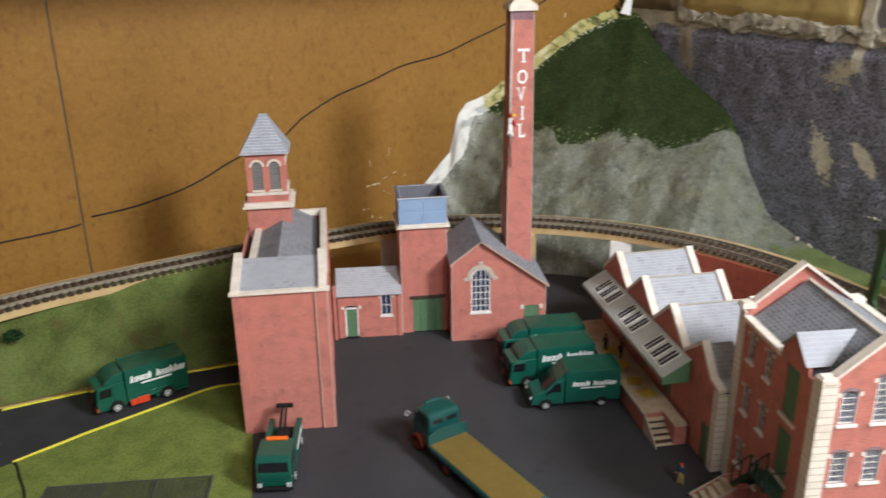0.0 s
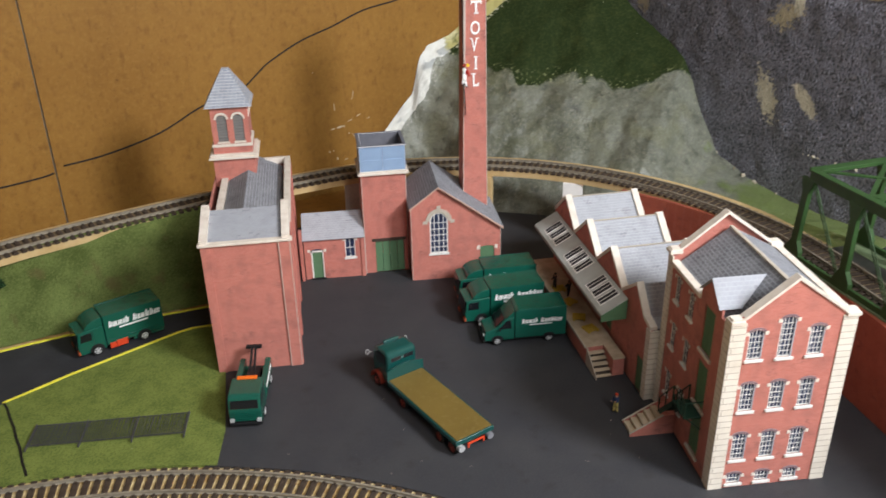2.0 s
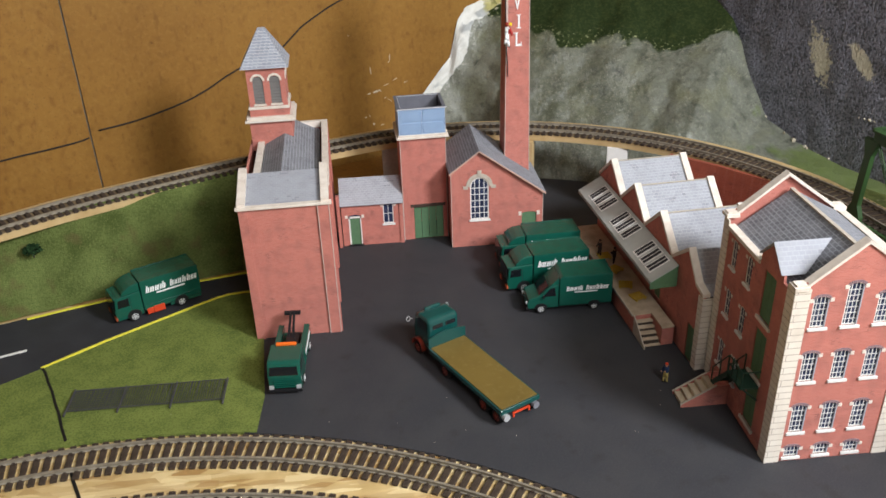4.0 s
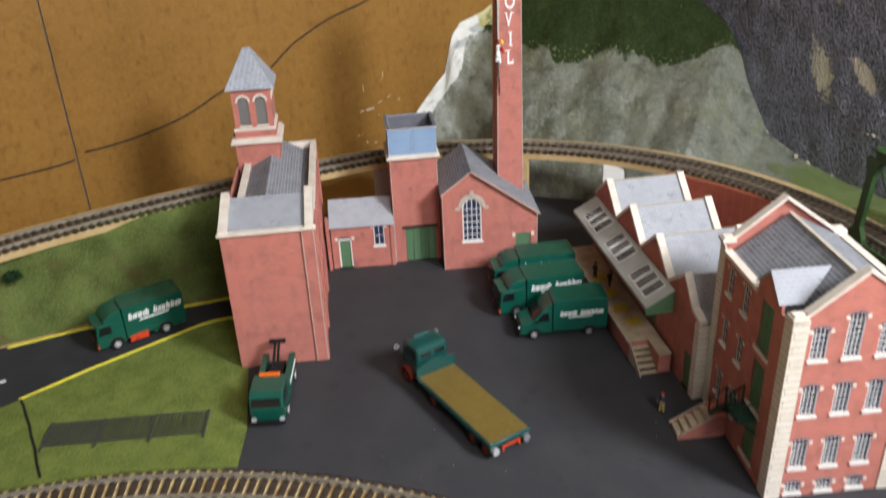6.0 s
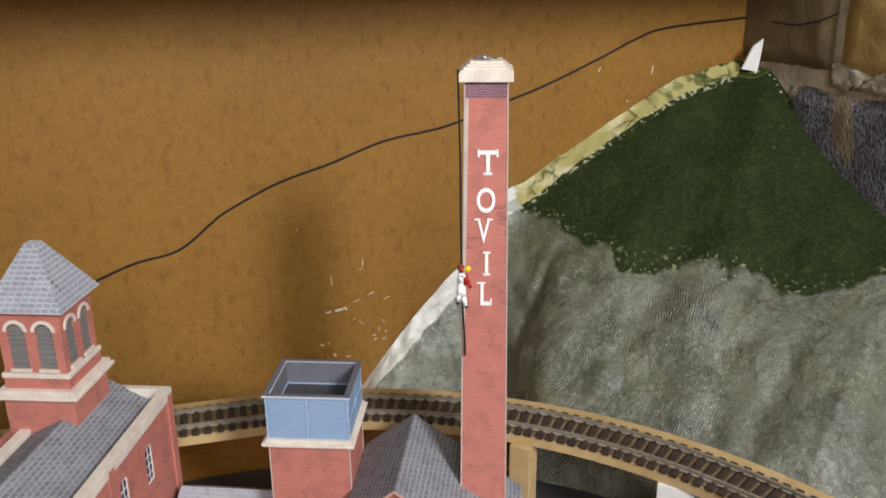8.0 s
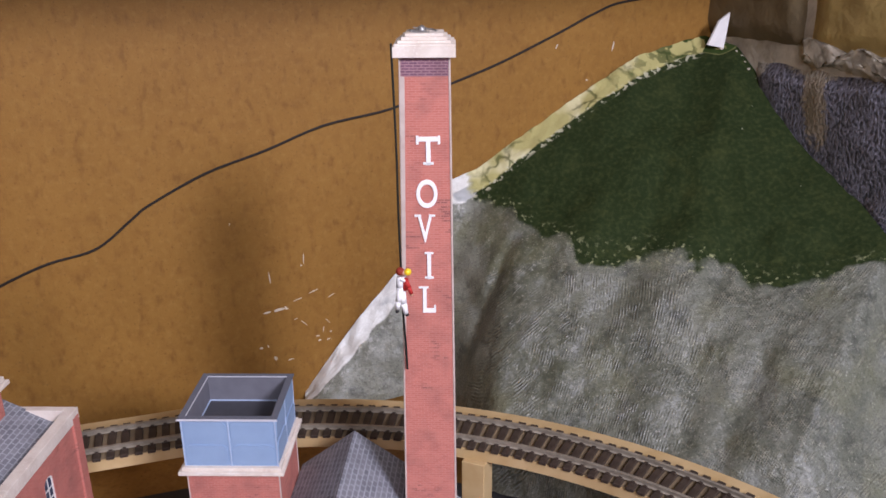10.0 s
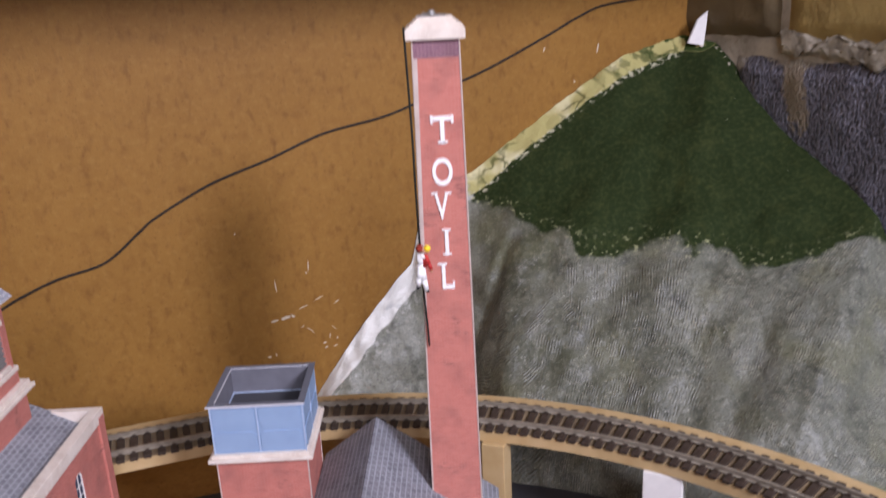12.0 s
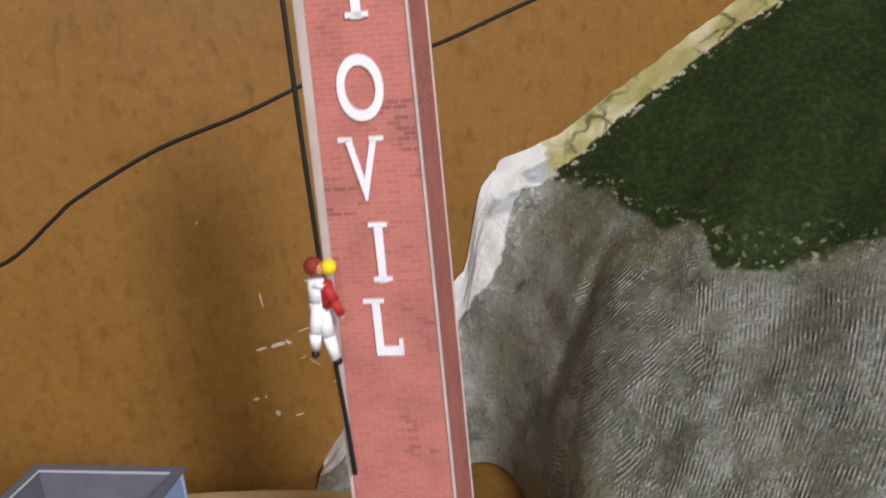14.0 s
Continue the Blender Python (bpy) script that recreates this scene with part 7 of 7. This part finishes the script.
def box_truck(place, turn, label, tank=RED):
    """Cab to +x. A diecast box lorry with a domed roof deflector."""
    own = thing("box_lorry", (*place, 0.0003), turn, label, "lorry", "green haulage vehicles")
    w, rear, fore, high = 0.0128, -0.0372, 0.0125, 0.0345
    part("chassis", boxes((rear + 0.001, -0.0085, 0.0035, 0.031, 0.0085, 0.0062)), BLACK, own)
    part("box_body", prisms(([(rear, -w, 0.0065), (fore, -w, 0.0065), (fore, -w, high - 0.0004), (rear, -w, high - 0.0004)], (0, 2 * w, 0)), bevel=0.0010), GREEN_PAINT, own)
    for s in (-1, 1):
        part("skirt", boxes((rear + 0.001, s * w - 0.0008, 0.0045, -0.0245, s * w + 0.0003, 0.0066), (-0.0125, s * w - 0.0008, 0.0045, -0.0095, s * w + 0.0003, 0.0066)), GREEN_PAINT, own)
        part("roof_rail", boxes((rear + 0.0004, s * (w - 0.0004) - 0.0004, high - 0.0006, fore - 0.0004, s * (w - 0.0004) + 0.0004, high)), GREEN_PAINT, own)
        part("side_moulding", boxes((rear + 0.001, s * w - 0.0002, 0.0108, fore - 0.001, s * w + 0.0003, 0.0114)), GREEN_PAINT, own)
        part("tank", boxes((-0.0045, s * (w - 0.001) - 0.0016, 0.0026, 0.0050, s * (w - 0.001) + 0.0014, 0.0086), (0.0052, s * (w - 0.001) - 0.0014, 0.0026, 0.0105, s * (w - 0.001) + 0.0012, 0.0080), bevel=0.0004), tank, own, "bright red side tank")
    cab = part("cab", prisms(([(0.0130, -w + 0.0005, 0.0040), (0.0350, -w + 0.0005, 0.0040), (0.0358, -w + 0.0005, 0.0125), (0.0342, -w + 0.0005, 0.0232), (0.0318, -w + 0.0005, 0.0252), (0.0130, -w + 0.0005, 0.0258)], (0, 2 * w - 0.001, 0)), bevel=0.0010), GREEN_PAINT, own)
    part("deflector", prisms(([(0.0130, -w + 0.0012, 0.0256), (0.0285, -w + 0.0012, 0.0252), (0.0278, -w + 0.0012, 0.0278), (0.0250, -w + 0.0012, 0.0304), (0.0205, -w + 0.0012, 0.0326), (0.0130, -w + 0.0012, 0.0338)], (0, 2 * w - 0.0024, 0)), bevel=0.0011), GREEN_PAINT, own)
    part("sun_visor", boxes((0.0318, -w + 0.0014, 0.0240, 0.0352, w - 0.0014, 0.0250), bevel=0.0003), GREEN_PAINT, cab)
    part("windscreen", prisms(([(0.0358, -w + 0.0018, 0.0148), (0.0358, w - 0.0018, 0.0148), (0.0347, w - 0.0024, 0.0228), (0.0347, -w + 0.0024, 0.0228)], (0.0003, 0, 0))), GLASS, cab)
    for s in (-1, 1):
        y = s * (w - 0.0005)
        part("side_window", prisms(([(0.0235, y, 0.0158), (0.0332, y, 0.0158), (0.0322, y, 0.0226), (0.0235, y, 0.0230)], (0, s * 0.0002, 0))), GLASS, cab)
        part("door_line", boxes((0.0222, s * (w - 0.0005) - 0.0001, 0.0060, 0.0225, s * (w - 0.0005) + 0.0002, 0.0235)), BLACK, cab)
        part("mirror", boxes((0.0345, s * (w + 0.0014) - 0.0006, 0.0150, 0.0352, s * (w + 0.0014) + 0.0006, 0.0205)), GREEN_PAINT, cab)
        part("headlight", boxes((0.0345, s * (w - 0.004) - 0.0020, 0.0046, 0.0362, s * (w - 0.004) + 0.0034, 0.0078), bevel=0.0004), DARK_ORANGE, cab, "dull red lamp cluster")
        for xx in (0.0210, -0.0190):
            part("wheel_arch", prisms(([(xx + 0.0062 * math.cos(a * math.pi / 8), s * (w - 0.0006 if xx > 0 else w + 0.0001), 0.0048 + 0.0062 * math.sin(a * math.pi / 8)) for a in range(9)], (0, s * 0.0004, 0))), BLACK, cab if xx > 0 else own)
            wheel(own, xx, s * (w - 0.0016), 0.0048, 0.0040, CHROME, "chrome wheel hub")
    part("grille", boxes((0.0352, -0.008, 0.0062, 0.0360, 0.008, 0.0078), (0.0354, -0.008, 0.0090, 0.0361, 0.008, 0.0104), (0.0355, -0.008, 0.0114, 0.0362, 0.008, 0.0126)), BLACK, cab)
    wordmark(own, 0.0090, -0.0350, w + 0.0001, 0.0226, 0.0064, 1)
    wordmark(own, -0.0350, 0.0090, -w - 0.0001, 0.0226, 0.0064, -1)
    return own


DARK_ORANGE = material("dull_red_lamp", (0.45, 0.09, 0.03), 0.4)
box_truck((-0.1168, 0.6755), 209, "dark green diecast box lorry with red side tanks on the road")
box_truck((0.2188, 0.6671), 186, "dark green diecast box lorry parked at the loading dock")
box_truck((0.2202, 0.7045), 182.5, "dark green diecast box lorry parked beside the boiler house")


def van(place, turn):
    own = thing("box_van", (*place, 0.0003), turn, "dark green diecast box van with chrome wheels by the dock", "van", "green haulage vehicles")
    w = 0.0122
    part("chassis", boxes((-0.034, -0.009, 0.003, 0.030, 0.009, 0.0055)), BLACK, own)
    part("box_body", prisms(([(-0.0360, -w, 0.0058), (0.0085, -w, 0.0058), (0.0085, -w, 0.0315), (0.0060, -w, 0.0335), (-0.0360, -w, 0.0335)], (0, 2 * w, 0)), bevel=0.0011), GREEN_PAINT, own)
    for s in (-1, 1):
        part("roof_rail", boxes((-0.0355, s * (w - 0.0005) - 0.0004, 0.0332, 0.0060, s * (w - 0.0005) + 0.0004, 0.0339)), GREEN_PAINT, own)
    cab = part("cab", prisms(([(0.0087, -w + 0.001, 0.0045), (0.0340, -w + 0.001, 0.0045), (0.0352, -w + 0.001, 0.0095), (0.0335, -w + 0.001, 0.0135), (0.0245, -w + 0.001, 0.0165), (0.0165, -w + 0.001, 0.0245), (0.0087, -w + 0.001, 0.0262)], (0, 2 * w - 0.002, 0)), bevel=0.0011), GREEN_PAINT, own)
    part("wind_deflector", prisms(([(0.0087, -w + 0.0014, 0.0262), (0.0160, -w + 0.0014, 0.0252), (0.0087, -w + 0.0014, 0.0320)], (0, 2 * w - 0.0028, 0)), bevel=0.0004), GREEN_PAINT, own)
    part("windscreen", prisms(([(0.0247, -w + 0.0025, 0.0170), (0.0247, w - 0.0025, 0.0170), (0.0172, w - 0.0032, 0.0243), (0.0172, -w + 0.0032, 0.0243)], (0.0003, 0, 0.0003))), GLASS, cab)
    for s in (-1, 1):
        y = s * (w - 0.001)
        part("side_window", prisms(([(0.0112, y, 0.0155), (0.0222, y, 0.0155), (0.0160, y, 0.0228), (0.0122, y, 0.0235)], (0, s * 0.0002, 0))), GLASS, cab)
        part("mirror", boxes((0.0210, s * (w + 0.0010) - 0.0008, 0.0150, 0.0220, s * (w + 0.0010) + 0.0008, 0.0178)), BLACK, cab)
        bm = bmesh.new()
        rod(bm, (0.0342, s * 0.0088, 0.0100), (0.0356, s * 0.0088, 0.0098), 0.0014, 12)
        part("headlight", bm, CHROME, cab, "silver headlight")
        wheel(own, 0.0235, s * (w - 0.0022), 0.0042, 0.0036, CHROME, "chrome wheel hub")
        wheel(own, -0.0210, s * (w - 0.0018), 0.0042, 0.0036, CHROME, "chrome wheel hub")
        for xx in (0.0235, -0.0210):
            yy = s * (w - (0.0011 if xx > 0 else -0.0001))
            part("wheel_arch", prisms(([(xx + 0.0055 * math.cos(a * math.pi / 8), yy, 0.0050 + 0.0045 * math.sin(a * math.pi / 8)) for a in range(9)], (0, s * 0.0003, 0))), BLACK, own)
    part("bumper", boxes((0.0335, -w + 0.0012, 0.0040, 0.0358, w - 0.0012, 0.0066), bevel=0.0005), BLACK, cab)
    wordmark(own, 0.0030, -0.0320, w + 0.0001, 0.0200, 0.0046, 1)
    wordmark(own, -0.0320, 0.0030, -w - 0.0001, 0.0200, 0.0046, -1)
    return own


van((0.2302, 0.6278), 180.5)


def tow_truck(place, turn):
    own = thing("tow_truck", (*place, 0.0003), turn, "dark green diecast breakdown lorry with a black crane", "lorry", "green haulage vehicles")
    w = 0.0122
    part("chassis", boxes((-0.030, -0.0085, 0.003, 0.0285, 0.0085, 0.0062)), BLACK, own)
    part("bed", boxes((-0.0315, -w, 0.0062, 0.0065, w, 0.0085), bevel=0.0004), GREEN_PAINT, own)
    for s in (-1, 1):
        part("locker", boxes((-0.0310, s * (w - 0.0023) - 0.0022, 0.0086, 0.0045, s * (w - 0.0023) + 0.0022, 0.0165), bevel=0.0005), GREEN_PAINT, own)
        part("lettering_bar", boxes((-0.026, s * (w - 0.0001) - 0.0001, 0.0115, 0.001, s * (w - 0.0001) + 0.0002, 0.0140)), FIG_WHITE, own, "white printed bar of lettering")
    cab = part("cab", prisms(([(0.0068, -w + 0.0003, 0.0042), (0.0305, -w + 0.0003, 0.0042), (0.0318, -w + 0.0003, 0.0150), (0.0292, -w + 0.0003, 0.0248), (0.0262, -w + 0.0003, 0.0262), (0.0068, -w + 0.0003, 0.0262)], (0, 2 * w - 0.0006, 0)), bevel=0.0011), GREEN_PAINT, own)
    part("windscreen", prisms(([(0.0317, -w + 0.0020, 0.0172), (0.0317, w - 0.0020, 0.0172), (0.0300, w - 0.0026, 0.0232), (0.0300, -w + 0.0026, 0.0232)], (0.0003, 0, 0.0002))), GLASS, cab)
    bm = bmesh.new()
    for i in range(4):
        block(bm, 0.0306 + 0.00022 * i, -0.0078, 0.0068 + i * 0.0018, 0.0321, 0.0078, 0.0076 + i * 0.0018)
    part("grille", bm, GREEN_PAINT, cab)
    part("bumper", boxes((0.0295, -w, 0.0030, 0.0325, w, 0.0052), bevel=0.0004), BLACK, cab)
    part("light_bar", boxes((0.0072, -0.0075, 0.0262, 0.0098, 0.0075, 0.0282), bevel=0.0006), ORANGE, cab, "bright orange light bar")
    for s in (-1, 1):
        part("headlight", boxes((0.0308, s * 0.0098 - 0.0017, 0.0056, 0.0324, s * 0.0098 + 0.0017, 0.0082), bevel=0.0003), CHROME, cab, "silver headlight")
        y = s * (w - 0.0003)
        part("side_window", prisms(([(0.0160, y, 0.0166), (0.0285, y, 0.0166), (0.0270, y, 0.0235), (0.0160, y, 0.0238)], (0, s * 0.0002, 0))), GLASS, cab)
        for xx in (0.0195, -0.0185):
            wheel(own, xx, s * (w - 0.0018), 0.0047, 0.0038, CHROME, "chrome wheel hub")
    crane = part("crane", boxes((-0.0250, -0.0052, 0.0086, 0.0040, 0.0052, 0.0128), (-0.012, -0.0030, 0.0128, -0.004, 0.0030, 0.0190), bevel=0.0004), BLACK, own, "black plastic crane")
    bm = bmesh.new()
    for s in (-1, 1):
        beam(bm, (-0.006, s * 0.0018, 0.0150), (-0.0300, s * 0.0013, 0.0275), 0.0016, 0.0026)
    part("jib", bm, BLACK, crane)
    part("head_bar", boxes((-0.0318, -0.0062, 0.0262, -0.0290, 0.0062, 0.0288), bevel=0.0004), BLACK, crane)
    return own


tow_truck((0.0050, 0.5695), 267).scale = (1.10, 1.0, 1.0)


DRUM = material("dull_grey_drum", (0.20, 0.20, 0.22), 0.5)


def flatbed(place, turn):
    own = thing("flatbed_lorry", (*place, 0.0003), turn, "green vintage eight-wheel flatbed lorry with red chassis, empty", "lorry", "green haulage vehicles")
    w = 0.0165
    part("chassis", boxes((-0.058, -0.0078, 0.0062, 0.058, -0.0050, 0.0100), (-0.058, 0.0050, 0.0062, 0.058, 0.0078, 0.0100), (-0.0575, -0.005, 0.007, -0.0555, 0.005, 0.0095), (0.0, -0.005, 0.007, 0.002, 0.005, 0.0095), (0.03, -0.005, 0.007, 0.032, 0.005, 0.0095)), DARK_RED, own, "dark red chassis frame")
    part("bed", boxes((-0.0644, -w, 0.0105, 0.0264, w, 0.0142), bevel=0.0004), TEAL_PAINT, own)
    part("deck", boxes((-0.0630, -w + 0.0014, 0.0142, 0.0259, w - 0.0014, 0.0148)), DECK, own, "plain ochre load deck")
    part("headboard", prisms(([(0.0262, -w, 0.0142), (0.0262, w, 0.0142), (0.0262, w, 0.0222), (0.0262, w - 0.011, 0.0250), (0.0262, -w + 0.011, 0.0250), (0.0262, -w, 0.0222)], (0.0014, 0, 0))), TEAL_PAINT, own)
    cab = part("cab", prisms(([(0.0305, -0.0132, 0.0075), (0.0525, -0.0132, 0.0075), (0.0540, -0.0132, 0.0200), (0.0510, -0.0132, 0.0325), (0.0460, -0.0132, 0.0350), (0.0335, -0.0132, 0.0348), (0.0305, -0.0132, 0.0325)], (0, 0.0264, 0)), bevel=0.0024), TEAL_PAINT, own)
    part("roof_sign", boxes((0.0455, -0.0070, 0.0346, 0.0480, 0.0070, 0.0370), bevel=0.0006), TEAL_PAINT, cab)
    part("rear_window", boxes((0.0301, -0.0100, 0.0268, 0.0306, -0.0014, 0.0300), (0.0301, 0.0014, 0.0268, 0.0306, 0.0100, 0.0300)), GLASS, cab)
    part("windscreen", prisms(([(0.0532, -0.0120, 0.0225), (0.0532, 0.0120, 0.0225), (0.0514, 0.0112, 0.0320), (0.0514, -0.0112, 0.0320)], (0.0005, 0, 0))), GLASS, cab)
    part("radiator", boxes((0.0530, -0.0060, 0.0085, 0.0556, 0.0060, 0.0205), bevel=0.0008), CHROME, cab, "silver radiator grille")
    for s in (-1, 1):
        y = s * 0.0133
        part("side_window", prisms(([(0.0340, y, 0.0235), (0.0465, y, 0.0235), (0.0460, y, 0.0310), (0.0345, y, 0.0310)], (0, s * 0.0003, 0))), GLASS, cab)
        bm = bmesh.new()
        a0 = [(0.0445 + 0.0078 * math.cos(a * math.pi / 10), 0.0062 + 0.0078 * math.sin(a * math.pi / 10)) for a in range(11)]
        a1 = [(0.0445 + 0.0066 * math.cos(a * math.pi / 10), 0.0062 + 0.0066 * math.sin(a * math.pi / 10)) for a in range(11)]
        for i in range(10):
            prism(bm, [(a0[i][0], s * 0.0118, a0[i][1]), (a0[i + 1][0], s * 0.0118, a0[i + 1][1]), (a1[i + 1][0], s * 0.0118, a1[i + 1][1]), (a1[i][0], s * 0.0118, a1[i][1])], (0, s * 0.0045, 0))
        part("mudguard", bm, DARK_RED, own, "dark red front mudguard")
        bm = bmesh.new()
        for i in range(8):
            a = i * math.tau / 8
            b = (i + 1) * math.tau / 8
            rod(bm, (0.0535, s * 0.0175 + 0.0016 * math.cos(a), 0.0275 + 0.0022 * math.sin(a)), (0.0535, s * 0.0175 + 0.0016 * math.cos(b), 0.0275 + 0.0022 * math.sin(b)), 0.0003, 5)
        rod(bm, (0.0520, s * 0.0145, 0.0275), (0.0535, s * 0.0162, 0.0275), 0.0003, 5)
        part("mirror", bm, CHROME, cab, "chrome mirror ring")
        for xx in (0.0445, 0.0065, -0.0420, -0.0575):
            wheel(own, xx, s * 0.0132, 0.0055, 0.0048, DARK_RED, "dark red wheel centre")
        part("side_tank", boxes((0.015, s * 0.0095 - 0.002, 0.0060, 0.028, s * 0.0095 + 0.003, 0.0102), bevel=0.0005), RED, own, "red side locker")
        bm = bmesh.new()
        rod(bm, (-0.0660, s * 0.0125, 0.0078), (-0.0625, s * 0.0125, 0.0078), 0.0026, 14)
        part("rear_drum", bm, DRUM if s < 0 else CHROME, own, "dull grey rear drum" if s < 0 else "silver rear drum")
    part("rear_bar", boxes((-0.0656, -0.0072, 0.0088, -0.0646, 0.0072, 0.0100), (-0.0656, -0.0072, 0.0060, -0.0646, -0.0060, 0.0088), (-0.0656, 0.0060, 0.0060, -0.0646, 0.0072, 0.0088)), RED, own, "red rear bar")
    return own


flatbed((0.1362, 0.5412), 117.4)


# ---- small scenery ----
def fence(place, turn):
    own = thing("mesh_fence", (*place, 0.0012), turn, "grey plastic railing lying flat on the grass", "fence")
    L, W = 0.112, 0.0255
    for y in (0.001, W - 0.001):
        part("rail", boxes((0, y - 0.0002, 0.0010, L, y + 0.0002, 0.0015)), FENCE, own)
    for i in range(4):
        x = 0.0006 + i * (L - 0.0012) / 3
        part("post", boxes((x - 0.0004, -0.0042, 0.0, x + 0.0004, W + 0.0006, 0.0018)), FENCE, own)
    n = 66
    bar = part("paling", boxes((-0.00022, 0, 0.0008, 0.00022, W, 0.0013)), FENCE, own)
    for i in range(n):
        ob = bar if i == 0 else new("paling", bar.data)
        ob.parent = own
        ob.matrix_basis = pose(0.0022 + i * (L - 0.0044) / (n - 1), 0, 0, 0, 0, random.uniform(-1.5, 1.5))
    # finer mesh in the first bay
    for i in range(9):
        part("mesh_wire", boxes((0.0010, 0.0022 + i * 0.0026, 0.0014, L / 3, 0.0025 + i * 0.0026, 0.0017)), FENCE, own)
    return own


fence((-0.1530, 0.5335), -0.3)


def bush(place, r, seed):
    rnd = random.Random(seed)
    own = thing("bush", place, 0, "small dark green foam bush on the grass bank", "bush")
    bm = bmesh.new()
    rod(bm, (0, 0, -0.003), (0.0005, 0, r * 0.8), r * 0.12, 7, r * 0.06)
    part("trunk", bm, SLEEPER, own)
    bm = bmesh.new()
    for i in range(420):
        a, e, q = rnd.uniform(0, math.tau), rnd.uniform(-0.4, 1.4), r * rnd.uniform(0.35, 1.0)
        c = Vector((q * math.cos(a) * math.cos(e), q * math.sin(a) * math.cos(e), r * 0.45 + q * 0.7 * math.sin(e)))
        s = rnd.uniform(0.0006, 0.0014)
        m = Matrix.Translation(c) @ Euler((rnd.uniform(0, 6), rnd.uniform(0, 6), 0)).to_matrix().to_4x4()
        v = [bm.verts.new(m @ Vector(p)) for p in ((-s, -s * 0.7, 0), (s, -s * 0.7, 0), (s, s * 0.7, s * 0.3), (-s, s * 0.7, 0))]
        bm.faces.new(v)
    part("crown", bm, material("bush_leaf", (0.015, 0.045, 0.012), 0.9, spots=0.6, spot_scale=500), own)
    return own


bush((-0.2115, 0.6895, 0.052), 0.0075, 5)

# a dark gap in the baseboard joint across the grass and tracks
bm = bmesh.new()
ribbon(bm, [(-0.187, 0.594), (-0.1815, 0.585), (-0.1765, 0.574), (-0.1695, 0.561), (-0.1640, 0.548), (-0.1570, 0.534), (-0.1505, 0.518), (-0.1435, 0.503)], 0.0019, 0.0006, 0.0012)
tagged(part("board_joint", bm, BLACK, None), "dark open joint between the two baseboards", "joint", kind="structure")
bm = bmesh.new()
ribbon(bm, [(-0.138, 0.487), (-0.128, 0.464), (-0.116, 0.440), (-0.103, 0.411), (-0.09, 0.38)], 0.0022, -0.0019, -0.0014)
tagged(part("board_joint", bm, BLACK, None), "dark open joint between the two baseboards", "joint", kind="structure")

# ---- wear on the walls ----
FLAKE = material("white_scuff", (0.70, 0.62, 0.50), 0.8, spots=0.5, spot_scale=300)


def flake(bm, m, w, h, rnd):
    """A thin ragged chip in the plane y = 0 of m."""
    n = 9
    pts = []
    for i in range(n):
        a = i * math.tau / n
        q = rnd.uniform(0.45, 1.0)
        pts.append(m @ Vector((w * q * math.cos(a), 0, h * q * math.sin(a))))
    prism(bm, pts, m.to_3x3() @ Vector((0, -0.0003, 0)))


rnd = random.Random(11)
# scuffs on the hardboard beside the hill: x along the world, z up, size, slant
SCUFFS = ((0.0822, 0.102, 0.0006, 0.006, -5), (0.1055, 0.115, 0.0004, 0.006, 5), (0.1036, 0.109, 0.0008, 0.0012, 0), (0.079, 0.0758, 0.004, 0.0009, -5), (0.086, 0.0763, 0.005, 0.0015, -8), (0.0915, 0.077, 0.0025, 0.001, 40), (0.0994, 0.0825, 0.004, 0.0005, -15), (0.1105, 0.0872, 0.0045, 0.0006, -20), (0.1225, 0.0815, 0.004, 0.0004, -25), (0.1027, 0.063, 0.0045, 0.0003, 45), (0.0975, 0.067, 0.003, 0.0003, -20), (0.1195, 0.061, 0.0035, 0.0003, 50), (0.1117, 0.0501, 0.0016, 0.0006, 0), (0.1128, 0.0463, 0.0016, 0.0011, -30))
SCUFFS += ((0.1189, 0.046, 0.0025, 0.0005, -10), (0.121, 0.052, 0.0008, 0.0013, 0), (0.116, 0.055, 0.0004, 0.003, 10), (0.073, 0.048, 0.0022, 0.001, -10), (0.0774, 0.0487, 0.0006, 0.0014, -20), (0.0819, 0.0377, 0.0014, 0.002, -10), (0.0919, 0.0346, 0.003, 0.0005, -5), (0.290, 0.255, 0.0007, 0.0028, 25), (0.060, 0.147, 0.0006, 0.001, 0), (0.315, 0.228, 0.001, 0.001, 0), (0.335, 0.252, 0.0008, 0.005, 12))
for x, z, w, h, a in SCUFFS:
    bm = bmesh.new()
    flake(bm, pose(0, 0, 0, 0, a, 0), w, h, rnd)
    p = on_board(x, z, 0.0002)
    bmesh.ops.transform(bm, matrix=Matrix.Translation(p) @ pose(0, 0, 0, 0, 0, BOARD_TURN), verts=bm.verts)
    ob = part("scuff", bm, FLAKE, back, "pale scuff on the hardboard")
    ob.matrix_parent_inverse = ROOM.inverted()

# crumbs lying about the yard
crumbs = bmesh.new()
for i in range(14):
    x, y, size = rnd.uniform(0.02, 0.33), 0.455 + abs(rnd.gauss(0, 0.06)), rnd.uniform(0.00015, 0.0003)
    if 0.29 < x and y > 0.41:
        continue
    block(crumbs, -size, -size * 0.7, 0, size, size * 0.6, size * 0.8, pose(x, y, 0.0001, 0, 0, rnd.uniform(0, 180)))
tagged(part("crumbs", crumbs, FLAKE, None), "pale plaster crumbs scattered over the yard", "crumbs", kind="stuff")
